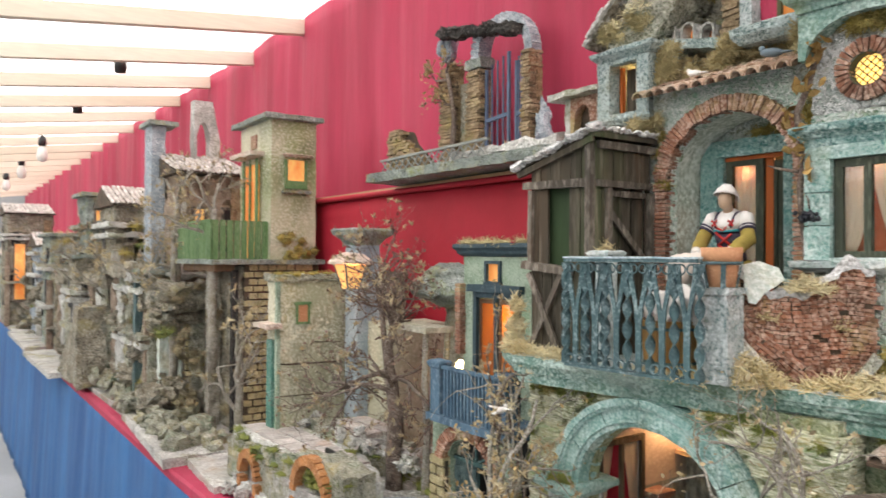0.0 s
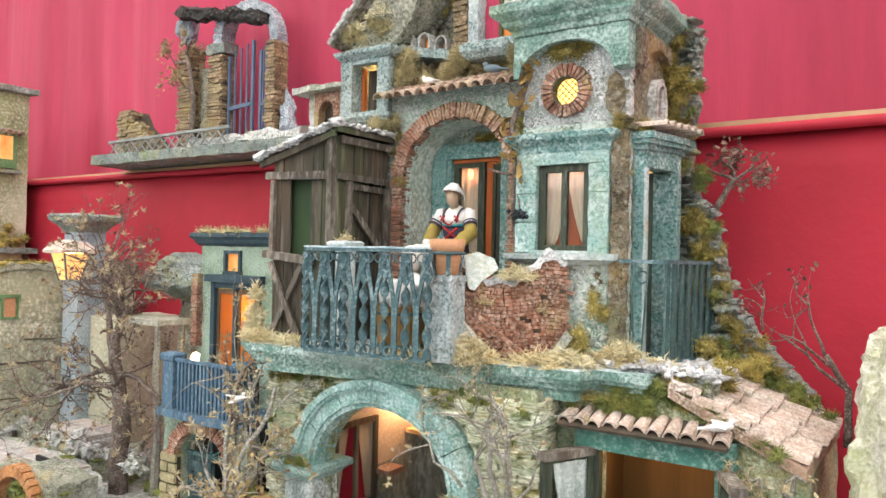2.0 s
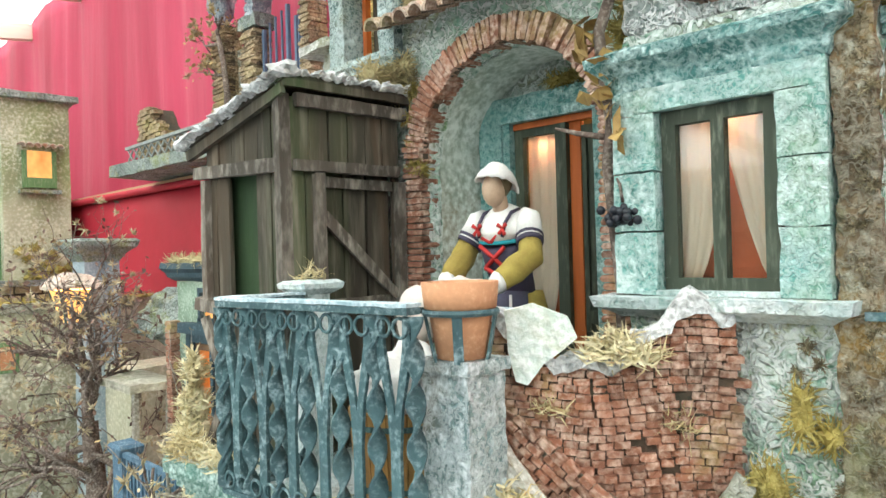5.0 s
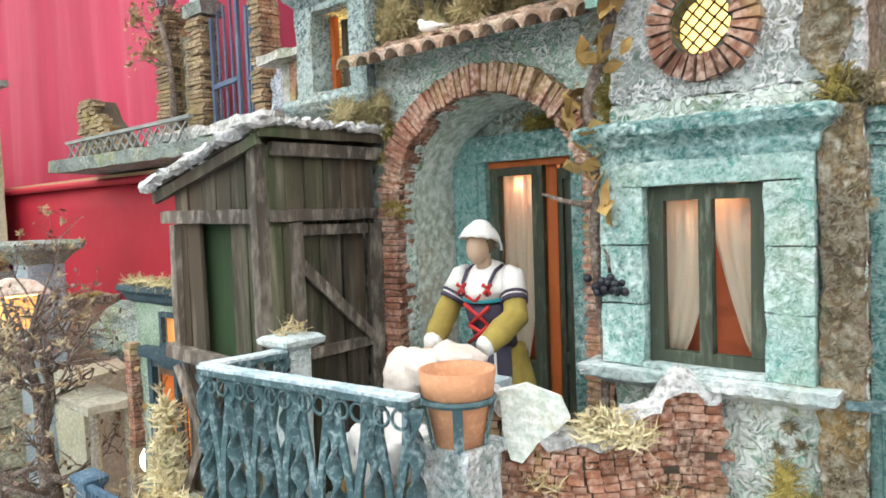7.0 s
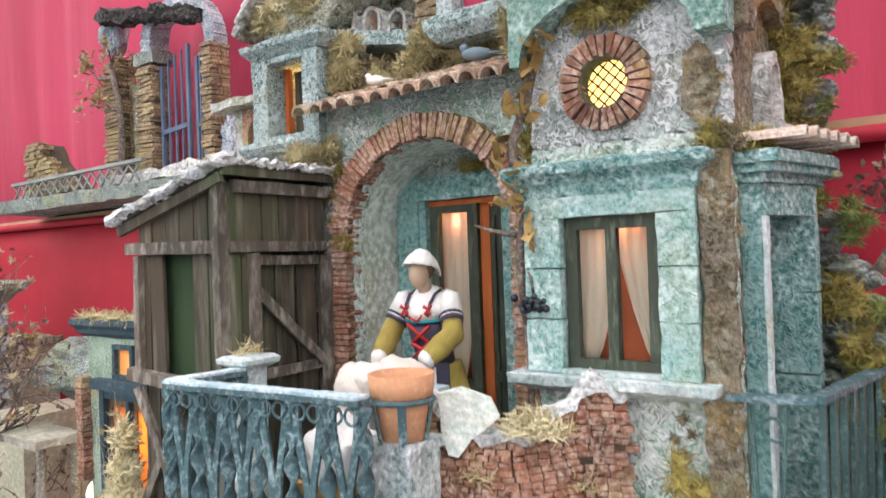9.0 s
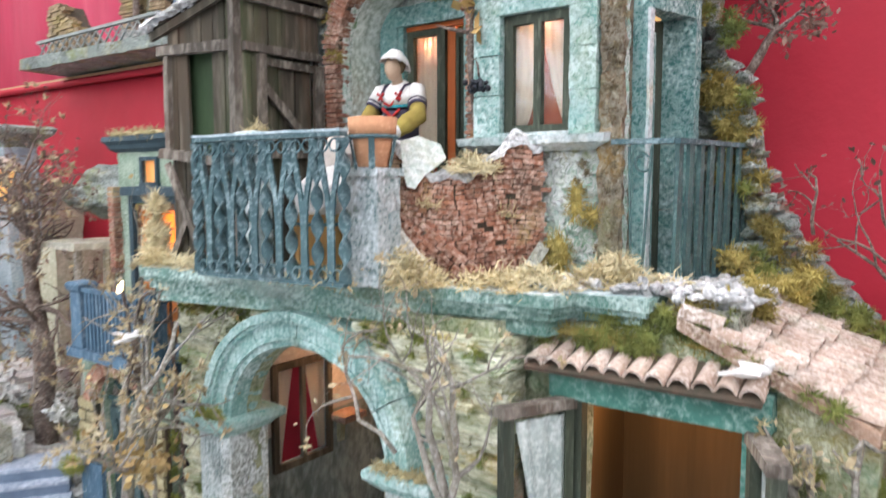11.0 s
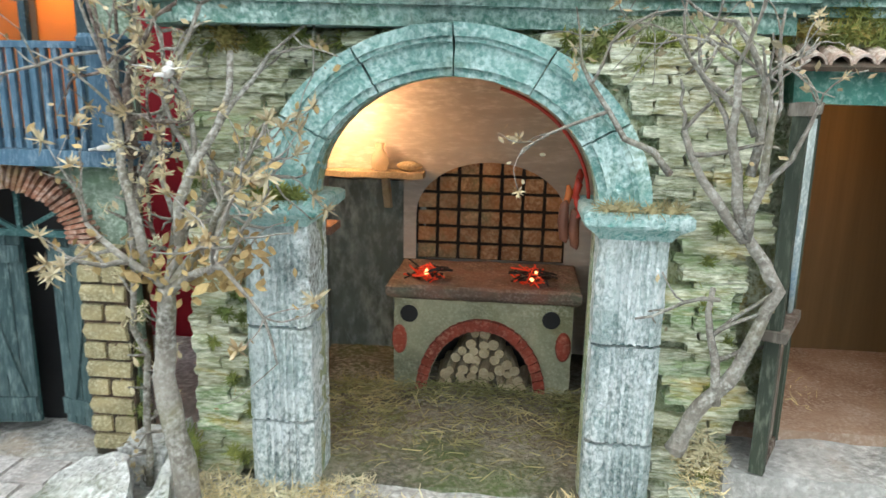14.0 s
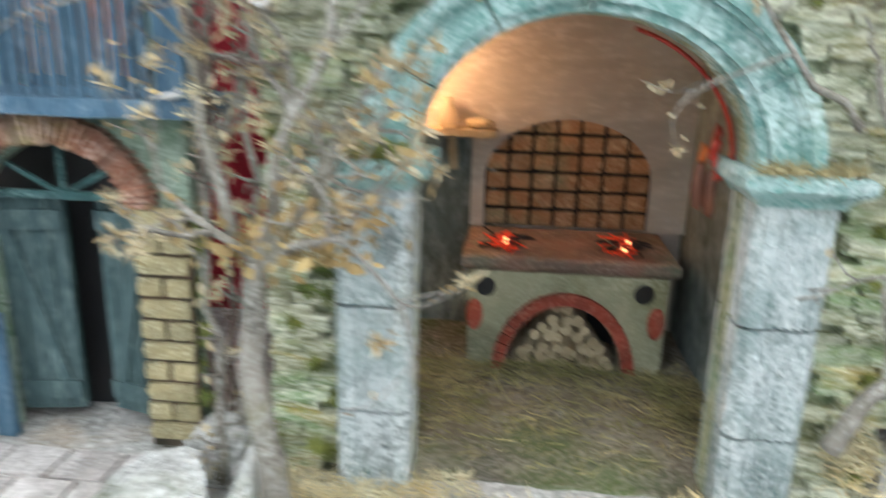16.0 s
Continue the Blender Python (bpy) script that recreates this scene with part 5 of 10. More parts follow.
# three little arches and the upper window
bm = beam(bmesh.new(), (-0.562, 1.075, 1.9475), (-0.450, 1.110, 1.930), 0.040, 0.016)
part("ledge", rough(rough(bm, 0.009, 0.002, 60, 6), 0.009, 0.001, 170, 2), ATTIC_GREY, house, "grey crusted stone ledge")
for x, y, z0, mtl in ((-0.537, 1.072, 1.952, AMBER_DIM), (-0.506, 1.080, 1.947, AMBER_DIM), (-0.478, 1.090, 1.941, ORANGE_AND_LAMPLIGHT)):
    bm = bmesh.new()
    prism(bm, [(x - 0.0135, z0)] + arc(x, z0 + 0.015, 0.0135, 0.0135, 180, 0, 12) + [(x + 0.0135, z0), (x + 0.0095, z0)] + arc(x, z0 + 0.0145, 0.0095, 0.0105, 0, 180, 12) + [(x - 0.0095, z0)], "y", y, y + 0.034)
    nc = part("niche", rough(bm, 0.006, 0.0007, 120, x), ROCK, house, "little pale stone arch")
    # lamplight on the niche back is put in as glow and orange colour
    part("niche_back", prism(bmesh.new(), [(x - 0.0092, z0 + 0.0005)] + arc(x, z0 + 0.0145, 0.0092, 0.0102, 180, 0, 10) + [(x + 0.0092, z0 + 0.0005)], "y", y + 0.022, y + 0.026), mtl, nc, "arch back coloured amber for the lamplight in it")
crag = part("brick_strip", rough(bx(-0.452, -0.424, 1.100, 1.14, 1.925, 2.16), 0.012, 0.004, 50, 5), MORTAR, house, "rough brown brick edge of the upper wall")
for k in range(26):
    piece("brick", RUIN_BRICKS[k % 4], crag, at(-0.438 + rnd.uniform(-0.003, 0.003), 1.098 + rnd.uniform(-0.003, 0.003), 1.930 + 0.0088 * k, 0.030 + rnd.uniform(-0.004, 0.004), 0.014, 0.0078, rnd.uniform(-6, 6), rnd.uniform(-8, 8), rnd.uniform(-8, 8)))
up = part("upper_window", rough(bx(-0.412, -0.393, 1.075, 1.13, 1.939, 2.10), 0.012, 0.0012, 90, 2), PLINTH, house, "upper window with a red curtain")
part("jamb", rough(bx(-0.322, -0.303, 1.075, 1.13, 1.939, 2.10), 0.012, 0.0012, 90, 3), PLINTH, up)
part("sill", rough(ring_stack(bmesh.new(), -0.409, -0.303, 1.070, 1.13, [(0.0, 1.912), (0.005, 1.918), (0.010, 1.924), (0.011, 1.935), (0.006, 1.9385)]), 0.010, 0.0012, 90, 6), ATTIC_GREY, up)
part("red_curtain", rough(bx(-0.3925, -0.366, 1.098, 1.105, 1.939, 2.10), 0.012, 0.002, 60, 2), RED_CLOTH, up, "red curtain")
part("bar", bx(-0.366, -0.360, 1.095, 1.102, 1.939, 2.10), OLD_WOOD, up)
part("pane", bx(-0.3655, -0.3225, 1.112, 1.116, 1.939, 2.10), AMBER_DIM, up, "amber lit pane")
# brick niche against the drape
nich = part("side_niche", rough(bx(-0.885, -0.870, 1.19, 1.23, 1.846, 1.93), 0.015, 0.002, 50, 3), ROCK, house)
bm = bmesh.new()
prism(bm, [(-0.870, 1.846), (-0.860, 1.846)] + arc(-0.837, 1.885, 0.021, 0.028, 180, 0, 12) + [(-0.816, 1.846), (-0.785, 1.846), (-0.785, 1.93), (-0.870, 1.93)], "y", 1.19, 1.21)
part("niche_wall", rough(bm, 0.012, 0.0015, 60, 3), BRICK, nich)
part("niche_back", bx(-0.870, -0.785, 1.212, 1.222, 1.846, 1.93), MORTAR, nich)
part("niche_roof", rough(bx(-0.915, -0.775, 1.165, 1.24, 1.930, 1.942), 0.014, 0.004, 40, 8), ROCK, nich, "snow-white stone coping")
part("niche_base", rough(bx(-0.905, -0.745, 1.18, 1.27, 1.816, 1.8455), 0.02, 0.004, 40, 8), ROCK, nich)

# wooden lean-to on the terrace
shed = thing("wooden_shed", "dark weathered plank lean-to shed with braced door", "shed")
A, B, C, D = (-0.655, 0.886), (-0.541, 0.902), (-0.537, 1.026), (-0.645, 1.026)


def top_of(x):
    return 1.775 - 0.036 * max(0.0, (-0.541 - x)) / 0.114


def plank_wall(parent, p, q, cuts, z0, z1=None, gap=0.0012, th=0.005, back=0.0):
    """Upright planks between the shares of p to q that cuts names as pairs."""
    p, q = Vector((*p, 0)), Vector((*q, 0))
    d = q - p
    n = Vector((-d.y, d.x, 0)).normalized()
    ang = math.degrees(math.atan2(d.y, d.x))
    for i, (f0, f1) in enumerate(cuts):
        c = p + d * (f0 + f1) / 2 + n * (back + rnd.uniform(-0.0008, 0.0008))
        zt = (z1 if z1 else top_of(c.x)) - rnd.uniform(0, 0.0015)
        piece("plank", BATTEN[i % 4], parent, at(c.x, c.y, (z0 + zt) / 2, d.length * (f1 - f0) - gap, th * rnd.uniform(0.8, 1.2), zt - z0, 0, rnd.uniform(-0.5, 0.5), ang))


def even(n, a=0.0, b=1.0):
    return [(a + (b - a) * i / n, a + (b - a) * (i + 1) / n) for i in range(n)]


plank_wall(shed, A, B, even(6), 1.709)
plank_wall(shed, A, B, [(0.0, 0.13), (0.13, 0.30), (0.64, 0.82), (0.82, 1.0)], 1.582, 1.7085)
plank_wall(shed, A, B, even(6), 1.449, 1.581, back=0.004)
plank_wall(shed, B, C, even(6), 1.709, 1.774)
plank_wall(shed, B, C, [(0.0, 0.12), (0.12, 0.24), (0.93, 1.0)], 1.449, 1.7085)
plank_wall(shed, B, C, even(3, 0.25, 0.92), 1.449, 1.7085, 0.0020, back=0.006)
plank_wall(shed, A, D, even(6), 1.449, 1.738)
part("dark_panel", prism(bmesh.new(), [(-0.645, 0.897), (-0.560, 0.909), (-0.560, 0.913), (-0.645, 0.901)], "z", 1.449, 1.735), GREEN_BOARD, shed, "dark green board behind the gap")
# black filler box paints the shade behind the shed's gaps
bm = bmesh.new()
prism(bm, [(A[0] + 0.004, A[1] + 0.032), (B[0] - 0.014, B[1] + 0.03), (C[0] - 0.014, C[1] - 0.002), (D[0] + 0.006, D[1] - 0.002)], "z", 1.4495, 1.735)
part("inner_box", bm, BLACK, shed)
ptsr = [((-0.528, 0.890), 1.783), ((-0.682, 0.872), 1.737), ((-0.672, 1.036), 1.737), ((-0.526, 1.036), 1.783)]
bm = bmesh.new()
lo = [bm.verts.new((p[0], p[1], z)) for p, z in ptsr]
hi = [bm.verts.new((p[0], p[1], z + 0.006)) for p, z in ptsr]
bm.faces.new(lo[::-1])
bm.faces.new(hi)
for k in range(4):
    bm.faces.new((lo[k], lo[(k + 1) % 4], hi[(k + 1) % 4], hi[k]))
part("shed_roof", rough(bm, 0.02, 0.0012, 50, 3), OLD_WOOD, shed)
ROOF_STONES = [shared("roof_stone", rough(rock(bmesh.new(), (0, 0, 0), (0.5, 0.5, 0.5), 0.7, 1.8, 3.3 * i, 2), 0.4, 0.08, 5, i), SNOW_ROCK) for i in range(4)]
spots = [(-0.680 + 0.150 * i / 15, 0.877 + 0.017 * i / 15, 1.7455 + 0.0455 * i / 15, 1.15) for i in range(16)] + [(-0.531 + 0.003 * i / 10, 0.900 + 0.13 * i / 10, 1.7905, 0.7) for i in range(11)]
for i in range(38):
    f, g = rnd.random(), rnd.random()
    spots.append((-0.676 + 0.142 * f, 0.890 + 0.14 * g, 1.746 + 0.0435 * f, 0.9))
for i, (x, y, z, k) in enumerate(spots):
    piece("roof_stone", ROOF_STONES[i % 4], shed, at(x, y, z, k * rnd.uniform(0.016, 0.028), k * rnd.uniform(0.016, 0.026), k * rnd.uniform(0.008, 0.014), rnd.uniform(-9, 9), -17 + rnd.uniform(-9, 9), rnd.uniform(0, 90)))


def wood(parent, a, b, w=0.011, h=0.007, name="batten"):
    return part(name, rough(beam(bmesh.new(), a, b, w, h, 0.0006), 0.014, 0.0009, 80, a[0] * 40), GREY_WOOD, parent)


def front_at(f, z, o=0.006):
    return (A[0] + (B[0] - A[0]) * f, A[1] + (B[1] - A[1]) * f - o, z)


def side(u, z, o=0.006):
    return (B[0] + (C[0] - B[0]) * u + o, B[1] + (C[1] - B[1]) * u, z)


part("fascia", rough(beam(bmesh.new(), (-0.678, 0.876, 1.731), (-0.532, 0.893, 1.776), 0.005, 0.010), 0.014, 0.0008, 80, 3), OLD_WOOD, shed)
part("fascia", rough(beam(bmesh.new(), (-0.530, 0.892, 1.781), (-0.528, 1.034, 1.781), 0.005, 0.007), 0.014, 0.0008, 80, 5), OLD_WOOD, shed)
wood(shed, front_at(-0.10, 1.713), front_at(0.97, 1.711), 0.008, 0.012)
wood(shed, front_at(-0.12, 1.588), front_at(0.72, 1.578, 0.007), 0.010, 0.012)
wood(shed, front_at(0.02, 1.59), front_at(0.03, 1.706), 0.008, 0.008, "post")
wood(shed, front_at(0.98, 1.449, 0.004), front_at(0.98, 1.774, 0.004), 0.010, 0.012, "post")
wood(shed, front_at(0.0, 1.452), front_at(0.60, 1.583), 0.006, 0.009, "brace")
wood(shed, front_at(0.55, 1.452, 0.010), front_at(0.02, 1.575, 0.010), 0.006, 0.009, "brace")
wood(shed, side(0.02, 1.711), side(0.96, 1.710), 0.007, 0.010)
wood(shed, side(0.04, 1.768), side(1.04, 1.767), 0.007, 0.011)
wood(shed, side(0.22, 1.449), side(0.22, 1.704), 0.007, 0.010, "post")
wood(shed, side(0.96, 1.449), side(0.97, 1.700), 0.007, 0.010, "post")
wood(shed, side(0.28, 1.697, 0.0), side(0.92, 1.696, 0.0), 0.006, 0.009)
wood(shed, side(0.25, 1.668, 0.004), side(0.93, 1.590, 0.004), 0.005, 0.010, "brace")
wood(shed, side(0.26, 1.586, 0.0), side(0.94, 1.586, 0.0), 0.006, 0.010)


# ---- kitchen ----
stove = thing("kitchen_stove", "cream masonry stove with red brick arch and firewood", "stove")
SY = 1.128
bm = bmesh.new()
hole = arc(-0.412, 0.985, 0.066, 0.083, 180, 0, 20)
prism(bm, [(-0.521, 0.985)] + hole + [(-0.302, 0.985), (-0.302, 1.105), (-0.521, 1.105)], "y", SY, SY + 0.010)
part("front", rough(bm, 0.018, 0.0012, 60, 3), STOVE_CREAM, stove)
part("side", bx(-0.521, -0.511, SY + 0.0105, 1.262, 0.985, 1.105), STOVE_CREAM, stove)
part("side", bx(-0.312, -0.302, SY + 0.0105, 1.262, 0.985, 1.105), STOVE_CREAM, stove)
part("top", rough(ring_stack(bmesh.new(), -0.523, -0.300, SY - 0.002, 1.250, [(0.0, 1.1055), (0.005, 1.109), (0.007, 1.113), (0.007, 1.121), (0.004, 1.124)]), 0.016, 0.0012, 60, 4), STOVE_TOP, stove, "reddish worn stove top")
# black plate paints the shade behind the firewood
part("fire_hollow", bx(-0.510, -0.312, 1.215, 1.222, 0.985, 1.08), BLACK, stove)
RIM = [shared("brick", lump_box(1.3 * i, 0.06, 1), RED_BRICK) for i in range(3)]
rim = part("brick_rim", prism(bmesh.new(), arc(-0.412, 0.985, 0.0665, 0.0835, 180, 0, 20) + arc(-0.412, 0.985, 0.0805, 0.0975, 0, 180, 20), "y", SY - 0.003, SY - 0.0005), STOVE_TOP, stove)
for i in range(24):
    a = math.pi * (i + 0.5) / 24
    piece("brick", RIM[i % 3], rim, Matrix.Translation((-0.412 + 0.0735 * math.cos(a), SY - 0.004, 0.986 + 0.0905 * math.sin(a))) @ Euler((0, -a, 0)).to_matrix().to_4x4() @ Matrix.Diagonal((0.014, 0.009, 0.0105, 1)))
for x in (-0.502, -0.328):
    # black disc paints the dark inside of the vent
    part("vent_hole", lathe(bmesh.new(), (0, 0, 0), [(0, 0), (0.011, 0), (0.011, 0.0015), (0, 0.0015)], 16), BLACK, stove).matrix_basis = pose(x, SY - 0.0003, 1.086, 90)
    part("oval_panel", lathe(bmesh.new(), (0, 0, 0), [(0, 0), (0.012, 0), (0.010, 0.003), (0, 0.003)], 16), RED_BRICK, stove, "red painted oval").matrix_basis = pose(x - (0.012 if x < -0.4 else -0.016), SY - 0.0003, 1.052, 90) @ Matrix.Diagonal((0.8, 1.6, 1, 1))
lm = bmesh.new()
tube(lm, [(0, -0.5, 0), (0, 0.5, 0)], 0.5, 9)
LOG = shared("log", lm, LOG_WOOD)
lr = random.Random(3)
for row in range(7):
    n = 8 - row
    for i in range(n):
        r = lr.uniform(0.0052, 0.0072)
        x = -0.412 + (i - (n - 1) / 2) * 0.0148 + lr.uniform(-0.002, 0.002)
        piece("log", LOG, stove, at(x, SY + 0.040 + lr.uniform(-0.006, 0.010), 0.993 + row * 0.0108, r * 2, 0.07, r * 2, lr.uniform(-4, 4), 0, lr.uniform(-9, 9)))
# tiled fire-back
back = part("fire_back", prism(bmesh.new(), [(-0.513, 1.125), (-0.513, 1.190)] + arc(-0.411, 1.190, 0.102, 0.072, 180, 0, 16)[1:-1] + [(-0.309, 1.190), (-0.309, 1.125)], "y", 1.262, 1.2715), SOOT, stove, "arched fire-back of small terracotta tiles")
TM = [shared("tile", lump_box(7.7 * i, 0.05, 1), HEARTH_TILE) for i in range(3)]
for c in range(7):
    for r in range(6):
        x, z = -0.498 + 0.029 * c, 1.136 + 0.0235 * r
        if ((x + 0.411) / 0.122) ** 2 + (max(0, z - 1.186) / 0.092) ** 2 < 1.0:
            piece("tile", TM[(c + r * 2) % 3], back, at(x, 1.261, z, 0.0245, 0.005, 0.0195))
bm = prism(bmesh.new(), [(-0.636, 1.237), (-0.53, 1.237), (-0.53, 1.1245), (-0.513, 1.1245), (-0.513, 1.188)] + arc(-0.411, 1.188, 0.102, 0.073, 180, 0, 20)[1:-1] + [(-0.309, 1.188), (-0.309, 1.1245), (-0.2625, 1.1245), (-0.2625, 1.394), (-0.636, 1.394)], "y", 1.2535, 1.2583)
part("chimney_breast", bm, SMOKED, house, "smoke-stained plaster round the arched fire-back")
for k, x in enumerate((-0.482, -0.352)):
    fire = thing("ember_heap", "heap of glowing red embers and charred twigs on the stove", "embers", group="ember heaps")
    bm = bmesh.new()
    for i in range(26):
        a = lr.uniform(0, math.tau)
        d = Vector((math.cos(a), math.sin(a), lr.uniform(-0.3, 0.5))) * lr.uniform(0.018, 0.032)
        p = Vector((x + lr.uniform(-0.019, 0.019), 1.150 + lr.uniform(-0.012, 0.016), 1.128 + lr.uniform(0, 0.014)))
        tube(bm, [p - d * 0.5, p + d * 0.5], 0.0012, 4)
    part("kindling", bm, BLACK, fire)
    bm = bmesh.new()
    for i in range(30):
        a = lr.uniform(0, math.tau)
        q = lr.uniform(0, 0.021)
        d = Vector((math.cos(a * 3), math.sin(a * 3), lr.uniform(-0.4, 0.7))) * lr.uniform(0.010, 0.024)
        p = Vector((x + q * math.cos(a), 1.148 + q * math.sin(a), 1.127 + lr.uniform(0, 0.017)))
        tube(bm, [p - d * 0.5, p + d * 0.5], 0.0011, 4)
    part("ember_pile", bm, EMBER, fire, "glowing red sticks")
    bm = bmesh.new()
    for i in range(4):
        rock(bm, (x + lr.uniform(-0.006, 0.006), 1.138 + lr.uniform(-0.004, 0.004), 1.130 + lr.uniform(0.002, 0.012)), (0.0022, 0.0022, 0.0022), 0.2, n=1)
    part("spark_glow", bm, SPARK, fire, "bright orange points of light")
shelf = thing("wall_shelf", "rough wooden wall shelf on a bracket", "shelf")
part("board", rough(bx(-0.634, -0.500, 1.222, 1.258, 1.240, 1.248), 0.02, 0.0015, 60, 3), LOG_WOOD, shelf)
part("bracket", rough(beam(bmesh.new(), (-0.555, 1.250, 1.240), (-0.552, 1.258, 1.195), 0.010, 0.006), 0.02, 0.001, 60, 2), LOG_WOOD, shelf)
solid("jug", lathe(bmesh.new(), (-0.560, 1.238, 1.2485), [(0, 0), (0.009, 0.0), (0.0125, 0.010), (0.010, 0.021), (0.005, 0.028), (0.007, 0.036), (0.005, 0.036), (0.003, 0.028), (0, 0.028)], 16), CURTAIN, "small cream clay jug on the wall shelf", "jug", smooth=True)
solid("bread_loaf", rock(bmesh.new(), (-0.520, 1.240, 1.2545), (0.018, 0.011, 0.0065), 0.2), LOG_WOOD, "round crusty loaf on the wall shelf", "bread", smooth=True)
low = thing("low_shelf", "small orange-lit corner shelf below the window", "shelf")
part("board", rough(bx(-0.6365, -0.600, 1.13, 1.18, 1.180, 1.190), 0.012, 0.001, 60, 3), STOVE_TOP, low)
part("bracket", rough(beam(bmesh.new(), (-0.632, 1.155, 1.180), (-0.636, 1.155, 1.14), 0.012, 0.008), 0.02, 0.001, 60, 2), STOVE_CREAM, low)
gar = thing("sausage_string", "string of red peppers and sausages hanging inside the arch", "food string")
pts = [(CX + (RX - 0.004) * math.cos(radians(a)), 0.9345, ZS + (RZ - 0.004) * math.sin(radians(a))) for a in range(72, -1, -6)]
part("cord", tube(bmesh.new(), pts, 0.0019, 6), EMBER_DULL, gar, "dark red cord", True)
gv = random.Random(6)
for k in range(6):
    x, y, z = -0.324 + gv.uniform(-0.010, 0.010), 0.950 + gv.uniform(-0.006, 0.008), 1.284 - 0.0075 * k
    part("pepper", tube(bmesh.new(), [(x, y, z + 0.006), (x + gv.uniform(-0.003, 0.003), y - 0.002, z), (x + gv.uniform(-0.006, 0.006), y - 0.003, z - 0.012), (x + gv.uniform(-0.008, 0.008), y - 0.002, z - 0.018)], [0.0015, 0.0038, 0.0030, 0.0006], 7), (EMBER_DULL, ORANGE_AND_LAMPLIGHT)[k % 4 == 2], gar, "dried pepper", True)
for k, (x, z) in enumerate(((-0.330, 1.262), (-0.320, 1.256))):
    part("sausage", tube(bmesh.new(), [(x, 0.948, z), (x - 0.001, 0.947, z - 0.004), (x - 0.002, 0.946, z - 0.020), (x, 0.947, z - 0.036), (x + 0.002, 0.948, z - 0.040)], [0.001, 0.0042, 0.0052, 0.0042, 0.001], 8), SAUSAGE, gar, "brown dried sausage", True)
bm = bmesh.new()
for c, r, n in (((-0.44, 1.065, 0.990), (0.175, 0.085, 0.006), 900), ((-0.44, 0.96, 0.990), (0.14, 0.05, 0.003), 140), ((-0.44, 1.115, 0.990), (0.19, 0.03, 0.010), 700), ((-0.30, 1.05, 0.990), (0.03, 0.09, 0.012), 400), ((-0.56, 1.05, 0.990), (0.06, 0.1, 0.010), 500)):
    blades(bm, c, r, n, 0.026, 0.0012, 0.12, 0.03)
solid("hay", bm, HAY, "hay and grass strewn over the kitchen floor", "hay", "stuff")

# ---- terrace furniture ----
railing = thing("balcony_railing", "blue-grey wrought iron railing with twisted and forked bars", "railing")
R0, R1, RB = Vector((-0.517, 0.823, 0)), Vector((-0.316, 0.841, 0)), Vector((-0.512, 0.893, 0))
ZT, ZB = 1.597, 1.4525


def rail_bar(p, q, z0, z1, w, parent, name):
    a, b = Vector((p.x, p.y, (z0 + z1) / 2)), Vector((q.x, q.y, (z0 + z1) / 2))
    return part(name, beam(bmesh.new(), a, b, w, z1 - z0), IRON, parent)


for a, b in ((R0, R1), (RB, R0)):
    rail_bar(a, b, ZT - 0.003, ZT + 0.0015, 0.012, railing, "top_rail")
    cap = rough(beam(bmesh.new(), (a.x, a.y, ZT + 0.0028), (b.x, b.y, ZT + 0.0028), 0.0135, 0.0022), 0.008, 0.0007, 90, a.x)
    part("rail_cap", cap, IRON_PALE, railing, "dusty pale blue top of the rail")
rail_bar(R0, R1, ZB - 0.002, ZB + 0.002, 0.007, railing, "bottom_rail")
rail_bar(RB, R0, ZB - 0.002, ZB + 0.002, 0.007, railing, "bottom_rail")
H = ZT - ZB - 0.005


def twist_mesh():
    bm = bmesh.new()
    n = 44
    rows = []
    for i in range(n + 1):
        a = math.tau * 2.6 * i / n
        w = 0.0062
        c, s = math.cos(a), math.sin(a)
        z = H * i / n
        rows.append([bm.verts.new(p) for p in ((w * c - 0.0011 * s, w * s + 0.0011 * c, z), (w * c + 0.0011 * s, w * s - 0.0011 * c, z), (-w * c + 0.0011 * s, -w * s - 0.0011 * c, z), (-w * c - 0.0011 * s, -w * s + 0.0011 * c, z))])
    for a, b in zip(rows, rows[1:]):
        for k in range(4):
            bm.faces.new((a[k], a[(k + 1) % 4], b[(k + 1) % 4], b[k]))
    bm.faces.new(rows[0])
    bm.faces.new(rows[-1][::-1])
    return shared("twisted_bar", bm, IRON, True)


def fork_mesh():
    """One flat bar that parts into two arms."""
    w, o, t = 0.0044, 0.0115, 0.0036
    left = [(-w, 0), (-w * 0.9, H * 0.40), (-w - 0.002, H * 0.60), (-o - t, H * 0.86), (-o - t * 0.6, H)]
    inner = [(-o + t * 0.8, H), (-o + t, H * 0.86), (0, H * 0.56), (o - t, H * 0.86), (o - t * 0.8, H)]
    return shared("forked_bar", prism(bmesh.new(), left + inner + [(-x, z) for x, z in left[::-1]], "y", -0.0013, 0.0013), IRON)


def ring_mesh(r=0.006, t=0.0012):
    bm = bmesh.new()
    pts = [(r * math.cos(k * math.tau / 12), 0, r * math.sin(k * math.tau / 12)) for k in range(13)]
    tube(bm, pts, t, 5, False)
    return shared("scroll", bm, IRON, True)


TWIST, FORK, SCROLL = twist_mesh(), fork_mesh(), ring_mesh()


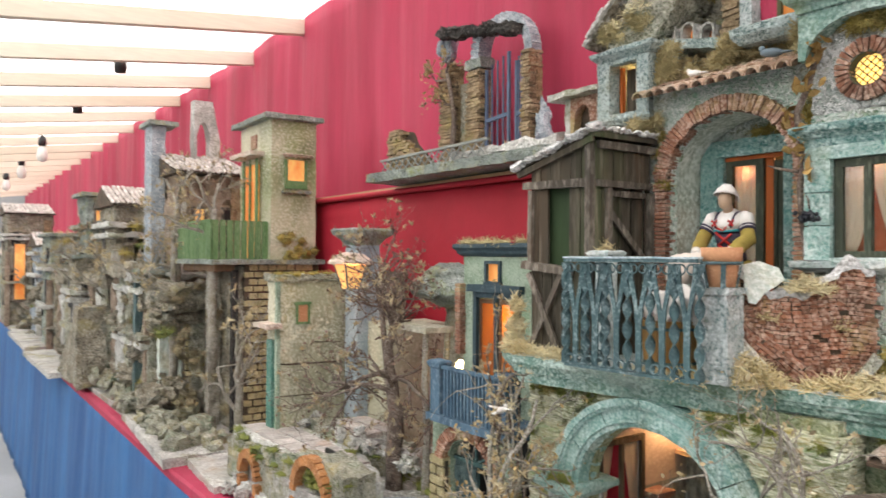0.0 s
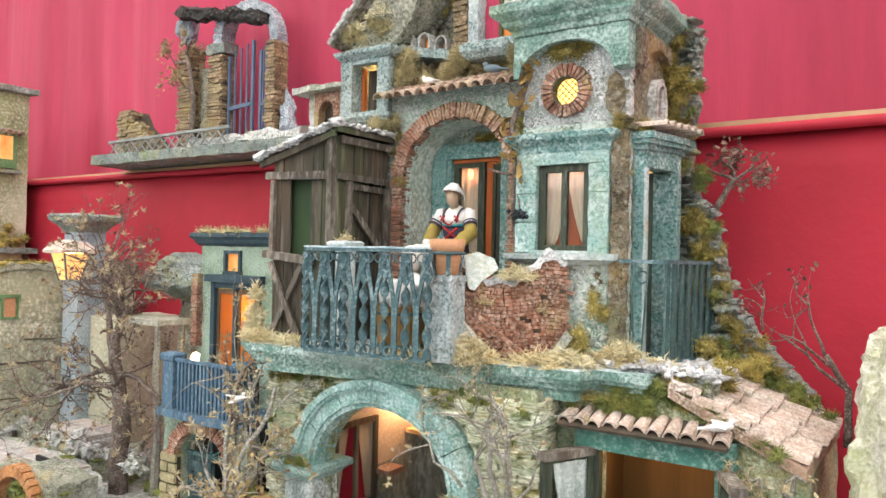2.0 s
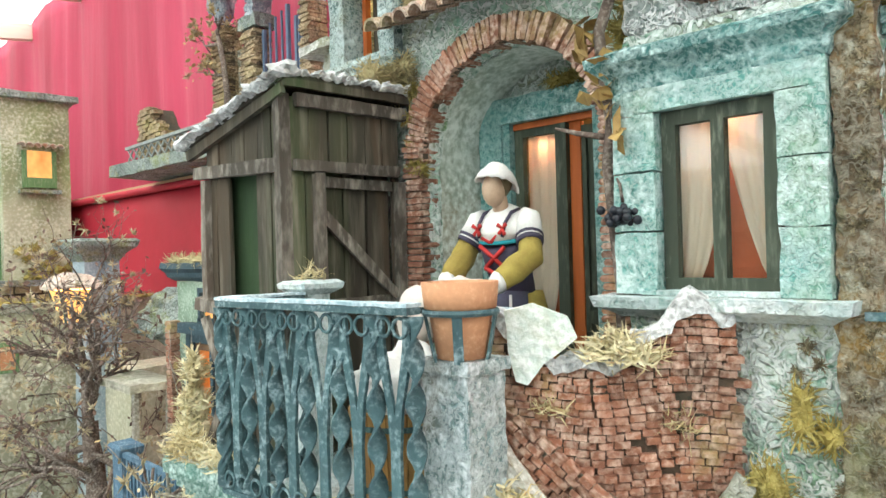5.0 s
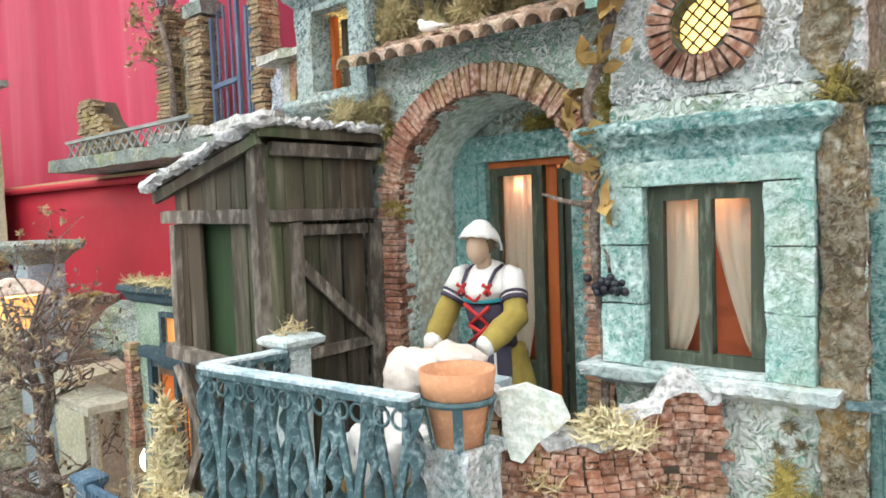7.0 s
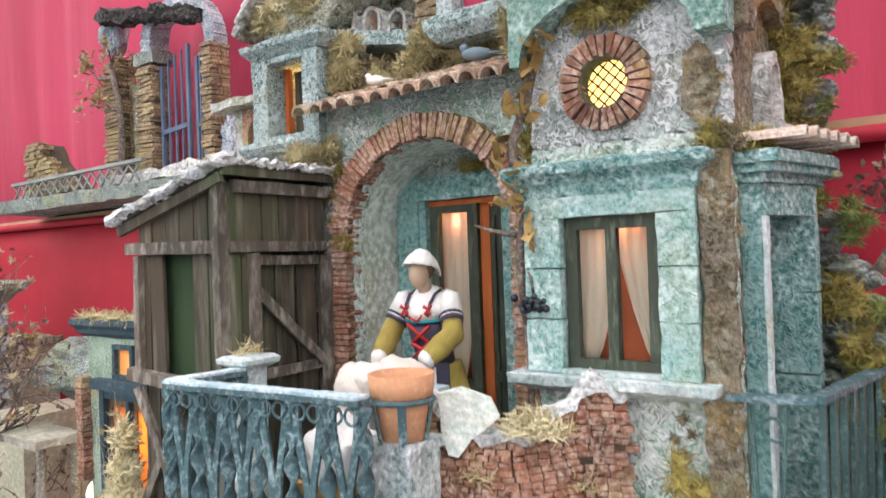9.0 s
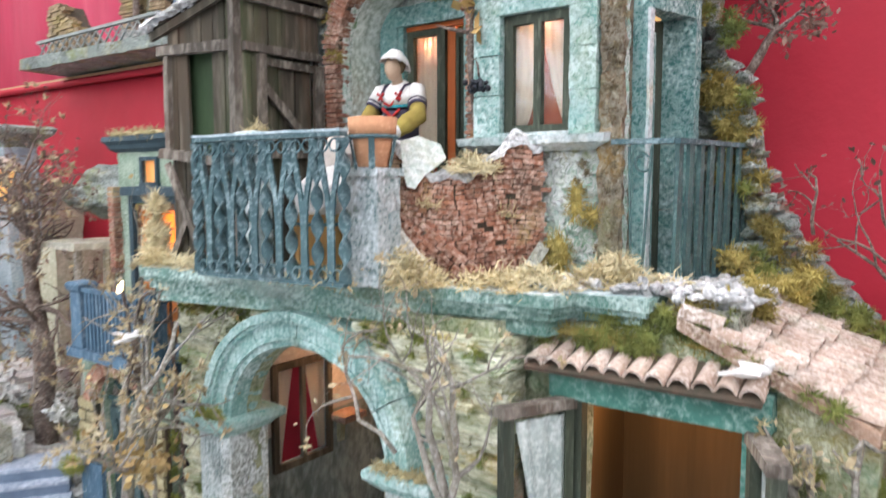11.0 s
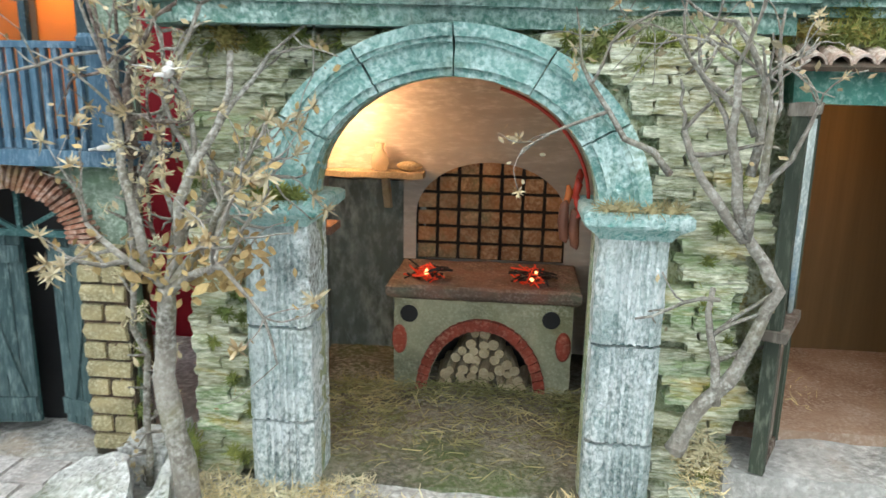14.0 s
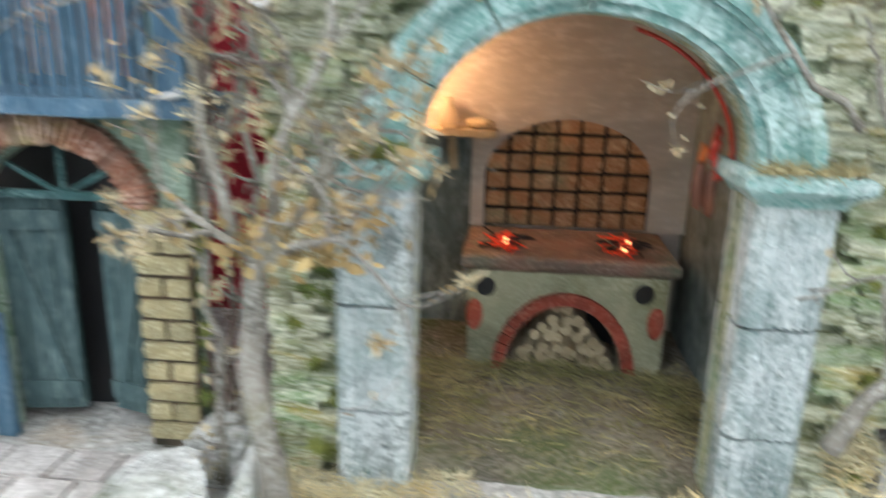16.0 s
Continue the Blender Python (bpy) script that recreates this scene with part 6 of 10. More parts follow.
def bars(p, q, n, parent):
    d = q - p
    ang = math.degrees(math.atan2(d.y, d.x))
    for i in range(n + 1):
        c = p + d * (i / n)
        piece("twisted_bar", TWIST, parent, at(c.x, c.y, ZB + 0.001, 1, 1, 1, 0, 0, rnd.uniform(-40, 40)))
        if i < n:
            m = p + d * ((i + 0.5) / n)
            piece("forked_bar", FORK, parent, at(m.x, m.y, ZB + 0.001, 1, 1, 1, 0, 0, ang))
            for f, z in ((0.30, ZT - 0.011), (0.72, ZT - 0.011), (0.25, ZB + 0.009), (0.75, ZB + 0.009)):
                s = p + d * ((i + f) / n)
                piece("scroll", SCROLL, parent, at(s.x, s.y - 0.002, z, 1, 1, 1, 0, 0, ang))


bars(R0, R1, 6, railing)
bars(RB, R0, 2, railing)
# balcony at the tower's side
rail2 = thing("side_railing", "dark teal miniature balcony railing with broad slats", "railing")
S0, S1, S2 = Vector((-0.120, 1.004, 0)), Vector((-0.064, 1.016, 0)), Vector((-0.036, 1.185, 0))
rail_bar(S0, S1, 1.586, 1.591, 0.010, rail2, "top_rail")
rail_bar(S1, S2, 1.586, 1.591, 0.012, rail2, "top_rail")
rail_bar(S1, S2, 1.453, 1.457, 0.008, rail2, "bottom_rail")
for i in range(8):
    c = S1 + (S2 - S1) * ((i + 0.3) / 8)
    bm = beam(bmesh.new(), (c.x, c.y, 1.455), (c.x + 0.002, c.y, 1.586), 0.012, 0.0035, 0.0006, (1, 0, 0))
    part("slat", bm, IRON_DARK, rail2)
    if i % 2 == 0:
        part("twisted_bar", tube(bmesh.new(), [(c.x, c.y + 0.011, 1.456 + 0.0325 * k) for k in range(5)], 0.0022, 5), IRON_DARK, rail2)
bm = bmesh.new()
c0 = S0 + (S1 - S0) * 0.3
for off in (0.0, 0.022):
    tube(bm, [(c0.x + off * (1 - 0.55 * f) + 0.004 * f, c0.y - 0.002, 1.584 - 0.128 * f) for f in [k / 8 for k in range(9)]], 0.0014, 5)
tube(bm, [(c0.x + 0.022 - 0.008 + 0.008 * math.cos(a), c0.y - 0.002, 1.568 + 0.008 * math.sin(a)) for a in [k * 0.6 for k in range(11)]], 0.0013, 5)
part("scroll_bar", bm, IRON_DARK, rail2)

postob = thing("terrace_post", "whitewashed stone post with a flat cap and straw", "post")
part("shaft", rough(bx(-0.531, -0.509, 0.897, 0.919, 1.449, 1.600), 0.012, 0.0012, 80, 3), TEAL_SNOW, postob)
part("cap", rough(ring_stack(bmesh.new(), -0.531, -0.509, 0.897, 0.919, [(0.0, 1.598), (0.009, 1.603), (0.010, 1.607), (0.006, 1.610)]), 0.01, 0.0008, 80, 3), TEAL_SNOW, postob)
solid("straw", blades(bmesh.new(), (-0.520, 0.908, 1.610), (0.012, 0.012, 0.014), 90, 0.012, 0.0009), STRAW, "tuft of straw on the post cap", "straw", "stuff")
plinth = thing("stone_plinth", "whitewashed crusted stone plinth below the flowerpot", "plinth")
part("shaft", rough(rough(bx(-0.336, -0.295, 0.864, 0.898, 1.449, 1.556), 0.007, 0.0014, 90, 6), 0.007, 0.0010, 260, 2), PLINTH, plinth)
part("top_block", rough(bx(-0.339, -0.292, 0.861, 0.901, 1.5565, 1.5645), 0.008, 0.0012, 110, 8), PLINTH, plinth)
pot = thing("flowerpot", "terracotta flowerpot in an iron holder", "flowerpot")
PC = (-0.309, 0.874)
part("pot_body", lathe(bmesh.new(), (PC[0], PC[1], 1.5655), [(0, 0), (0.0150, 0), (0.0200, 0.029), (0.0200, 0.030), (0.0225, 0.031), (0.0242, 0.047), (0.0222, 0.047), (0.0200, 0.033), (0.013, 0.006), (0, 0.006)], 32), TERRACOTTA, pot, smooth=True)
bm = bmesh.new()
tube(bm, [(PC[0] + 0.0225 * math.cos(k * math.tau / 20), PC[1] + 0.0225 * math.sin(k * math.tau / 20), 1.594) for k in range(21)], 0.0022, 6, False)
for a in (-2.2, -0.9, 0.5):
    c, q = math.cos(a), math.sin(a)
    beam(bm, (PC[0] + 0.0225 * c, PC[1] + 0.0225 * q, 1.594), (PC[0] + 0.0165 * c, PC[1] + 0.0165 * q, 1.5635), 0.006, 0.0015)
tube(bm, [(PC[0] - 0.021, PC[1] - 0.006, 1.594), (R1.x - 0.004, R1.y, 1.597)], 0.002, 5)
part("holder", bm, IRON, pot, "blue-grey iron pot holder")

# broken brick parapet
para = thing("brick_parapet", "broken red brick parapet with flaking white plaster", "parapet")
PP = [Vector((-0.338, 0.902, 0)), Vector((-0.262, 0.946, 0)), Vector((-0.196, 1.002, 0))]
L0 = (PP[1] - PP[0]).length
L1 = (PP[2] - PP[1]).length


def para_at(s):
    if s < L0:
        d = (PP[1] - PP[0]).normalized()
        return PP[0] + d * s, math.degrees(math.atan2(d.y, d.x))
    d = (PP[2] - PP[1]).normalized()
    return PP[1] + d * (s - L0), math.degrees(math.atan2(d.y, d.x))


br = random.Random(8)


def para_top(f):
    return 1.590 - 0.034 * math.sin(math.pi * min(1, max(0, (f - 0.16) / 0.62))) ** 0.8 + 0.004 * math.sin(f * 31)


def para_foot(f):
    return 1.449 + max(0.0, 0.40 - f) * 0.17


zrow, row = 1.4515, 0
while zrow < 1.592:
    s = (row % 2) * 0.006 + br.uniform(-0.001, 0.001)
    while s < L0 + L1:
        f = s / (L0 + L1)
        wide = br.uniform(0.0082, 0.0118)
        z = zrow + 0.003 * math.sin(f * 9 + 0.6)
        if para_foot(f) <= z < para_top(f) and br.random() > 0.012:
            p, ang = para_at(s + wide / 2)
            out = br.gauss(0, 0.0011) - (0.0025 if 0.45 < f < 0.75 and z < 1.53 else 0.0)
            piece("brick", BRICKS[br.randrange(4)], para, at(p.x - out * 0.5, p.y + out, z, wide * 0.95, 0.012, 0.0046, br.uniform(-3, 3), br.uniform(-1.6, 1.6) - 4 * math.cos(f * 9 + 0.6), ang + br.uniform(-3, 3)))
        s += wide
    zrow += 0.0051
    row += 1
core = bmesh.new()
ribs = []
for i in range(25):
    f = i / 24
    p, ang = para_at(min(f * (L0 + L1), L0 + L1 - 0.0001))
    side_v = Vector((-math.sin(radians(ang)), math.cos(radians(ang)), 0)) * 0.0042
    ribs.append([core.verts.new((p.x + k * side_v.x, p.y + k * side_v.y, z)) for k, z in ((-0.9, para_foot(f)), (-0.9, para_top(f) - 0.003), (1.2, para_top(f) - 0.003), (1.2, para_foot(f)))])
for u, v in zip(ribs, ribs[1:]):
    for k in range(4):
        core.faces.new((u[k], u[(k + 1) % 4], v[(k + 1) % 4], v[k]))
core.faces.new(ribs[0])
core.faces.new(ribs[-1][::-1])
part("mortar_core", core, MORTAR, para)
bm = bmesh.new()
q0, a0 = para_at(0.046)
fx = Matrix.Translation((q0.x, q0.y, 0)) @ Matrix.Rotation(radians(a0), 4, "Z")
prism(bm, [(-0.012, 1.592), (0.006, 1.596), (0.028, 1.588), (0.034, 1.574), (0.024, 1.566), (0.012, 1.558), (0.002, 1.544), (-0.006, 1.546), (-0.010, 1.566)], "y", -0.0135, -0.007)
bmesh.ops.transform(bm, matrix=fx, verts=bm.verts)
part("plaster_flake", rough(bm, 0.01, 0.0012, 70, 3), PLASTER_WHITE, para, "pale flaking plaster")
bm, crest = bmesh.new(), []
for i in range(31):
    f = i / 30
    p, ang = para_at(min(f * (L0 + L1), L0 + L1 - 0.0001))
    n_ = Vector((-math.sin(radians(ang)), math.cos(radians(ang)), 0))
    ht = 0.003 + 0.003 * abs(math.sin(i * 0.9)) + (0.005 if f < 0.3 or f > 0.78 else 0.0)
    crest.append([bm.verts.new((p.x + n_.x * k, p.y + n_.y * k, para_top(f) + z)) for k, z in ((-0.009, -0.005 - 0.002 * math.sin(i * 1.1)), (-0.007, ht * 0.7), (0.0, ht), (0.007, ht * 0.6), (0.009, -0.005))])
for u, v in zip(crest, crest[1:]):
    for k in range(5):
        bm.faces.new((u[k], u[(k + 1) % 5], v[(k + 1) % 5], v[k]))
bm.faces.new(crest[0])
bm.faces.new(crest[-1][::-1])
part("plaster_crust", rough(rough(bm, 0.005, 0.003, 120, 4), 0.005, 0.0022, 300, 7), SNOW_ROCK, para, "white crumbly coping")
bm = bmesh.new()
prism(bm, [(-0.324, 1.449), (-0.322, 1.508), (-0.314, 1.514), (-0.250, 1.449)], "y", 0.901, 0.911)
solid("slanting_stone", rough(rough(bm, 0.008, 0.002, 60, 2), 0.008, 0.001, 260, 3), SLANT_STONE, "pale brown-stained stone leaning against the parapet", "stone")
bm = prism(bmesh.new(), [(-0.322, 1.449), (-0.322, 1.530), (-0.312, 1.526), (-0.216, 1.449)], "y", 0.913, 0.922)
for v in bm.verts:
    v.co.y += (v.co.x + 0.322) * 0.30
solid("brown_buttress", rough(rough(bm, 0.008, 0.002, 60, 12), 0.008, 0.0014, 260, 3), EARTH, "brown mossy masonry buttress under the parapet", "buttress")
wall = thing("brick_slope", "mossy brown brickwork sloping down beside the parapet", "brickwork")
for k in range(12):
    s = br.uniform(0, 0.006)
    while s < 0.125:
        w = br.uniform(0.008, 0.012)
        x = -0.318 + s * math.cos(radians(38)) - (k + 0.5) * 0.0052 * math.sin(radians(38))
        z = 1.536 - s * math.sin(radians(38)) - (k + 0.5) * 0.0052 * math.cos(radians(38))
        if x > -0.320 and z > 1.453:
            piece("brick", BRICKS[br.randrange(4)], wall, at(x, 0.9105 + (x + 0.322) * 0.30 + br.gauss(0, 0.001), z, w * 0.95, 0.010, 0.0046, 0, 38 + br.uniform(-2, 2), 16))
        s += w
solid("leaning_stone", rough(beam(bmesh.new(), (-0.206, 0.975, 1.449), (-0.182, 0.985, 1.487), 0.012, 0.012), 0.008, 0.003, 60, 4), ROCK, "white pointed stone beside the parapet", "stone")
# washtub with linen
tub = thing("wooden_washtub", "ochre wooden tub heaped with white linen", "washtub")
TC = (-0.408, 0.908)
for i in range(16):
    a = math.tau * i / 16
    bm = bmesh.new()
    box(bm, 0.033, 0.038, -0.0072, 0.0072, 0, 0.068)
    for v in bm.verts:
        v.co.x *= 0.86 + 0.14 * v.co.z / 0.068
        v.co.y *= 0.86 + 0.14 * v.co.z / 0.068
    bmesh.ops.transform(bm, matrix=Matrix.Translation((TC[0], TC[1], 1.4495)) @ Matrix.Rotation(a, 4, "Z"), verts=bm.verts)
    part("stave", bm, TUB_WOOD, tub)
part("tub_floor", lathe(bmesh.new(), (TC[0], TC[1], 1.452), [(0, 0), (0.029, 0), (0.029, 0.003), (0, 0.003)], 16), TUB_WOOD, tub)
for z, r in ((1.460, 0.0338), (1.505, 0.0372)):
    part("hoop", lathe(bmesh.new(), (TC[0], TC[1], z), [(r, 0), (r + 0.0012, 0), (r + 0.0012, 0.004), (r, 0.004), (r, 0)], 24), IRON_DARK, tub)


def cloth_heap(c, r, seed, amp=0.45):
    bm = rock(bmesh.new(), c, r, amp, 1.7, seed, 4)
    for v in bm.verts:
        v.co += noise.noise_vector(v.co * 90 + Vector((seed, 0, 0))) * 0.003
    return bm


solid("white_linen", cloth_heap((TC[0] + 0.004, TC[1], 1.532), (0.034, 0.032, 0.030), 5), LINEN, "crumpled white linen heaped in the tub", "linen", smooth=True)
bundle = bmesh.new()
for c, r, sd_ in (((-0.413, 0.935, 1.583), (0.020, 0.018, 0.022), 12), ((-0.394, 0.936, 1.592), (0.027, 0.016, 0.015), 31), ((-0.366, 0.942, 1.602), (0.024, 0.014, 0.010), 44)):
    rock(bundle, c, r, 0.18, 1.2, sd_, 4)
for v in bundle.verts:
    v.co += Vector((0, 0, 1)) * 0.0010 * math.sin(v.co.x * 260 + 4 * noise.noise(v.co * 40)) + noise.noise_vector(v.co * 38) * 0.005
solid("sackcloth", bundle, SACKING, "cream sackcloth bundle being wrung over the tub", "cloth", smooth=True)
solid("wash_tray", rough(bx(-0.378, -0.322, 0.925, 0.950, 1.560, 1.590), 0.01, 0.0008, 60, 2), BLUE_PLASTER, "pale blue-grey wash tray behind the flowerpot", "tray")

# washerwoman doll, one plain mesh
bm = bmesh.new()
slots = [DOLL_MUSTARD, DOLL_APRON, DOLL_BODICE, LINEN, DOLL_SKIN, DOLL_RED, DOLL_CYAN, DOLL_HAIR]
done = 0


def paint(k):
    global done
    bm.faces.ensure_lookup_table()
    for f in bm.faces[done:]:
        f.material_index = k
    done = len(bm.faces)


DX, DY = -0.385, 1.018


def limb(pts, radii, k, n=14):
    tube(bm, pts, radii, n)
    paint(k)


# skirt with soft pleats
lathe(bm, (0, 0.004, 0), [(0, 0), (0.042, 0), (0.043, 0.02), (0.040, 0.07), (0.034, 0.115), (0.024, 0.146), (0, 0.150)], 40)
for v in bm.verts:
    a = math.atan2(v.co.y, v.co.x)
    k = 1 + 0.055 * math.sin(a * 11) * max(0, 0.15 - v.co.z) / 0.15
    v.co.x, v.co.y = v.co.x * k, v.co.y * k
    v.co += noise.noise_vector(v.co * 45) * 0.0025
paint(0)
limb([(0, -0.016, 0.02), (0, -0.018, 0.08), (0, -0.012, 0.148)], [0.033, 0.030, 0.0205], 1, 18)
for x in (-0.020, 0.020):
    limb([(x * 1.25, -0.044, 0.03), (x * 1.1, -0.042, 0.085), (x * 0.7, -0.029, 0.146)], 0.0014, 3, 5)
# laced bodice, ribbon and blouse
limb([(0, 0.000, 0.142), (0, -0.004, 0.158), (0, -0.009, 0.176), (0, -0.012, 0.188)], [0.0205, 0.0200, 0.0228, 0.0248], 2, 20)
limb([(0, -0.0122, 0.1885), (0, -0.0126, 0.1925)], [0.0252, 0.0255], 6, 20)
limb([(0, -0.0128, 0.1930), (0, -0.0145, 0.203), (0, -0.0170, 0.211), (0, -0.0195, 0.216)], [0.0254, 0.0262, 0.0185, 0.0100], 3, 20)
for sg in (-1, 1):
    sh = Vector((sg * 0.0265, -0.015, 0.206))
    el = Vector((sg * 0.0370, -0.030, 0.176))
    ha = Vector((sg * 0.0240 - 0.004, -0.074, 0.152))
    limb([sh + Vector((-sg * 0.006, 0, 0.002)), sh, sh.lerp(el, 0.45)], [0.0085, 0.0112, 0.0125], 3)
    limb([sh.lerp(el, 0.45), sh.lerp(el, 0.52)], [0.0128, 0.0126], 2)
    limb([sh.lerp(el, 0.52), sh.lerp(el, 0.56)], [0.0122, 0.0122], 3)
    limb([sh.lerp(el, 0.56), sh.lerp(el, 0.66)], [0.0125, 0.0122], 2)
    limb([sh.lerp(el, 0.66), el, el.lerp(ha, 0.20), el.lerp(ha, 0.38), el.lerp(ha, 0.55), el.lerp(ha, 0.74)], [0.0105, 0.0116, 0.0104, 0.0112, 0.0096, 0.0088], 0)
    limb([el.lerp(ha, 0.74), el.lerp(ha, 0.84)], [0.0092, 0.0076], 3, 10)
    rock(bm, ha, (0.0058, 0.0088, 0.0048), 0.15, n=2)
    paint(4)
    # straps with a bow each
    limb([(sg * 0.0125, -0.0375, 0.192), (sg * 0.0140, -0.0350, 0.203), (sg * 0.0150, -0.0250, 0.212), (sg * 0.0150, -0.012, 0.215)], 0.0017, 2, 5)
    for dx, dz in ((-0.0045, 0.003), (0.0045, 0.003), (-0.003, -0.005), (0.003, -0.005)):
        limb([(sg * 0.0135, -0.0385, 0.199), (sg * 0.0135 + dx, -0.0400, 0.199 + dz)], [0.0010, 0.0019], 5, 5)
# lacing and bow at the waist
for a, b in (((-0.013, 0.186), (0.010, 0.168)), ((0.013, 0.184), (-0.010, 0.168)), ((-0.010, 0.168), (0.014, 0.156)), ((0.010, 0.168), (-0.014, 0.152)), ((-0.001, 0.188), (-0.010, 0.192)), ((0.000, 0.188), (0.006, 0.194))):
    limb([(a[0], -0.0365 + 0.6 * (0.186 - a[1]) * 0.3, a[1]), (b[0], -0.0355 + 0.6 * (0.186 - b[1]) * 0.3, b[1])], 0.0019, 5, 5)
# neck, plain head bowed forward, hair and kerchief
limb([(0, -0.0175, 0.208), (0, -0.0230, 0.228)], [0.0078, 0.0070], 4, 10)
rock(bm, (0, -0.0305, 0.2305), (0.0104, 0.0112, 0.0140), 0.02, n=3)
paint(4)
rock(bm, (0, -0.0225, 0.2375), (0.0128, 0.0135, 0.0142), 0.06, n=3)
paint(7)
shell = []
for i in range(10):
    a, row = radians(12 + 178 * i / 9), []
    for k in range(13):
        b = radians(-84 + 14 * k)
        brim = 1.28 if i == 0 else 1.10 if i == 1 else 1.0
        row.append(Vector((0.0152 * math.sin(b) * (1.06 if i < 2 else 1.0 + 0.02 * i), -0.0250 - 0.0168 * math.cos(a) * math.sqrt(math.cos(b) * 0.8 + 0.2) * brim, 0.2365 + 0.0172 * math.sin(a) * math.cos(b) ** 0.7 - 0.0085 * (i / 9) * abs(math.sin(b)) + 0.0006 * math.sin(b * 9 + i))))
    shell.append(row)
outer = [[bm.verts.new(p) for p in r] for r in shell]
inner = [[bm.verts.new(p * 1.0 - (p - Vector((0, -0.025, 0.234))).normalized() * 0.0014) for p in r] for r in shell]
for i in range(9):
    for k in range(12):
        bm.faces.new((outer[i][k], outer[i][k + 1], outer[i + 1][k + 1], outer[i + 1][k]))
        bm.faces.new((inner[i][k], inner[i + 1][k], inner[i + 1][k + 1], inner[i][k + 1]))
for k in range(12):
    for r in (0, 9):
        bm.faces.new((outer[r][k], inner[r][k], inner[r][k + 1], outer[r][k + 1]))
for i in range(9):
    for k in (0, 12):
        bm.faces.new((outer[i][k], outer[i + 1][k], inner[i + 1][k], inner[i][k]))
paint(3)
bmesh.ops.transform(bm, matrix=pose(DX, DY, 1.4492, 0, 0, 10) @ Matrix.Diagonal((0.86, 0.95, 1.0, 1)), verts=bm.verts)
doll = solid("doll", bm, slots[0], "painted washerwoman doll in white scarf and mustard dress", "doll", smooth=True)
for s in slots[1:]:
    doll.data.materials.append(s)


# ---- straw, moss and rubble on the house ----
def heap(name, mtl, label, cat, spots, length, width, flat=0.4, up=0.25):
    bm = bmesh.new()
    for c, r, n in spots:
        blades(bm, c, r, n, length, width, flat, up)
    return solid(name, bm, mtl, label, cat, "stuff")


heap("straw", STRAW, "loose yellow straw heaped on the terrace edge", "straw", [((-0.285, 0.897, 1.450), (0.040, 0.022, 0.030), 1100), ((-0.345, 0.850, 1.450), (0.026, 0.012, 0.012), 160), ((-0.200, 0.922, 1.450), (0.040, 0.020, 0.016), 420), ((-0.118, 0.985, 1.450), (0.034, 0.022, 0.026), 500), ((-0.640, 0.850, 1.450), (0.030, 0.016, 0.020), 300), ((-0.58, 0.862, 1.450), (0.030, 0.012, 0.010), 240)], 0.018, 0.0014)
heap("straw", STRAW, "tufts of straw caught on the brick parapet", "straw", [((-0.240, 0.955, 1.562), (0.022, 0.010, 0.012), 190), ((-0.282, 0.925, 1.525), (0.012, 0.006, 0.010), 60), ((-0.218, 0.972, 1.515), (0.010, 0.006, 0.014), 70)], 0.016, 0.0010)
heap("straw", STRAW, "straw scattered by the pillars and the step", "straw", [((-0.20, 0.885, 1.02), (0.022, 0.018, 0.03), 200), ((-0.11, 0.83, 1.004), (0.040, 0.024, 0.014), 330), ((-0.55, 0.872, 0.986), (0.030, 0.014, 0.012), 160), ((-0.315, 0.880, 0.986), (0.020, 0.014, 0.012), 120), ((-0.63, 0.85, 0.986), (0.045, 0.024, 0.018), 330), ((-0.10, 1.05, 1.051), (0.05, 0.06, 0.004), 60)], 0.018, 0.0010)
mossbm, palebm = bmesh.new(), bmesh.new()
for c, r, n in (((-0.505, 1.085, 1.893), (0.020, 0.02, 0.024), 260), ((-0.560, 1.035, 1.800), (0.024, 0.018, 0.022), 300), ((-0.412, 1.10, 1.905), (0.028, 0.016, 0.012), 240), ((-0.612, 1.055, 1.972), (0.020, 0.014, 0.010), 160), ((-0.455, 1.10, 1.918), (0.022, 0.012, 0.012), 160), ((-0.545, 1.00, 1.805), (0.012, 0.012, 0.014), 120), ((-0.285, 1.02, 1.872), (0.012, 0.012, 0.010), 110)):
    fuzz(palebm, c, r, n * 2, 0.011, 0.0009)
for c, r, n in (((-0.205, 1.006, 1.884), (0.030, 0.007, 0.012), 260), ((-0.124, 1.008, 1.772), (0.008, 0.008, 0.014), 120), ((-0.10, 1.03, 1.768), (0.012, 0.012, 0.010), 120), ((-0.030, 1.11, 1.47), (0.020, 0.018, 0.014), 200), ((-0.152, 0.995, 1.53), (0.008, 0.008, 0.02), 100), ((-0.140, 1.005, 1.517), (0.010, 0.007, 0.008), 90), ((-0.170, 0.992, 1.480), (0.014, 0.010, 0.022), 160), ((-0.405, 1.112, 1.790), (0.012, 0.006, 0.006), 60)):
    fuzz(mossbm, c, r, n * 2, 0.010, 0.0010)
for c, r, n in (((-0.12, 0.952, 1.412), (0.050, 0.008, 0.006), 200), ((-0.02, 0.962, 1.412), (0.030, 0.008, 0.006), 140), ((-0.62, 0.885, 1.40), (0.012, 0.008, 0.012), 100), ((-0.585, 0.875, 1.268), (0.014, 0.010, 0.005), 90)):
    fuzz(mossbm, c, r, n * 2, 0.009, 0.0009)
for x in (-0.300, -0.284, -0.266, -0.250):
    fuzz(palebm, (x, 0.872, 1.268), (0.010, 0.009, 0.0045), 150, 0.008, 0.0008)
solid("moss", mossbm, MOSS, "yellow-green moss clumps on walls and rocks", "moss", "stuff")
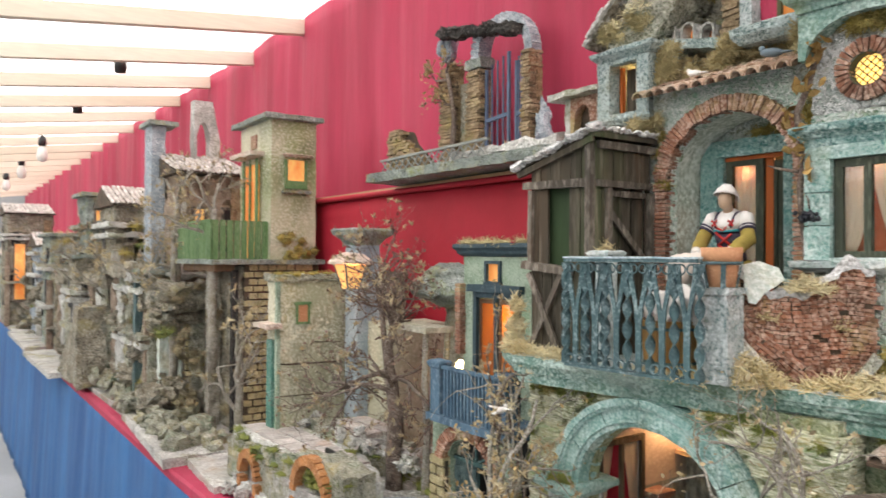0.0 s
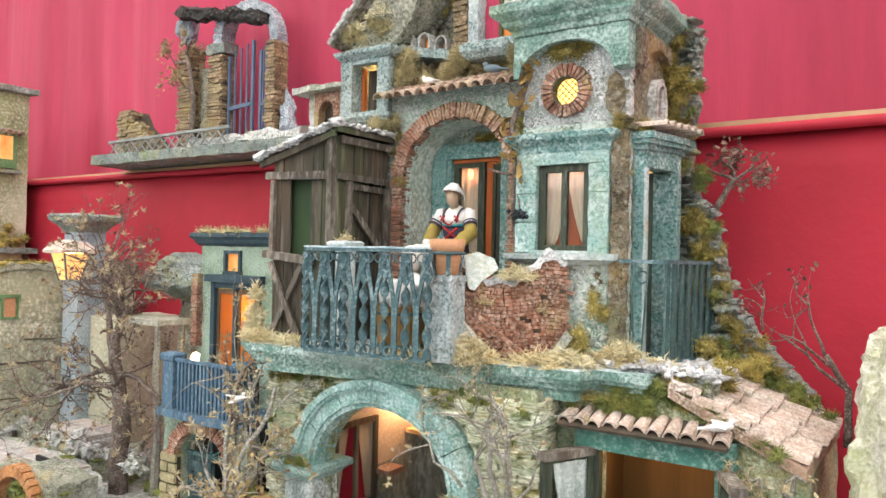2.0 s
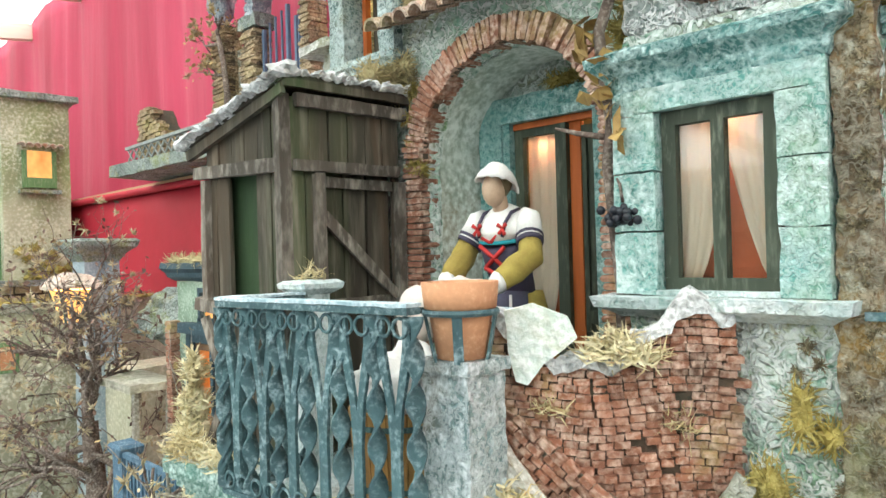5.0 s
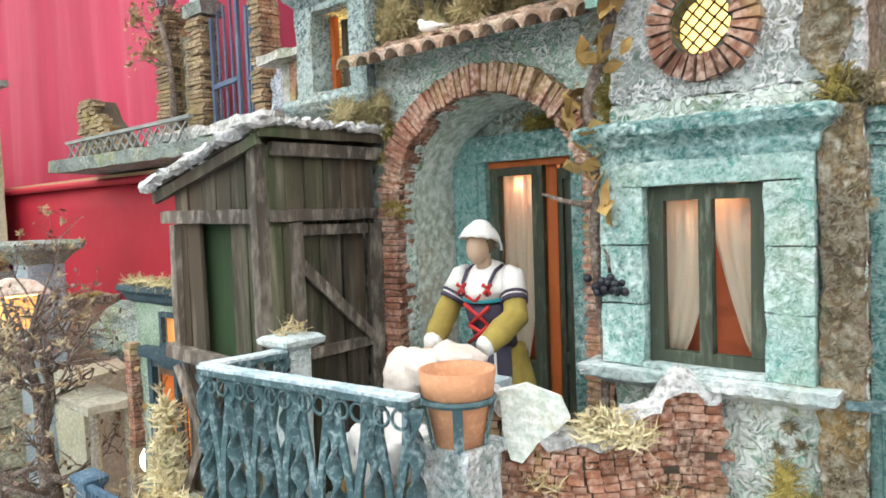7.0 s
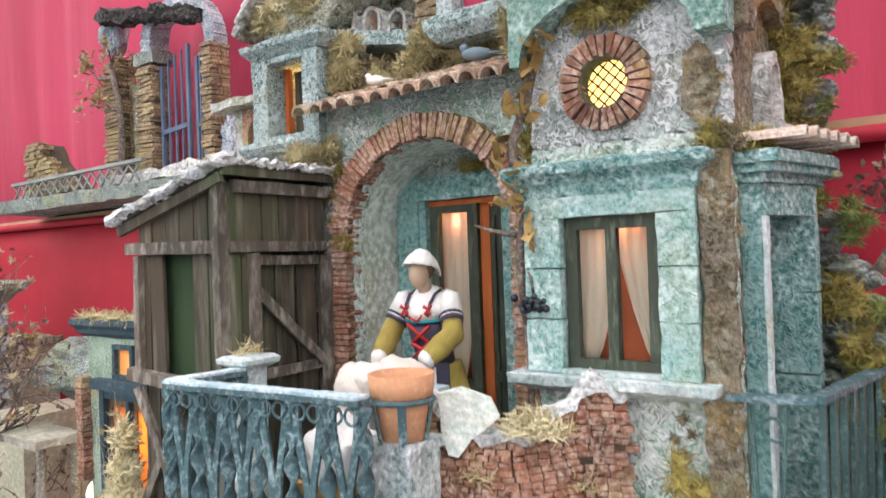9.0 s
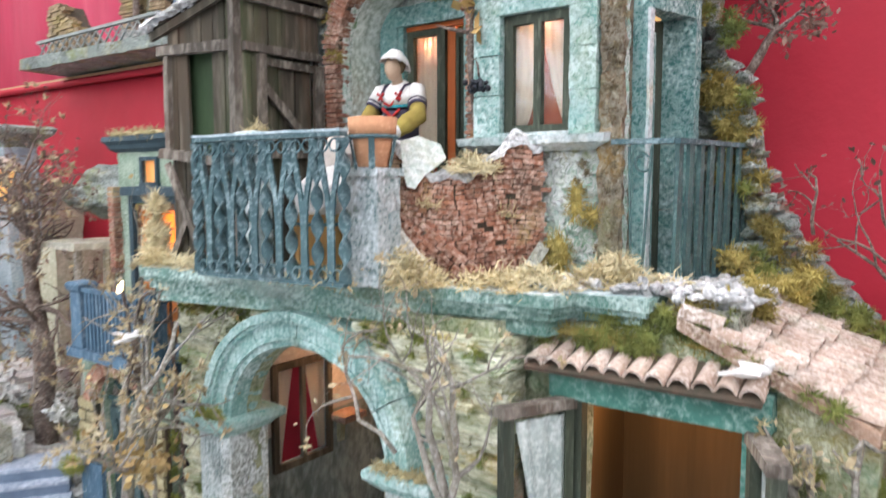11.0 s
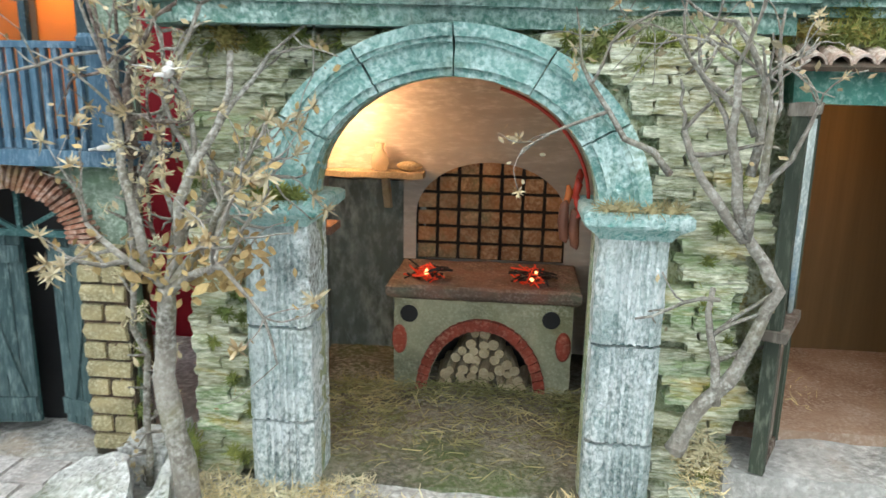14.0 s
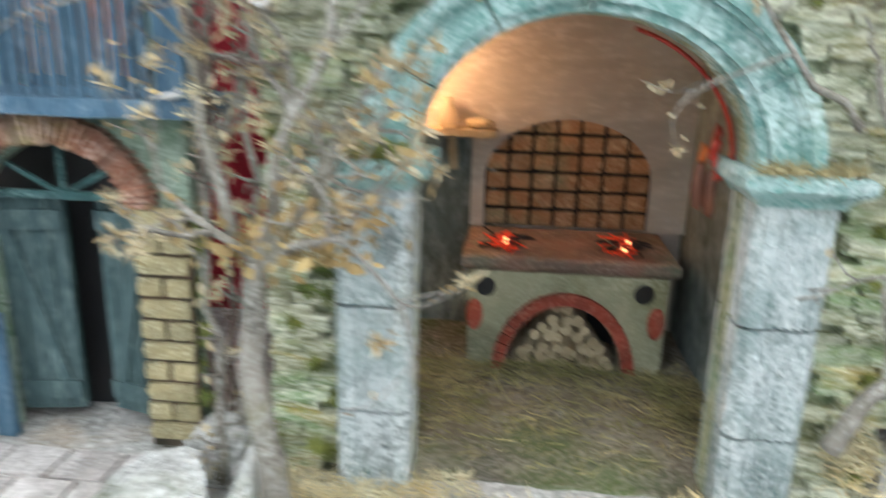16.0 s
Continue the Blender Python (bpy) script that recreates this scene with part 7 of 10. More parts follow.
solid("pale_moss", palebm, MOSS_PALE, "pale dry moss tufts on the upper ledges", "moss", "stuff")
cr = random.Random(11)
edge = [(1.95, -0.072), (1.80, -0.082), (1.72, -0.092), (1.655, -0.050), (1.613, -0.042), (1.569, -0.032), (1.531, -0.018), (1.482, 0.012), (1.444, 0.055), (1.403, 0.085), (1.36, 0.12)]


def edge_at(z):
    for (za, xa), (zb, xb) in zip(edge, edge[1:]):
        if za >= z >= zb:
            return xa + (xb - xa) * (za - z) / (za - zb)
    return edge[-1][1]


cliff = prism(bmesh.new(), [(-0.1105, 1.36), (-0.1105, 1.95)] + [(max(-0.105, x - 0.012), z) for z, x in edge], "y", 1.185, 1.285)
rough(cliff, 0.011, 0.008, 26, 5)
rough(cliff, 0.011, 0.004, 85, 9)
zc = 1.372
while zc < 1.955:
    xe, x = edge_at(zc), -0.100
    while x < xe + 0.006:
        w = cr.uniform(0.010, 0.026)
        rock(cliff, (x + w * 0.4, 1.180 + cr.uniform(-0.014, 0.010) - 0.035 * max(0.0, 1.50 - zc) / 0.1, zc + cr.uniform(-0.003, 0.003)), (w * 0.62, cr.uniform(0.014, 0.024), cr.uniform(0.0045, 0.0085)), 0.55, 1.9, n=2)
        x += w
    zc += cr.uniform(0.009, 0.013)
for v in cliff.verts:
    v.co.x = max(v.co.x, -0.109)
solid("rock_cliff", cliff, CLIFF, "grey-green layered rock face beside the tower", "rock")
rub = bmesh.new()
for i in range(110):
    x = -0.16 + 0.17 * cr.random()
    rock(rub, (x, 0.955 + 0.05 * cr.random() + 0.02 * max(0, x + 0.05), 1.452 + cr.uniform(-0.002, 0.006)), (cr.uniform(0.003, 0.010), cr.uniform(0.003, 0.009), cr.uniform(0.002, 0.006)), 0.6, 1.8)
for i in range(14):
    rock(rub, (-0.045 + 0.06 * cr.random(), 0.985 + 0.12 * cr.random(), 1.448), (0.016, 0.016, 0.009), 0.6, 1.8, n=3)
solid("rubble", rub, SNOW_ROCK, "whitish crumbled stones along the terrace edge", "rubble", "stuff")
solid("pale_boulder", rough(rock(bmesh.new(), (0.235, 1.02, 1.31), (0.080, 0.10, 0.27), 0.30, 1.6, 5, 5), 0.012, 0.009, 45, 2), BOULDER, "tall pale cream cork-like boulder", "boulder")


# ---- trees and climbers ----
def branch(bm, p, d, length, r, depth, rg, tips, kids=3, wob=0.35, shrink=0.68, lift=0.1):
    n = 5
    pts, rad = [Vector(p)], [r]
    d = Vector(d).normalized()
    for i in range(n):
        d = (d + Vector((rg.gauss(0, 1), rg.gauss(0, 1), rg.gauss(lift, 1))) * wob * 0.35).normalized()
        pts.append(pts[-1] + d * length / n)
        rad.append(r * (1 - 0.5 * (i + 1) / n))
    tube(bm, pts, rad, 6 if r > 0.003 else 4)
    if depth == 0:
        tips.append((pts[-1], d))
        tips.append((pts[-3], d))
        return
    for k in range(kids):
        i = rg.randint(2, n)
        nd = (d + Vector((rg.gauss(0, 1), rg.gauss(0, 1), rg.gauss(lift, 1))) * 0.75).normalized()
        branch(bm, pts[i], nd, length * shrink * rg.uniform(0.7, 1.15), rad[i] * 0.72, depth - 1, rg, tips, kids, wob, shrink, lift)


def leaves(bm, tips, rg, size, n, spread):
    for p, d in tips:
        for _ in range(n):
            c = p + Vector((rg.gauss(0, 1), rg.gauss(0, 1), rg.gauss(0, 1))) * spread
            u = Vector((rg.gauss(0, 1), rg.gauss(0, 1), rg.gauss(0, 1))).normalized()
            w = u.cross(Vector((rg.gauss(0, 1), rg.gauss(0, 1), rg.gauss(0, 1)))).normalized()
            h = u.cross(w) * 0.25
            s = size * rg.uniform(0.6, 1.3)
            v = [bm.verts.new(c + q * s) for q in (-u, -u * 0.2 + w * 0.55, u * 0.4 + w * 0.45 + h, u * 1.1 + h, u * 0.3 - w * 0.5 + h, -u * 0.3 - w * 0.45)]
            bm.faces.new(v[:3] + v[5:])
            bm.faces.new((v[2], v[3], v[4], v[5]))


def tree(name, label, trunk, rad, starts, seed, leaf=None, leafn=2, size=0.006, spread=0.008, bark=None, kids=3, wob=0.4, tuft=0.0, tuft_size=0.012, tuft_mat=None):
    rg = random.Random(seed)
    t = thing(name, label, "tree")
    bm, tips = bmesh.new(), []
    pts = []
    for a, b in zip(trunk, trunk[1:]):
        for k in range(4):
            pts.append(Vector(a).lerp(Vector(b), k / 4) + Vector((rg.gauss(0, 1), rg.gauss(0, 1), 0)) * rad * 0.12)
    pts.append(Vector(trunk[-1]))
    rr = [rad * (1.25 - 0.6 * i / len(pts)) * rg.uniform(0.92, 1.1) for i in range(len(pts))]
    tube(bm, pts, rr, 9)
    for p, d, L, r, dep in starts:
        branch(bm, p, d, L, r, dep, rg, tips, kids, wob)
    part("trunk", bm, bark or BARK, t, smooth=True)
    if leaf:
        bm = bmesh.new()
        leaves(bm, tips, rg, size, leafn, spread)
        part("crown", bm, leaf, t, "dry ochre leaves")
    if tuft:
        bm = bmesh.new()
        for p, d in tips:
            if rg.random() < tuft:
                for _ in range(16):
                    w = (d * 0.6 + Vector((rg.gauss(0, 1), rg.gauss(0, 1), rg.gauss(0.3, 1))) * 0.8).normalized() * rg.uniform(0.5, 1.2) * tuft_size
                    s = w.cross(Vector((rg.gauss(0, 1), rg.gauss(0, 1), rg.gauss(0, 1)))).normalized() * tuft_size * 0.09
                    bm.faces.new([bm.verts.new(v) for v in (p - s, p + s, p + w * 0.6 + s, p + w, p + w * 0.6 - s)])
        part("lichen", bm, tuft_mat or LEAF_PALE, t, "pale dry lichen tufts")
    return t


tree("bare_tree", "small grey tree with ochre leaves at the kitchen arch", [(-0.640, 0.800, 0.982), (-0.636, 0.800, 1.03), (-0.652, 0.802, 1.13), (-0.644, 0.802, 1.205)], 0.0100, [((-0.644, 0.802, 1.20), (0.35, 0.1, 1), 0.10, 0.006, 2), ((-0.644, 0.802, 1.20), (-0.3, 0.0, 1), 0.09, 0.005, 2), ((-0.644, 0.802, 1.20), (1, -0.1, 0.55), 0.11, 0.0045, 2), ((-0.645, 0.802, 1.205), (-0.8, -0.2, 0.5), 0.08, 0.004, 2), ((-0.63, 0.80, 1.24), (0.2, 0.05, 1), 0.16, 0.005, 2), ((-0.66, 0.805, 1.22), (-0.25, 0.1, 1), 0.2, 0.005, 2)], 21, LEAF_DULL, 1, 0.0042, 0.003, kids=4, wob=0.6, tuft=0.25)
nest, nr = bmesh.new(), random.Random(21)
for c, r, n in (((-0.615, 0.798, 1.222), (0.040, 0.022, 0.022), 70), ((-0.582, 0.796, 1.236), (0.034, 0.018, 0.024), 44), ((-0.650, 0.798, 1.212), (0.022, 0.018, 0.018), 30)):
    leaves(nest, [(Vector((c[0] + nr.gauss(0, 0.6) * r[0], c[1] + nr.gauss(0, 0.6) * r[1], c[2] + nr.gauss(0, 0.6) * r[2])), Vector((0, 0, 1))) for _ in range(n)], nr, 0.0064, 1, 0.001)
solid("dry_leaf_clump", nest, LEAF_DULL, "dry ochre leaf clump caught in the tree fork", "dry leaves", "stuff")
solid("root_stone", rough(rock(bmesh.new(), (-0.632, 0.798, 0.995), (0.020, 0.018, 0.022), 0.3), 0.01, 0.002, 60, 3), BARK, "stump-like grey stone at the tree's foot", "stone")
tree("climbing_vine_tree", "bare grey branching tree leaning before the stone pillar", [(-0.232, 0.866, 1.062), (-0.222, 0.862, 1.095), (-0.190, 0.858, 1.142), (-0.168, 0.855, 1.21), (-0.198, 0.852, 1.255)], 0.0064, [((-0.198, 0.852, 1.25), (-0.7, -0.1, 0.7), 0.10, 0.0048, 1), ((-0.198, 0.852, 1.255), (-0.1, -0.1, 1), 0.13, 0.005, 2), ((-0.197, 0.852, 1.25), (0.35, -0.05, 1), 0.11, 0.0045, 2), ((-0.205, 0.858, 1.11), (0.1, 0.0, 1), 0.10, 0.0045, 1), ((-0.26, 0.846, 1.30), (-0.75, 0.0, 0.75), 0.12, 0.003, 2), ((-0.20, 0.852, 1.30), (0.2, 0.0, 1), 0.12, 0.004, 2), ((-0.21, 0.858, 1.20), (-0.9, 0, 0.35), 0.07, 0.002, 1), ((-0.2, 0.85, 1.33), (-0.5, 0.0, 0.9), 0.1, 0.003, 2)], 33, LEAF_PALE, 1, 0.004, 0.006, kids=3, wob=0.6, tuft=0.12, tuft_size=0.008)
tree("thorny_tree", "tangled bare brown miniature tree beside the lantern", [(-1.165, 0.95, 1.075), (-1.170, 0.95, 1.26), (-1.20, 0.95, 1.38)], 0.017, [((-1.20, 0.95, 1.36), (-0.6, 0, 1), 0.19, 0.008, 3), ((-1.20, 0.95, 1.37), (0.5, -0.1, 1), 0.16, 0.007, 3), ((-1.19, 0.95, 1.34), (-1, -0.2, 0.5), 0.19, 0.007, 3), ((-1.20, 0.95, 1.37), (0, 0.2, 1), 0.20, 0.007, 3), ((-1.18, 0.95, 1.33), (1, 0, 0.4), 0.14, 0.006, 3), ((-1.18, 0.94, 1.30), (-0.8, -0.5, 0.25), 0.17, 0.006, 3), ((-1.18, 0.94, 1.31), (0.4, -0.8, 0.6), 0.14, 0.006, 3), ((-1.19, 0.95, 1.35), (-0.3, -0.4, 1), 0.18, 0.006, 3)], 5, LEAF_BROWN, 1, 0.0046, 0.003, TWIG, 4, 0.85, 0.16, 0.012, LEAF_PALE)
tree("dry_shrub", "dry twiggy shrub hanging at the terrace corner", [(-0.690, 0.845, 1.30), (-0.688, 0.845, 1.36)], 0.004, [((-0.69, 0.845, 1.34), (-0.3, -0.2, 1), 0.09, 0.003, 2), ((-0.69, 0.845, 1.35), (0.4, -0.1, 1), 0.09, 0.003, 2), ((-0.69, 0.845, 1.33), (0.6, -0.2, 0.2), 0.07, 0.003, 2)], 9, LEAF_PALE, 1, 0.004, 0.003, TWIG, 3, 0.6, 0.4, 0.010)
tree("cliff_shrub", "gnarled bare shrub growing from the rock face", [(-0.050, 1.185, 1.655), (-0.028, 1.185, 1.69), (-0.016, 1.185, 1.715)], 0.0048, [((-0.022, 1.185, 1.70), (0.7, 0, 0.8), 0.045, 0.003, 3), ((-0.016, 1.185, 1.71), (-0.8, 0, 0.7), 0.050, 0.0028, 3), ((-0.016, 1.185, 1.715), (0.2, -0.1, 1), 0.040, 0.0026, 3)], 12, LEAF_BROWN, 2, 0.0042, 0.005, TWIG, 3, 0.9)
tree("roof_shrub", "bare reddish shrub behind the side roof", [(0.14, 1.12, 1.36), (0.14, 1.12, 1.43), (0.115, 1.11, 1.475)], 0.0042, [((0.14, 1.12, 1.43), (-1, 0, 0.35), 0.11, 0.0026, 2), ((0.115, 1.11, 1.47), (0.05, 0, 1), 0.09, 0.0022, 2), ((0.04, 1.11, 1.50), (-0.1, 0, 1), 0.07, 0.002, 2), ((0.12, 1.11, 1.46), (-0.5, 0, 0.8), 0.07, 0.002, 2)], 17, LEAF_BROWN, 2, 0.004, 0.005, TWIG, 2, 0.7)
vine = thing("grape_vine", "old vine with ochre leaves and dark grapes", "vine")
bm = bmesh.new()
vp = [(-0.258, 1.0, 1.860), (-0.268, 0.998, 1.82), (-0.285, 1.0, 1.785), (-0.281, 1.0, 1.75), (-0.278, 1.002, 1.72), (-0.284, 1.005, 1.69), (-0.279, 1.01, 1.60), (-0.284, 1.012, 1.50), (-0.280, 1.012, 1.450)]
tube(bm, vp, [0.0035, 0.004, 0.0045, 0.0045, 0.004, 0.004, 0.0035, 0.003, 0.003], 7)
tube(bm, [(-0.283, 1.0, 1.71), (-0.30, 0.992, 1.714), (-0.318, 0.99, 1.72)], [0.0025, 0.002, 0.001], 5)
tube(bm, [(-0.278, 1.002, 1.69), (-0.270, 0.998, 1.675), (-0.268, 0.998, 1.662)], 0.0012, 5)
part("stem", bm, TWIG, vine, smooth=True)
bm = bmesh.new()
vr = random.Random(2)
leaves(bm, [(Vector(p) + Vector((vr.uniform(-0.014, 0.012), -0.006, vr.uniform(-0.012, 0.012))), Vector((0, 0, 1))) for p in vp[:5] for _ in range(5)], vr, 0.0105, 2, 0.005)
part("foliage", bm, LEAF_OCHRE, vine, "withered ochre leaves")
GRAPE_MESH = shared("grape", rock(bmesh.new(), (0, 0, 0), (0.0034, 0.0034, 0.0034), 0.03, n=2), GRAPE, True)
for i in range(26):
    piece("grape", GRAPE_MESH, vine, at(-0.269 + vr.gauss(0, 0.006), 0.998 + vr.gauss(0, 0.004), 1.652 + vr.gauss(0, 0.0035)))


def bird(label, p, length, ang, mtl, wings=False):
    bm = rock(bmesh.new(), (0, 0, 0), (length * 0.5, length * 0.2, length * 0.19), 0.05, n=2)
    rock(bm, (length * 0.42, 0, length * 0.16), (length * 0.14, length * 0.12, length * 0.13), 0.03, n=2)
    prism(bm, [(-length * 0.4, -length * 0.1), (-length * 0.85, -length * 0.14), (-length * 0.85, length * 0.14), (-length * 0.4, length * 0.1)], "z", -0.0008, 0.0012)
    if wings:
        for s in (-1, 1):
            v = [bm.verts.new(q) for q in ((length * 0.25, s * length * 0.1, 0.002), (-length * 0.25, s * length * 0.1, 0.002), (-length * 0.3, s * length * 0.9, 0.006), (length * 0.05, s * length * 1.05, 0.004))]
            bm.faces.new(v)
    ob = solid("bird_figurine", bm, mtl, label, "figurine", smooth=True)
    ob.matrix_basis = pose(*p, 0, -8, ang)
    return ob


bird("plain white dove figurine perched on the canopy tiles", (-0.452, 1.022, 1.8735), 0.026, 175, LINEN)
bird("plain blue-grey pigeon figurine perched on the canopy tiles", (-0.345, 1.045, 1.884), 0.034, 185, PIGEON)
bird("plain white dove figurine with spread wings on a twig", (-0.634, 0.806, 1.369), 0.024, 100, LINEN, True)
bird("plain white dove figurine resting on the blue balcony edge", (-0.735, 0.884, 1.304), 0.015, 30, LINEN)
bird("plain white dove figurine on the eaves tiles", (0.030, 0.932, 1.4035), 0.030, 20, LINEN, True)


# ---- small house with the blue balcony ----
small = thing("small_house", "small green plaster miniature house with blue balcony and cellar", "miniature house")
bm = bmesh.new()
for x0, x1, z0, z1 in ((-0.985, -0.936, 1.30, 1.60), (-0.817, -0.768, 1.30, 1.60), (-0.936, -0.817, 1.522, 1.552), (-0.936, -0.906, 1.552, 1.60), (-0.870, -0.817, 1.552, 1.60), (-0.906, -0.870, 1.588, 1.60)):
    box(bm, x0, x1, 1.0, 1.012, z0, z1)
bmesh.ops.remove_doubles(bm, verts=bm.verts[:], dist=0.0001)
part("wall", rough(bm, 0.02, 0.0015, 50, 3), SAGE, small, "pale sage green plaster")
part("side_wall", rough(bx(-0.985, -0.973, 1.0125, 1.075, 1.30, 1.60), 0.02, 0.0015, 50, 5), SAGE, small)
part("back_wall", bx(-0.985, -0.815, 1.075, 1.085, 1.0, 1.60), BROWN_ROOM, small)
part("side_wall", prism(bmesh.new(), [(-0.768, 1.0125), (-0.815, 1.0745), (-0.825, 1.0745), (-0.778, 1.0125)], "z", 1.30, 1.60), SAGE, small)
part("room_floor", bx(-0.972, -0.826, 1.013, 1.074, 1.37, 1.38), BROWN_ROOM, small)
part("cornice", rough(ring_stack(bmesh.new(), -0.987, -0.775, 0.998, 1.06, [(0.0, 1.6005), (0.008, 1.606), (0.010, 1.612), (0.016, 1.618), (0.014, 1.626)]), 0.02, 0.001, 50, 3), NAVY, small, "dark blue cornice")
dw = part("balcony_door", bx(-0.945, -0.934, 0.992, 1.0, 1.30, 1.53), NAVY, small, "dark blue door frame with amber lit panes")
for x0, x1, z0, z1 in ((-0.819, -0.808, 1.30, 1.53), (-0.934, -0.819, 1.519, 1.53), (-0.880, -0.873, 1.30, 1.519)):
    part("frame_bar", bx(x0, x1, 0.993, 1.0, z0, z1), NAVY, dw)
part("cornice", rough(bx(-0.958, -0.798, 0.986, 0.9995, 1.5305, 1.545), 0.02, 0.001, 60, 3), NAVY, dw)
for x0, x1 in ((-0.934, -0.880), (-0.873, -0.819)):
    leaf = part("door_leaf", bx(x0, x0 + 0.006, 1.001, 1.006, 1.31, 1.516), BROWN_WOOD, dw)
    part("frame_bar", bx(x1 - 0.006, x1, 1.001, 1.006, 1.31, 1.516), BROWN_WOOD, leaf)
    part("frame_bar", bx(x0 + 0.006, x1 - 0.006, 1.001, 1.006, 1.508, 1.516), BROWN_WOOD, leaf)
    part("pane", bx(x0 + 0.006, x1 - 0.006, 1.003, 1.0045, 1.31, 1.508), PANE_LIT, leaf, "amber paper-backed pane")
ow = part("upper_window", bx(-0.912, -0.906, 0.994, 1.0, 1.548, 1.592), NAVY, small)
for x0, x1, z0, z1 in ((-0.870, -0.864, 1.548, 1.592), (-0.906, -0.870, 1.586, 1.592), (-0.914, -0.862, 1.545, 1.552)):
    part("frame_bar", bx(x0, x1, 0.994, 1.0, z0, z1), NAVY, ow)
part("pane", bx(-0.906, -0.870, 1.002, 1.004, 1.552, 1.588), AMBER_DIM, ow, "amber lit pane")
for k in range(17):
    piece("brick", BRICKS[k % 4], small, at(-0.988 + rnd.uniform(-0.001, 0.001), 0.996, 1.405 + 0.0085 * k, 0.018, 0.02, 0.0075))
part("balcony_floor", rough(bx(-0.958, -0.722, 0.888, 0.999, 1.286, 1.300), 0.02, 0.001, 60, 3), BLUE_WOOD, small)
bal = part("balcony_rail", bx(-0.915, -0.757, 0.893, 0.900, 1.388, 1.394), BLUE_WOOD, small)
for x0, x1 in ((-0.957, -0.915), (-0.757, -0.722)):
    part("newel", rough(ring_stack(bmesh.new(), x0 + 0.006, x1 - 0.006, 0.894, 0.916, [(0.0, 1.3005), (0.0, 1.385), (0.004, 1.390), (0.005, 1.397), (0.002, 1.401)]), 0.02, 0.0008, 60, 3), BLUE_WOOD, bal)
for i in range(15):
    x = -0.908 + 0.0104 * i
    part("baluster", bx(x, x + 0.0052, 0.894, 0.899, 1.3005, 1.388, 0.0004), BLUE_WOOD, bal)
# cellar below
CXC, CZC = -0.866, 1.203
bm = bmesh.new()
prism(bm, [(-0.986, 0.985), (-0.936, 0.985), (-0.936, CZC)] + arc(CXC, CZC, 0.070, 0.056, 180, 0, 14)[1:-1] + [(-0.796, CZC), (-0.796, 0.985), (-0.744, 0.985), (-0.744, 1.2855), (-0.986, 1.2855)], "y", 0.925, 0.945)
cel = part("cellar_front", rough(bm, 0.02, 0.0018, 50, 2), SAGE, small)
# black sheet paints the shade behind the cellar doors
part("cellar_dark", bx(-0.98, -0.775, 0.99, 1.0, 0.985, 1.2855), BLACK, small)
part("blue_dado", rough(bx(-0.988, -0.926, 0.917, 0.9245, 0.985, 1.105), 0.015, 0.001, 60, 3), BLUE_WOOD, cel, "blue painted dado")
for side_x in (-0.956, -0.768):
    part("brick_backing", bx(side_x - 0.0235, side_x + 0.0235, 0.9165, 0.9245, 1.113 if side_x < -0.8 else 0.988, 1.205), MORTAR, cel)
    for k in range(5 if side_x < -0.8 else 11):
        z = (1.125 if side_x < -0.8 else 1.005) + 0.0195 * k
        if k % 2:
            for dx in (-0.0125, 0.0125):
                piece("brick", PALE_BRICKS[k % 4], cel, at(side_x + dx, 0.921, z, 0.0212, 0.018, 0.0160))
        else:
            piece("brick", PALE_BRICKS[k % 4], cel, at(side_x, 0.921, z, 0.0455, 0.018, 0.0160))
for i in range(40):
    a = math.pi * (i + 0.5) / 40
    piece("brick", BRICKS[i % 4], cel, Matrix.Translation((CXC + 0.082 * math.cos(a), 0.922, CZC + 0.006 + 0.064 * math.sin(a))) @ Euler((0, -math.atan2(0.064 * math.sin(a), 0.082 * math.cos(a)), 0)).to_matrix().to_4x4() @ Matrix.Diagonal((0.026 + rnd.uniform(-0.003, 0.003), 0.022 + rnd.uniform(-0.003, 0.004), 0.0040, 1)))
part("fan_bar", beam(bmesh.new(), (-0.932, 0.940, 1.212), (-0.800, 0.940, 1.212), 0.006, 0.007), TEAL_DARK, cel)
for a in (40, 90, 140):
    part("fan_bar", beam(bmesh.new(), (CXC, 0.941, 1.212), (CXC + 0.066 * math.cos(radians(a)), 0.941, 1.212 + 0.042 * math.sin(radians(a))), 0.004, 0.004), TEAL_DARK, cel)


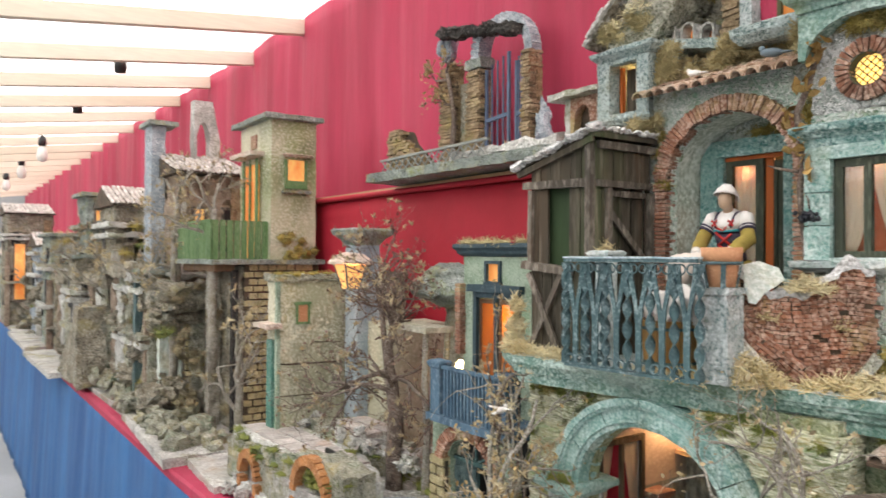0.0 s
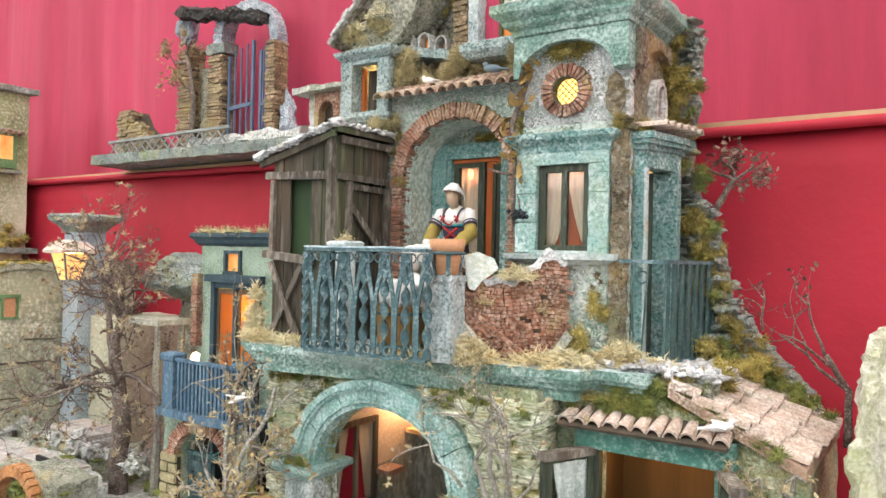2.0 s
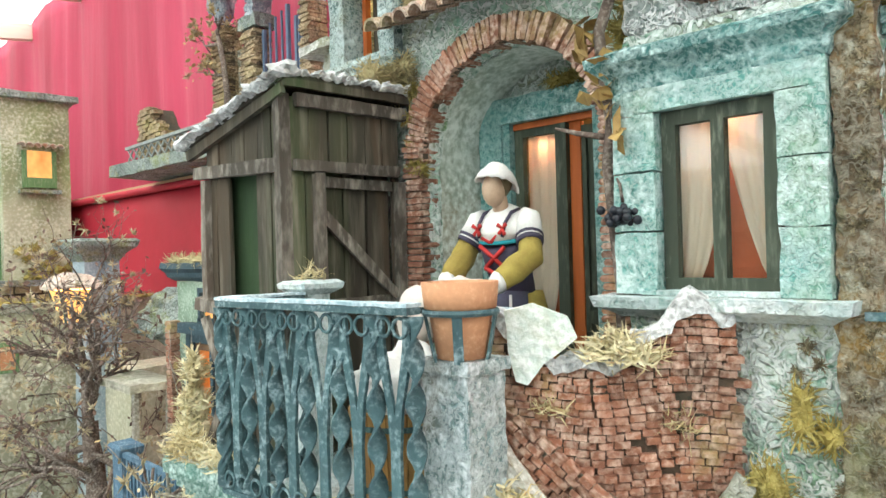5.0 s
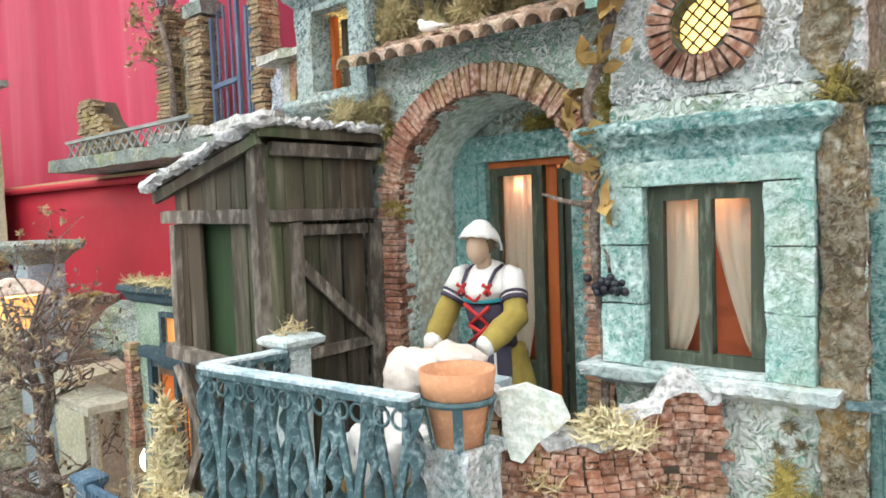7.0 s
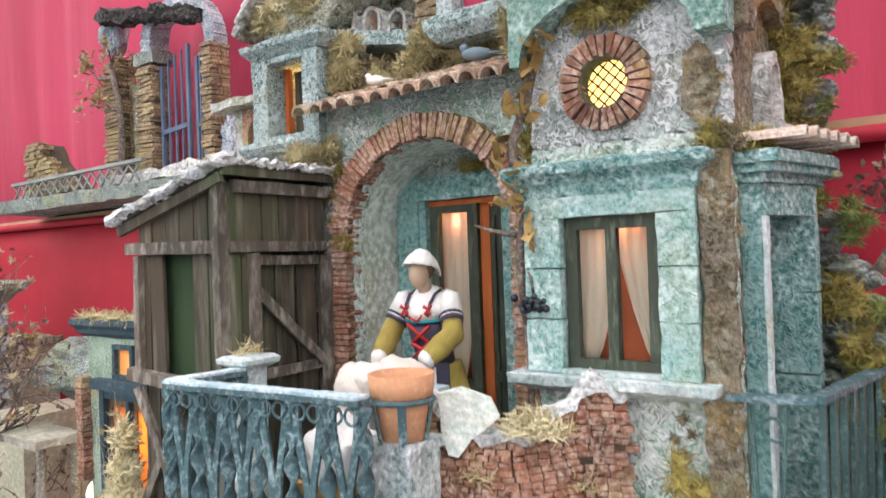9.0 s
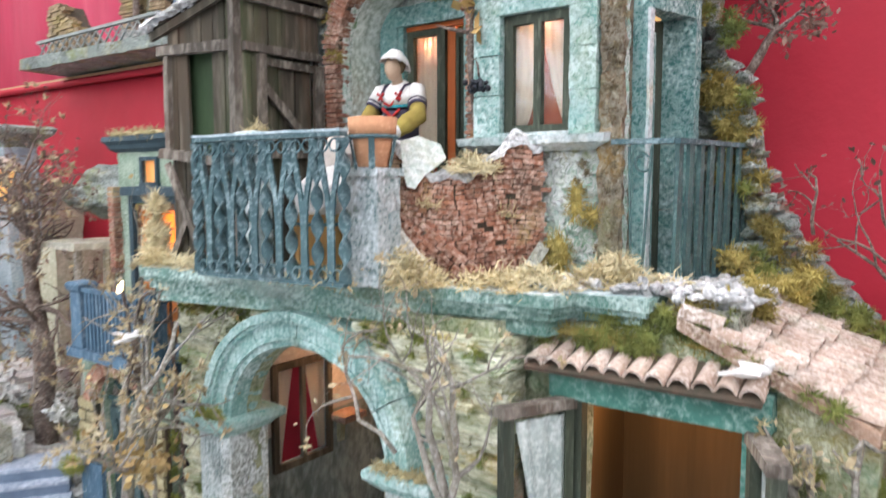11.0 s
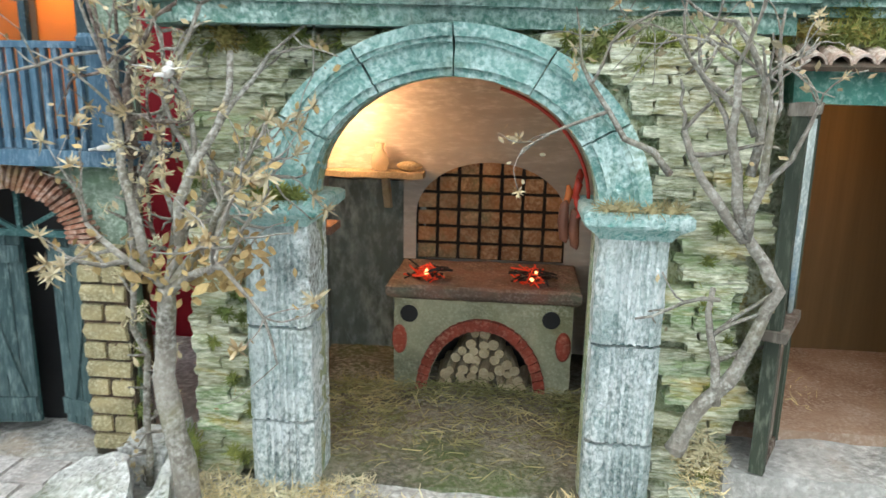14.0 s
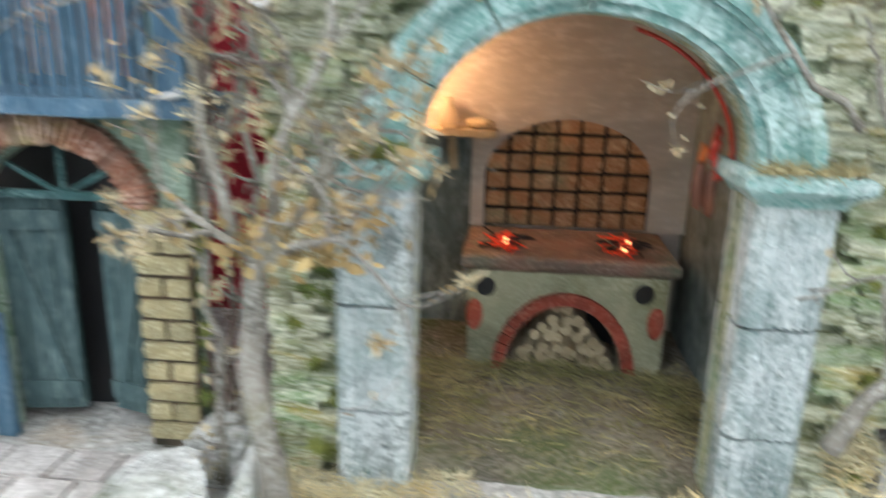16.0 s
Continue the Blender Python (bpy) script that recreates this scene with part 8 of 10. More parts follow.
def plank_door(p, q, z0, z1, parent, flip=1):
    p, q = Vector((*p, 0)), Vector((*q, 0))
    w = (q - p).length
    m = Matrix.Translation(p) @ Matrix.Rotation(math.atan2(q.y - p.y, q.x - p.x), 4, "Z")
    d = part("door_leaf", box(bmesh.new(), 0, w, 0.0, 0.003, z0, z1, 0, m), TEAL_DARK, parent, "dark teal plank door leaf")
    for i in range(4):
        part("plank", box(bmesh.new(), w * i / 4 + 0.0007, w * (i + 1) / 4 - 0.0007, -0.003, -0.0001, z0, z1, 0.0004, m), TEAL_DOOR, d)
    part("ledge", box(bmesh.new(), 0.001, w - 0.001, -0.007, -0.0032, z0 + 0.012, z0 + 0.030, 0.0004, m), TEAL_DOOR, d)
    part("ledge", box(bmesh.new(), 0.001, w - 0.001, -0.007, -0.0032, z1 - 0.030, z1 - 0.012, 0.0004, m), TEAL_DOOR, d)
    bm = beam(bmesh.new(), (0.006 if flip > 0 else w - 0.006, -0.005, z1 - 0.03), (w * 0.75 if flip > 0 else w * 0.25, -0.005, z0 + 0.03), 0.012, 0.003, 0, (0, 1, 0))
    bmesh.ops.transform(bm, matrix=m, verts=bm.verts)
    part("brace", bm, TEAL_DOOR, d)


plank_door((-0.935, 0.946), (-0.876, 0.955), 1.0, 1.208, cel)
plank_door((-0.848, 0.960), (-0.797, 0.946), 1.0, 1.208, cel, -1)
mb = bmesh.new()
for x in (-0.97, -0.94, -0.90, -0.86, -0.80):
    fuzz(mb, (x, 0.995, 1.628), (0.020, 0.016, 0.008), 160, 0.010, 0.0010)
solid("pale_moss", mb, MOSS_PALE, "pale moss along the small house cornice", "moss", "stuff")
tb = bmesh.new()
for c, rr, n in (((-0.690, 0.880, 1.452), (0.020, 0.014, 0.030), 500), ((-0.688, 0.880, 1.480), (0.014, 0.012, 0.030), 420), ((-0.686, 0.880, 1.512), (0.009, 0.009, 0.026), 240)):
    blades(tb, c, rr, n, 0.016, 0.0020, 0.7, 0.5)
solid("dry_tuft", tb, STRAW_PALE, "upright tuft of pale dried grass on the terrace corner", "grass tuft", "stuff")

# ---- terrace ground and steps ----
plate([(-1.72, 0.80), (-1.28, 0.775), (-1.10, 0.81), (-1.02, 0.93), (-1.00, 1.05), (-0.96, 1.27), (-1.72, 1.27)], 0.984, 1.085, 4.0, GROUND, 0.006)
stairs = thing("stone_steps", "worn blue-grey miniature stone steps", "steps")
run = Vector((0.555, 0.832, 0))
away = Vector((0.832, -0.555, 0))
for k in range(5):
    z = 1.092 - 0.0212 * k
    p0 = Vector((-1.125, 0.782, 0)) - away * 0.05
    corners = [p0, p0 + run * (0.165 + 0.004 * k), p0 + run * (0.165 + 0.004 * k) + away * (0.066 + 0.020 * k), p0 + away * (0.066 + 0.020 * k)]
    st = part("step", rough(prism(bmesh.new(), [(v.x, v.y) for v in corners], "z", z - 0.0212, z - 0.006), 0.012, 0.0008, 60, k), STEP_RISER, stairs)
    lip = [corners[0], corners[1], corners[2] + away * 0.003, corners[3] + away * 0.003]
    # paler tread colour includes the light falling on the step's top
    part("tread", rough(prism(bmesh.new(), [(v.x, v.y) for v in lip], "z", z - 0.006, z), 0.012, 0.0010, 60, k), STEP_TREAD, st, "worn tread, paler with the light from above painted in")
bm = bmesh.new()
br2 = random.Random(31)
for cx, cy, rx_, ry_, n, zb in ((-0.985, 0.945, 0.02, 0.02, 9, 1.03), (-1.24, 0.78, 0.10, 0.03, 16, 1.0), (-1.02, 0.765, 0.05, 0.02, 10, 0.99), (-1.35, 0.775, 0.35, 0.02, 34, 0.99), (-1.4, 0.97, 0.3, 0.02, 22, 1.14)):
    for i in range(n):
        rock(bm, (cx + br2.uniform(-rx_, rx_), cy + br2.uniform(-ry_, ry_), zb + br2.uniform(-0.005, 0.02)), (br2.uniform(0.010, 0.026), br2.uniform(0.010, 0.022), br2.uniform(0.008, 0.018)), 0.95, 2.1, n=3)
solid("loose_rocks", bm, ROCK, "grey loose rocks along the paths and steps", "rocks", "stuff")
for pts, zt, tilt_, sd_ in (([(-0.80, 0.775), (-0.715, 0.745), (-0.690, 0.79), (-0.715, 0.85), (-0.77, 0.86)], 1.012, 0.30, 3), ([(-0.705, 0.735), (-0.665, 0.745), (-0.655, 0.80), (-0.672, 0.86), (-0.682, 0.80)], 1.004, 0.35, 9), ([(-0.735, 0.865), (-0.685, 0.86), (-0.68, 0.90), (-0.73, 0.905)], 1.022, 0.1, 15)):
    bm = prism(bmesh.new(), pts, "z", 0.984, zt)
    for v in bm.verts:
        if v.co.z > 1.0:
            v.co.z += (v.co.y - 0.79) * tilt_ + (v.co.x + 0.72) * 0.2
    solid("flat_rock", rough(rough(bm, 0.012, 0.006, 30, sd_), 0.012, 0.003, 100, 2), ROCK, "angular cracked grey rock beside the tree", "rock", group="rocks by the tree")
pav = thing("paving", "pinkish worn paving slabs before the cellar", "paving", "structure")
ORANGE_BRICKS = [shared("brick", lump_box(6.1 * i, 0.06, 1), ORANGE_BRICK) for i in range(3)]
PAV = shared("paving_slab", lump_box(2.2, 0.04, 2), PAVING)
for i in range(5):
    for k in range(4):
        x, y = -0.955 + 0.052 * i + (k % 2) * 0.02, 0.735 + 0.047 * k
        if y > 0.715 + 0.02 and x < -0.74:
            piece("paving_slab", PAV, pav, at(x, y, 0.986, 0.049, 0.044, 0.008, 0, 0, rnd.uniform(-3, 3)))
bm = bmesh.new()
for c, r, n in (((-0.985, 0.90, 1.10), (0.022, 0.014, 0.012), 260), ((-0.955, 0.85, 0.995), (0.026, 0.014, 0.012), 260), ((-1.03, 0.80, 0.99), (0.03, 0.012, 0.008), 200), ((-0.72, 0.76, 0.992), (0.02, 0.012, 0.008), 160), ((-1.10, 1.0, 1.09), (0.06, 0.03, 0.02), 300), ((-0.975, 0.935, 1.04), (0.014, 0.014, 0.05), 260), ((-1.25, 1.02, 1.09), (0.05, 0.03, 0.02), 260), ((-0.675, 0.885, 1.02), (0.012, 0.01, 0.02), 120)):
    fuzz(bm, c, r, n * 2, 0.010, 0.0011)
solid("moss", bm, MOSS_GREEN, "green and yellow moss along the steps", "moss", "stuff")
# mossy stone canopy and its plank roof
canopy2 = thing("stone_canopy", "mossy stone pillar with an overhanging top and plank roof", "stone canopy")
part("column", rough(bx(-1.19, -1.06, 1.10, 1.17, 1.06, 1.49), 0.03, 0.012, 25, 3), MOSSY_ROCK, canopy2)
part("top", rough(rock(bmesh.new(), (-1.16, 1.09, 1.535), (0.105, 0.07, 0.045), 0.3, n=4), 0.02, 0.004, 40, 3), CLIFF, canopy2)
part("plank_roof", rough(bx(-1.215, -1.075, 0.965, 1.04, 1.435, 1.447), 0.02, 0.002, 50, 3), BOULDER, canopy2, "pale plank roof")
for x, y in ((-1.10, 0.985), (-1.085, 1.03)):
    part("post", tube(bmesh.new(), [(x, y, 1.08), (x + 0.006, y, 1.2), (x - 0.004, y, 1.33), (x, y, 1.436)], [0.011, 0.008, 0.008, 0.007], 7), BARK, canopy2)
part("lamp_glass", rock(bmesh.new(), (-1.035, 1.03, 1.362), (0.012, 0.012, 0.018), 0.05), BULB_GLASS, canopy2, "small lit amber lamp")

# ---- cream house with lantern ----
pr0 = random.Random(44)
cream = thing("cream_house", "cream plaster miniature house with a corner pillar", "miniature house")
bm = bx(-1.725, -1.65, 0.875, 1.28, 0.985, 1.53)
part("wall", rough(rough(bm, 0.02, 0.005, 25, 3), 0.02, 0.0015, 110, 3), CREAM, cream)
part("coping", rough(rough(bx(-1.735, -1.64, 0.865, 1.28, 1.530, 1.547), 0.015, 0.008, 40, 3), 0.015, 0.004, 110, 3), MOSSY_ROCK, cream)
for zc, ya, yb in ((1.218, 0.88, 1.06), (1.36, 0.98, 1.06)):
    part("crack_band", rough(beam(bmesh.new(), (-1.6465, ya, zc), (-1.6465, yb, zc - 0.004), 0.003, 0.0025), 0.02, 0.002, 60, 3), MORTAR, cream)
part("corner_board", rough(bx(-1.6565, -1.6440, 0.868, 0.879, 1.08, 1.53), 0.02, 0.002, 60, 3), SAGE, cream, "worn green corner board")
part("crack_band", rough(beam(bmesh.new(), (-1.6465, 0.88, 1.305), (-1.6465, 1.05, 1.300), 0.003, 0.004), 0.02, 0.002, 60, 3), MORTAR, cream)
w = part("window", bx(-1.6475, -1.642, 0.925, 0.965, 1.412, 1.418), GREEN_PAINT, cream, "little green-framed lit window")
for y0, y1, z0, z1 in ((0.925, 0.931, 1.418, 1.465), (0.959, 0.965, 1.418, 1.465), (0.920, 0.970, 1.465, 1.473)):
    part("frame_bar", bx(-1.6475, -1.642, y0, y1, z0, z1), GREEN_PAINT, w)
part("pane", bx(-1.6475, -1.645, 0.931, 0.959, 1.418, 1.465), TERRACOTTA, w, "dull orange pane")
part("green_door", bx(-1.70, -1.665, 0.862, 0.874, 1.08, 1.37), LINTEL_GREEN, cream, "narrow dark green door")
part("door_roof", rough(bx(-1.72, -1.62, 0.83, 0.874, 1.405, 1.418), 0.02, 0.002, 60, 3), TILE_PALE, cream)
pl = part("pillar", rough(bx(-1.625, -1.555, 1.065, 1.135, 1.08, 1.635), 0.03, 0.002, 40, 3), BLUE_PLASTER, cream, "pale blue-grey plaster pillar")
part("capital", rough(ring_stack(bmesh.new(), -1.625, -1.555, 1.065, 1.135, [(0.0, 1.63), (0.012, 1.648), (0.028, 1.660), (0.032, 1.672), (0.025, 1.678)]), 0.02, 0.002, 50, 3), CLIFF, pl)
part("side_wall", rough(bx(-1.5545, -1.42, 1.10, 1.27, 1.08, 1.42), 0.03, 0.003, 30, 3), CREAM, cream)
mb = bmesh.new()
for i in range(16):
    fuzz(mb, (-1.66 + pr0.uniform(-0.015, 0.015), 0.88 + 0.024 * i, 1.548), (0.016, 0.016, 0.008), 70, 0.010, 0.0012)
solid("moss", mb, MOSS, "moss along the cream house coping", "moss", "stuff")
lan = thing("lantern", "lit iron lantern with a little tiled roof", "lantern")
bm = bmesh.new()
LC = (-1.540, 1.035)
rings = []
for r, z in ((0.017, 1.512), (0.032, 1.576)):
    rings.append([bm.verts.new((LC[0] + r * sx, LC[1] + r * sy, z)) for sx, sy in ((-1, -1), (1, -1), (1, 1), (-1, 1))])
for k in range(4):
    bm.faces.new((rings[0][k], rings[0][(k + 1) % 4], rings[1][(k + 1) % 4], rings[1][k]))
part("lantern_glass", bm, LANTERN_GLOW, lan, "warm lit glass panes")
for sx, sy in ((-1, -1), (1, -1), (1, 1), (-1, 1)):
    part("frame_bar", tube(bmesh.new(), [(LC[0] + 0.017 * sx, LC[1] + 0.017 * sy, 1.510), (LC[0] + 0.0325 * sx, LC[1] + 0.0325 * sy, 1.578)], 0.0026, 5), IRON_DARK, lan)
part("bulb", rock(bmesh.new(), (LC[0], LC[1], 1.548), (0.011, 0.011, 0.015), 0.03), BULB_GLASS, lan, "glowing bulb", True)
part("roof", rough(ring_stack(bmesh.new(), LC[0] - 0.02, LC[0] + 0.02, LC[1] - 0.02, LC[1] + 0.02, [(0.026, 1.578), (0.025, 1.585), (0.006, 1.604), (-0.008, 1.610)]), 0.015, 0.003, 50, 3), TILE_PALE, lan)
part("bracket", tube(bmesh.new(), [(-1.570, 1.07, 1.60), (LC[0], LC[1], 1.606)], 0.004, 5), IRON_DARK, lan)
# stone platform with brick-arched openings
plat = thing("stone_platform", "rocky platform with brick-arched hollows and paving", "platform")
holes = ((-1.60, 0.052, 1.035), (-1.235, 0.078, 1.075))
out = [(-1.78, 0.984)]
for cx, hw, cz in holes:
    out += [(cx - hw, 0.984)] + arc(cx, cz, hw, hw, 180, 0, 12) + [(cx + hw, 0.984)]
out += [(-1.10, 0.984), (-1.10, 1.150), (-1.20, 1.165), (-1.45, 1.125), (-1.60, 1.115), (-1.78, 1.10)]
wallbm = prism(bmesh.new(), out, "y", 0.785, 0.86)
part("bridge_wall", rough(rough(wallbm, 0.016, 0.007, 40, 6), 0.016, 0.004, 110, 2), MOSSY_ROCK, plat, "crusted grey rock wall with two arches")
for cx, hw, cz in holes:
    # black sheet closes the arch and paints its shade
    part("hollow", bx(cx - hw - 0.004, cx + hw + 0.004, 0.852, 0.8585, 0.986, cz + hw + 0.004), BLACK, plat, "black sheet painting the shade under the arch")
    for i in range(16):
        a = math.pi * (i + 0.5) / 16
        piece("brick", ORANGE_BRICKS[i % 3], plat, Matrix.Translation((cx + (hw + 0.004) * math.cos(a), 0.780, cz + (hw + 0.004) * math.sin(a))) @ Euler((0, -a, 0)).to_matrix().to_4x4() @ Matrix.Diagonal((0.022, 0.024, hw * 0.19, 1)))
    for i in range(4):
        for sgn in (-1, 1):
            piece("brick", ORANGE_BRICKS[i % 3], plat, at(cx + sgn * (hw + 0.004), 0.780, 0.995 + (cz - 1.0) * i / 4, 0.022, 0.024, (cz - 1.0) / 4.4))
part("deck", rough(rough(prism(bmesh.new(), [(-1.78, 0.80), (-1.12, 0.80), (-1.10, 0.88), (-1.30, 0.95), (-1.72, 0.95)], "z", 1.095, 1.128), 0.018, 0.005, 30, 6), 0.018, 0.003, 90, 3), ROCK, plat)
for i in range(8):
    for k in range(2):
        piece("paving_slab", PAV, plat, at(-1.70 + 0.062 * i, 0.842 + 0.056 * k, 1.128, 0.060, 0.053, 0.010, 0, 0, rnd.uniform(-3, 3)))
part("rock_bank", rough(rough(prism(bmesh.new(), [(-1.62, 0.955), (-1.28, 0.955), (-1.20, 1.0), (-1.25, 1.06), (-1.6, 1.08)], "z", 1.085, 1.150), 0.02, 0.012, 25, 16), 0.02, 0.006, 80, 3), MOSSY_ROCK, plat)
for i in range(3):
    for k in range(2):
        piece("paving_slab", PAV, plat, at(-1.50 + 0.062 * i, 1.00 + 0.055 * k, 1.150, 0.058, 0.050, 0.03, 0, 0, 4))
bm = bmesh.new()
pr = random.Random(6)
for i in range(60):
    fuzz(bm, (pr.uniform(-1.75, -1.1), pr.choice((0.785, 0.80, 0.93, 0.96, 1.04)), 1.125 + pr.uniform(-0.05, 0.012)), (0.025, 0.018, 0.007), 90, 0.010, 0.0013)
solid("moss", bm, MOSS_GREEN, "moss tufts over the rocky platform", "moss", "stuff")

# ---- far tower ----
far = thing("far_tower", "tall cream miniature tower with lit windows and balcony", "miniature tower")
part("wall", rough(bx(-2.50, -2.20, 1.075, 1.245, 1.586, 2.08), 0.04, 0.003, 25, 3), CREAM, far)
part("roof_slab", rough(bx(-2.53, -2.175, 1.045, 1.265, 2.081, 2.098), 0.03, 0.003, 30, 3), CLIFF, far)
part("floor_slab", rough(bx(-2.62, -2.17, 0.86, 1.27, 1.570, 1.586), 0.03, 0.004, 30, 3), CLIFF, far)
w = part("side_window", bx(-2.197, -2.190, 1.122, 1.208, 1.838, 1.850), GREEN_PAINT, far, "lit window with green frame and tiled hood")
for y0, y1, z0, z1 in ((1.122, 1.134, 1.850, 1.940), (1.196, 1.208, 1.850, 1.940), (1.134, 1.196, 1.850, 1.866)):
    part("frame_bar", bx(-2.197, -2.190, y0, y1, z0, z1), GREEN_PAINT, w)
part("pane", bx(-2.198, -2.193, 1.134, 1.196, 1.866, 1.940), AMBER_DIM, w, "warm lit pane")
part("sill", bx(-2.197, -2.175, 1.112, 1.216, 1.822, 1.832), CLIFF, w)
for i in range(6):
    piece("roof_tile", TILES_PALE, w, Matrix.Translation((-2.185, 1.118 + 0.019 * i, 1.952)) @ Euler((0, radians(25), radians(90))).to_matrix().to_4x4() @ Matrix.Diagonal((0.019, 0.04, 0.014, 1)))
dr = part("front_door", bx(-2.42, -2.31, 1.064, 1.0745, 1.59, 1.93), AMBER_DIM, far, "tall lit door behind the balcony")
for x0, x1 in ((-2.44, -2.42), (-2.31, -2.29), (-2.37, -2.36)):
    part("frame_bar", bx(x0, x1, 1.058, 1.0635, 1.586, 1.95), GREEN_PAINT, dr)
part("hood", rough(bx(-2.47, -2.26, 1.02, 1.0745, 1.955, 1.972), 0.02, 0.003, 40, 3), TILE_PALE, dr)
part("attic_hole", bx(-2.38, -2.33, 1.068, 1.0745, 1.99, 2.04), BRICK, dr)
gb = part("balcony", bx(-2.60, -2.22, 0.868, 0.876, 1.712, 1.722), GREEN_PAINT, far, "green painted balcony railing")
for i in range(15):
    x = -2.60 + 0.026 * i
    part("slat", bx(x, x + 0.020, 0.869, 0.875, 1.5865, 1.712), GREEN_PAINT, gb)
for i in range(8):
    y = 0.878 + 0.025 * i
    part("slat", bx(-2.226, -2.220, y, y + 0.020, 1.5865, 1.72), GREEN_PAINT, gb)
base = part("base", bx(-2.58, -2.205, 0.985, 1.26, 0.97, 1.569), MORTAR, far, "tower base of coursed ochre stones")
for r in range(24):
    for c in range(8):
        y = 0.998 + 0.034 * c + (r % 2) * 0.016
        if y < 1.25:
            piece("brick", PALE_BRICKS[(r + c) % 4], base, at(-2.203 + pr.uniform(-0.003, 0.003), y, 0.995 + 0.0245 * r, 0.014, 0.030 + pr.uniform(-0.004, 0.003), 0.0195 + pr.uniform(-0.002, 0.001), pr.uniform(-3, 3), 0, pr.uniform(-4, 4)))
part("side_rock", rough(rough(bx(-2.56, -2.22, 0.968, 0.9845, 0.985, 1.56), 0.02, 0.010, 30, 6), 0.02, 0.006, 80, 3), FAR_STONE, base, "rough brown stone side")
part("porch_post", rough(bx(-2.235, -2.215, 0.945, 0.966, 0.985, 1.55), 0.02, 0.002, 50, 6), CHARRED, base, "black wooden porch post")
part("porch_post", rough(bx(-2.40, -2.37, 0.915, 0.955, 0.985, 1.545), 0.02, 0.007, 40, 5), BARK, base, "rough bark-covered porch post")
part("lintel", rough(bx(-2.58, -2.22, 0.885, 0.955, 1.546, 1.569), 0.02, 0.005, 40, 3), BROWN_WOOD, base, "brown wooden porch lintel")
mb = bmesh.new()
for i in range(14):
    fuzz(mb, (-2.19 + pr.uniform(-0.01, 0.01), pr.uniform(1.10, 1.25), 1.59 + 0.09 * pr.random() ** 2), (0.014, 0.02, 0.016), 60, 0.012, 0.002)
solid("moss", mb, MOSS, "mossy growth at the far tower's foot", "moss", "stuff")

# ---- ruined gateway on the shelf ----
ruin = thing("ruined_gate", "ruined miniature brick gateway with a blue iron gate", "miniature ruin")
part("platform", rough(prism(bmesh.new(), [(-1.70, 1.17), (-0.88, 1.19), (-0.88, 1.50), (-1.70, 1.48)], "z", 1.819, 1.845), 0.03, 0.004, 30, 3), CLIFF, ruin, "grey stone platform")
part("rubble_ridge", rough(prism(bmesh.new(), [(-1.32, 1.20), (-0.92, 1.20), (-0.92, 1.40), (-1.32, 1.40)], "z", 1.846, 1.868), 0.025, 0.012, 25, 8), ROCK, ruin)
stubw = part("broken_wall", rough(prism(bmesh.new(), [(-1.665, 1.846), (-1.665, 1.95), (-1.645, 1.972), (-1.605, 1.972), (-1.585, 1.935), (-1.54, 1.90), (-1.46, 1.846)], "y", 1.235, 1.285), 0.02, 0.003, 40, 3), MORTAR, ruin, "crumbling stepped brick wall stub")
for k in range(14):
    z = 1.851 + 0.0092 * k
    xr = -1.465 - 0.012 * k if k < 9 else -1.585 - 0.006 * (k - 9)
    x = -1.668 + (0.010 if k > 11 else 0.0)
    while x < xr:
        wb = rnd.uniform(0.020, 0.030)
        piece("brick", RUIN_BRICKS[rnd.randrange(4)], stubw, at(x + wb / 2, 1.236 + rnd.uniform(-0.003, 0.003), z, wb, 0.022, 0.0082, rnd.uniform(-4, 4), rnd.uniform(-4, 4), rnd.uniform(-6, 6)))
        x += wb
bm = bmesh.new()
for i in range(15):
    x = -1.62 + 0.032 * i
    for d in (1, -1):
        beam(bm, (x - 0.016 * d, 1.19, 1.848), (x + 0.016 * d, 1.19, 1.878), 0.003, 0.003)
beam(bm, (-1.64, 1.19, 1.880), (-1.14, 1.19, 1.884), 0.010, 0.006)
part("lattice_fence", bm, GREY_LATTICE, ruin, "low grey lattice fence")
RUIN_COLS = ((-1.649, -1.580, 2.19, 5), (-1.511, -1.447, 2.155, 7), (-1.266, -1.230, 2.160, 9))
ARX, ARZ, STUB = -1.362, 2.160, (-1.645, 1.432, 2.265)
LINTEL = ((-1.630, 1.400, 2.292), (-1.268, 1.400, 2.222))
for x0, x1, z1, nm in RUIN_COLS:
    col = part("column", rough(bx(x0 + 0.004, x1 - 0.004, 1.412, 1.448, 1.846, z1), 0.02, 0.003, 40, nm), MORTAR, ruin, "slim column of thin bricks")
    for k in range(int((z1 - 1.846) / 0.0092)):
        o, wdt = rnd.uniform(-0.0025, 0.0025), (x1 - x0) * rnd.uniform(0.9, 1.06)
        piece("brick", RUIN_BRICKS[k % 4], col, at((x0 + x1) / 2 + o, 1.417 + rnd.uniform(-0.003, 0.003), 1.851 + 0.0092 * k, wdt, 0.030, 0.0080, rnd.uniform(-4, 4), rnd.uniform(-4, 4), rnd.uniform(-6, 6)))
        piece("brick", RUIN_BRICKS[(k + 1) % 4], col, at(x1 - 0.006 + o, 1.440, 1.851 + 0.0092 * k, 0.014, 0.020, 0.0080, 0, rnd.uniform(-4, 4), rnd.uniform(-6, 6)))
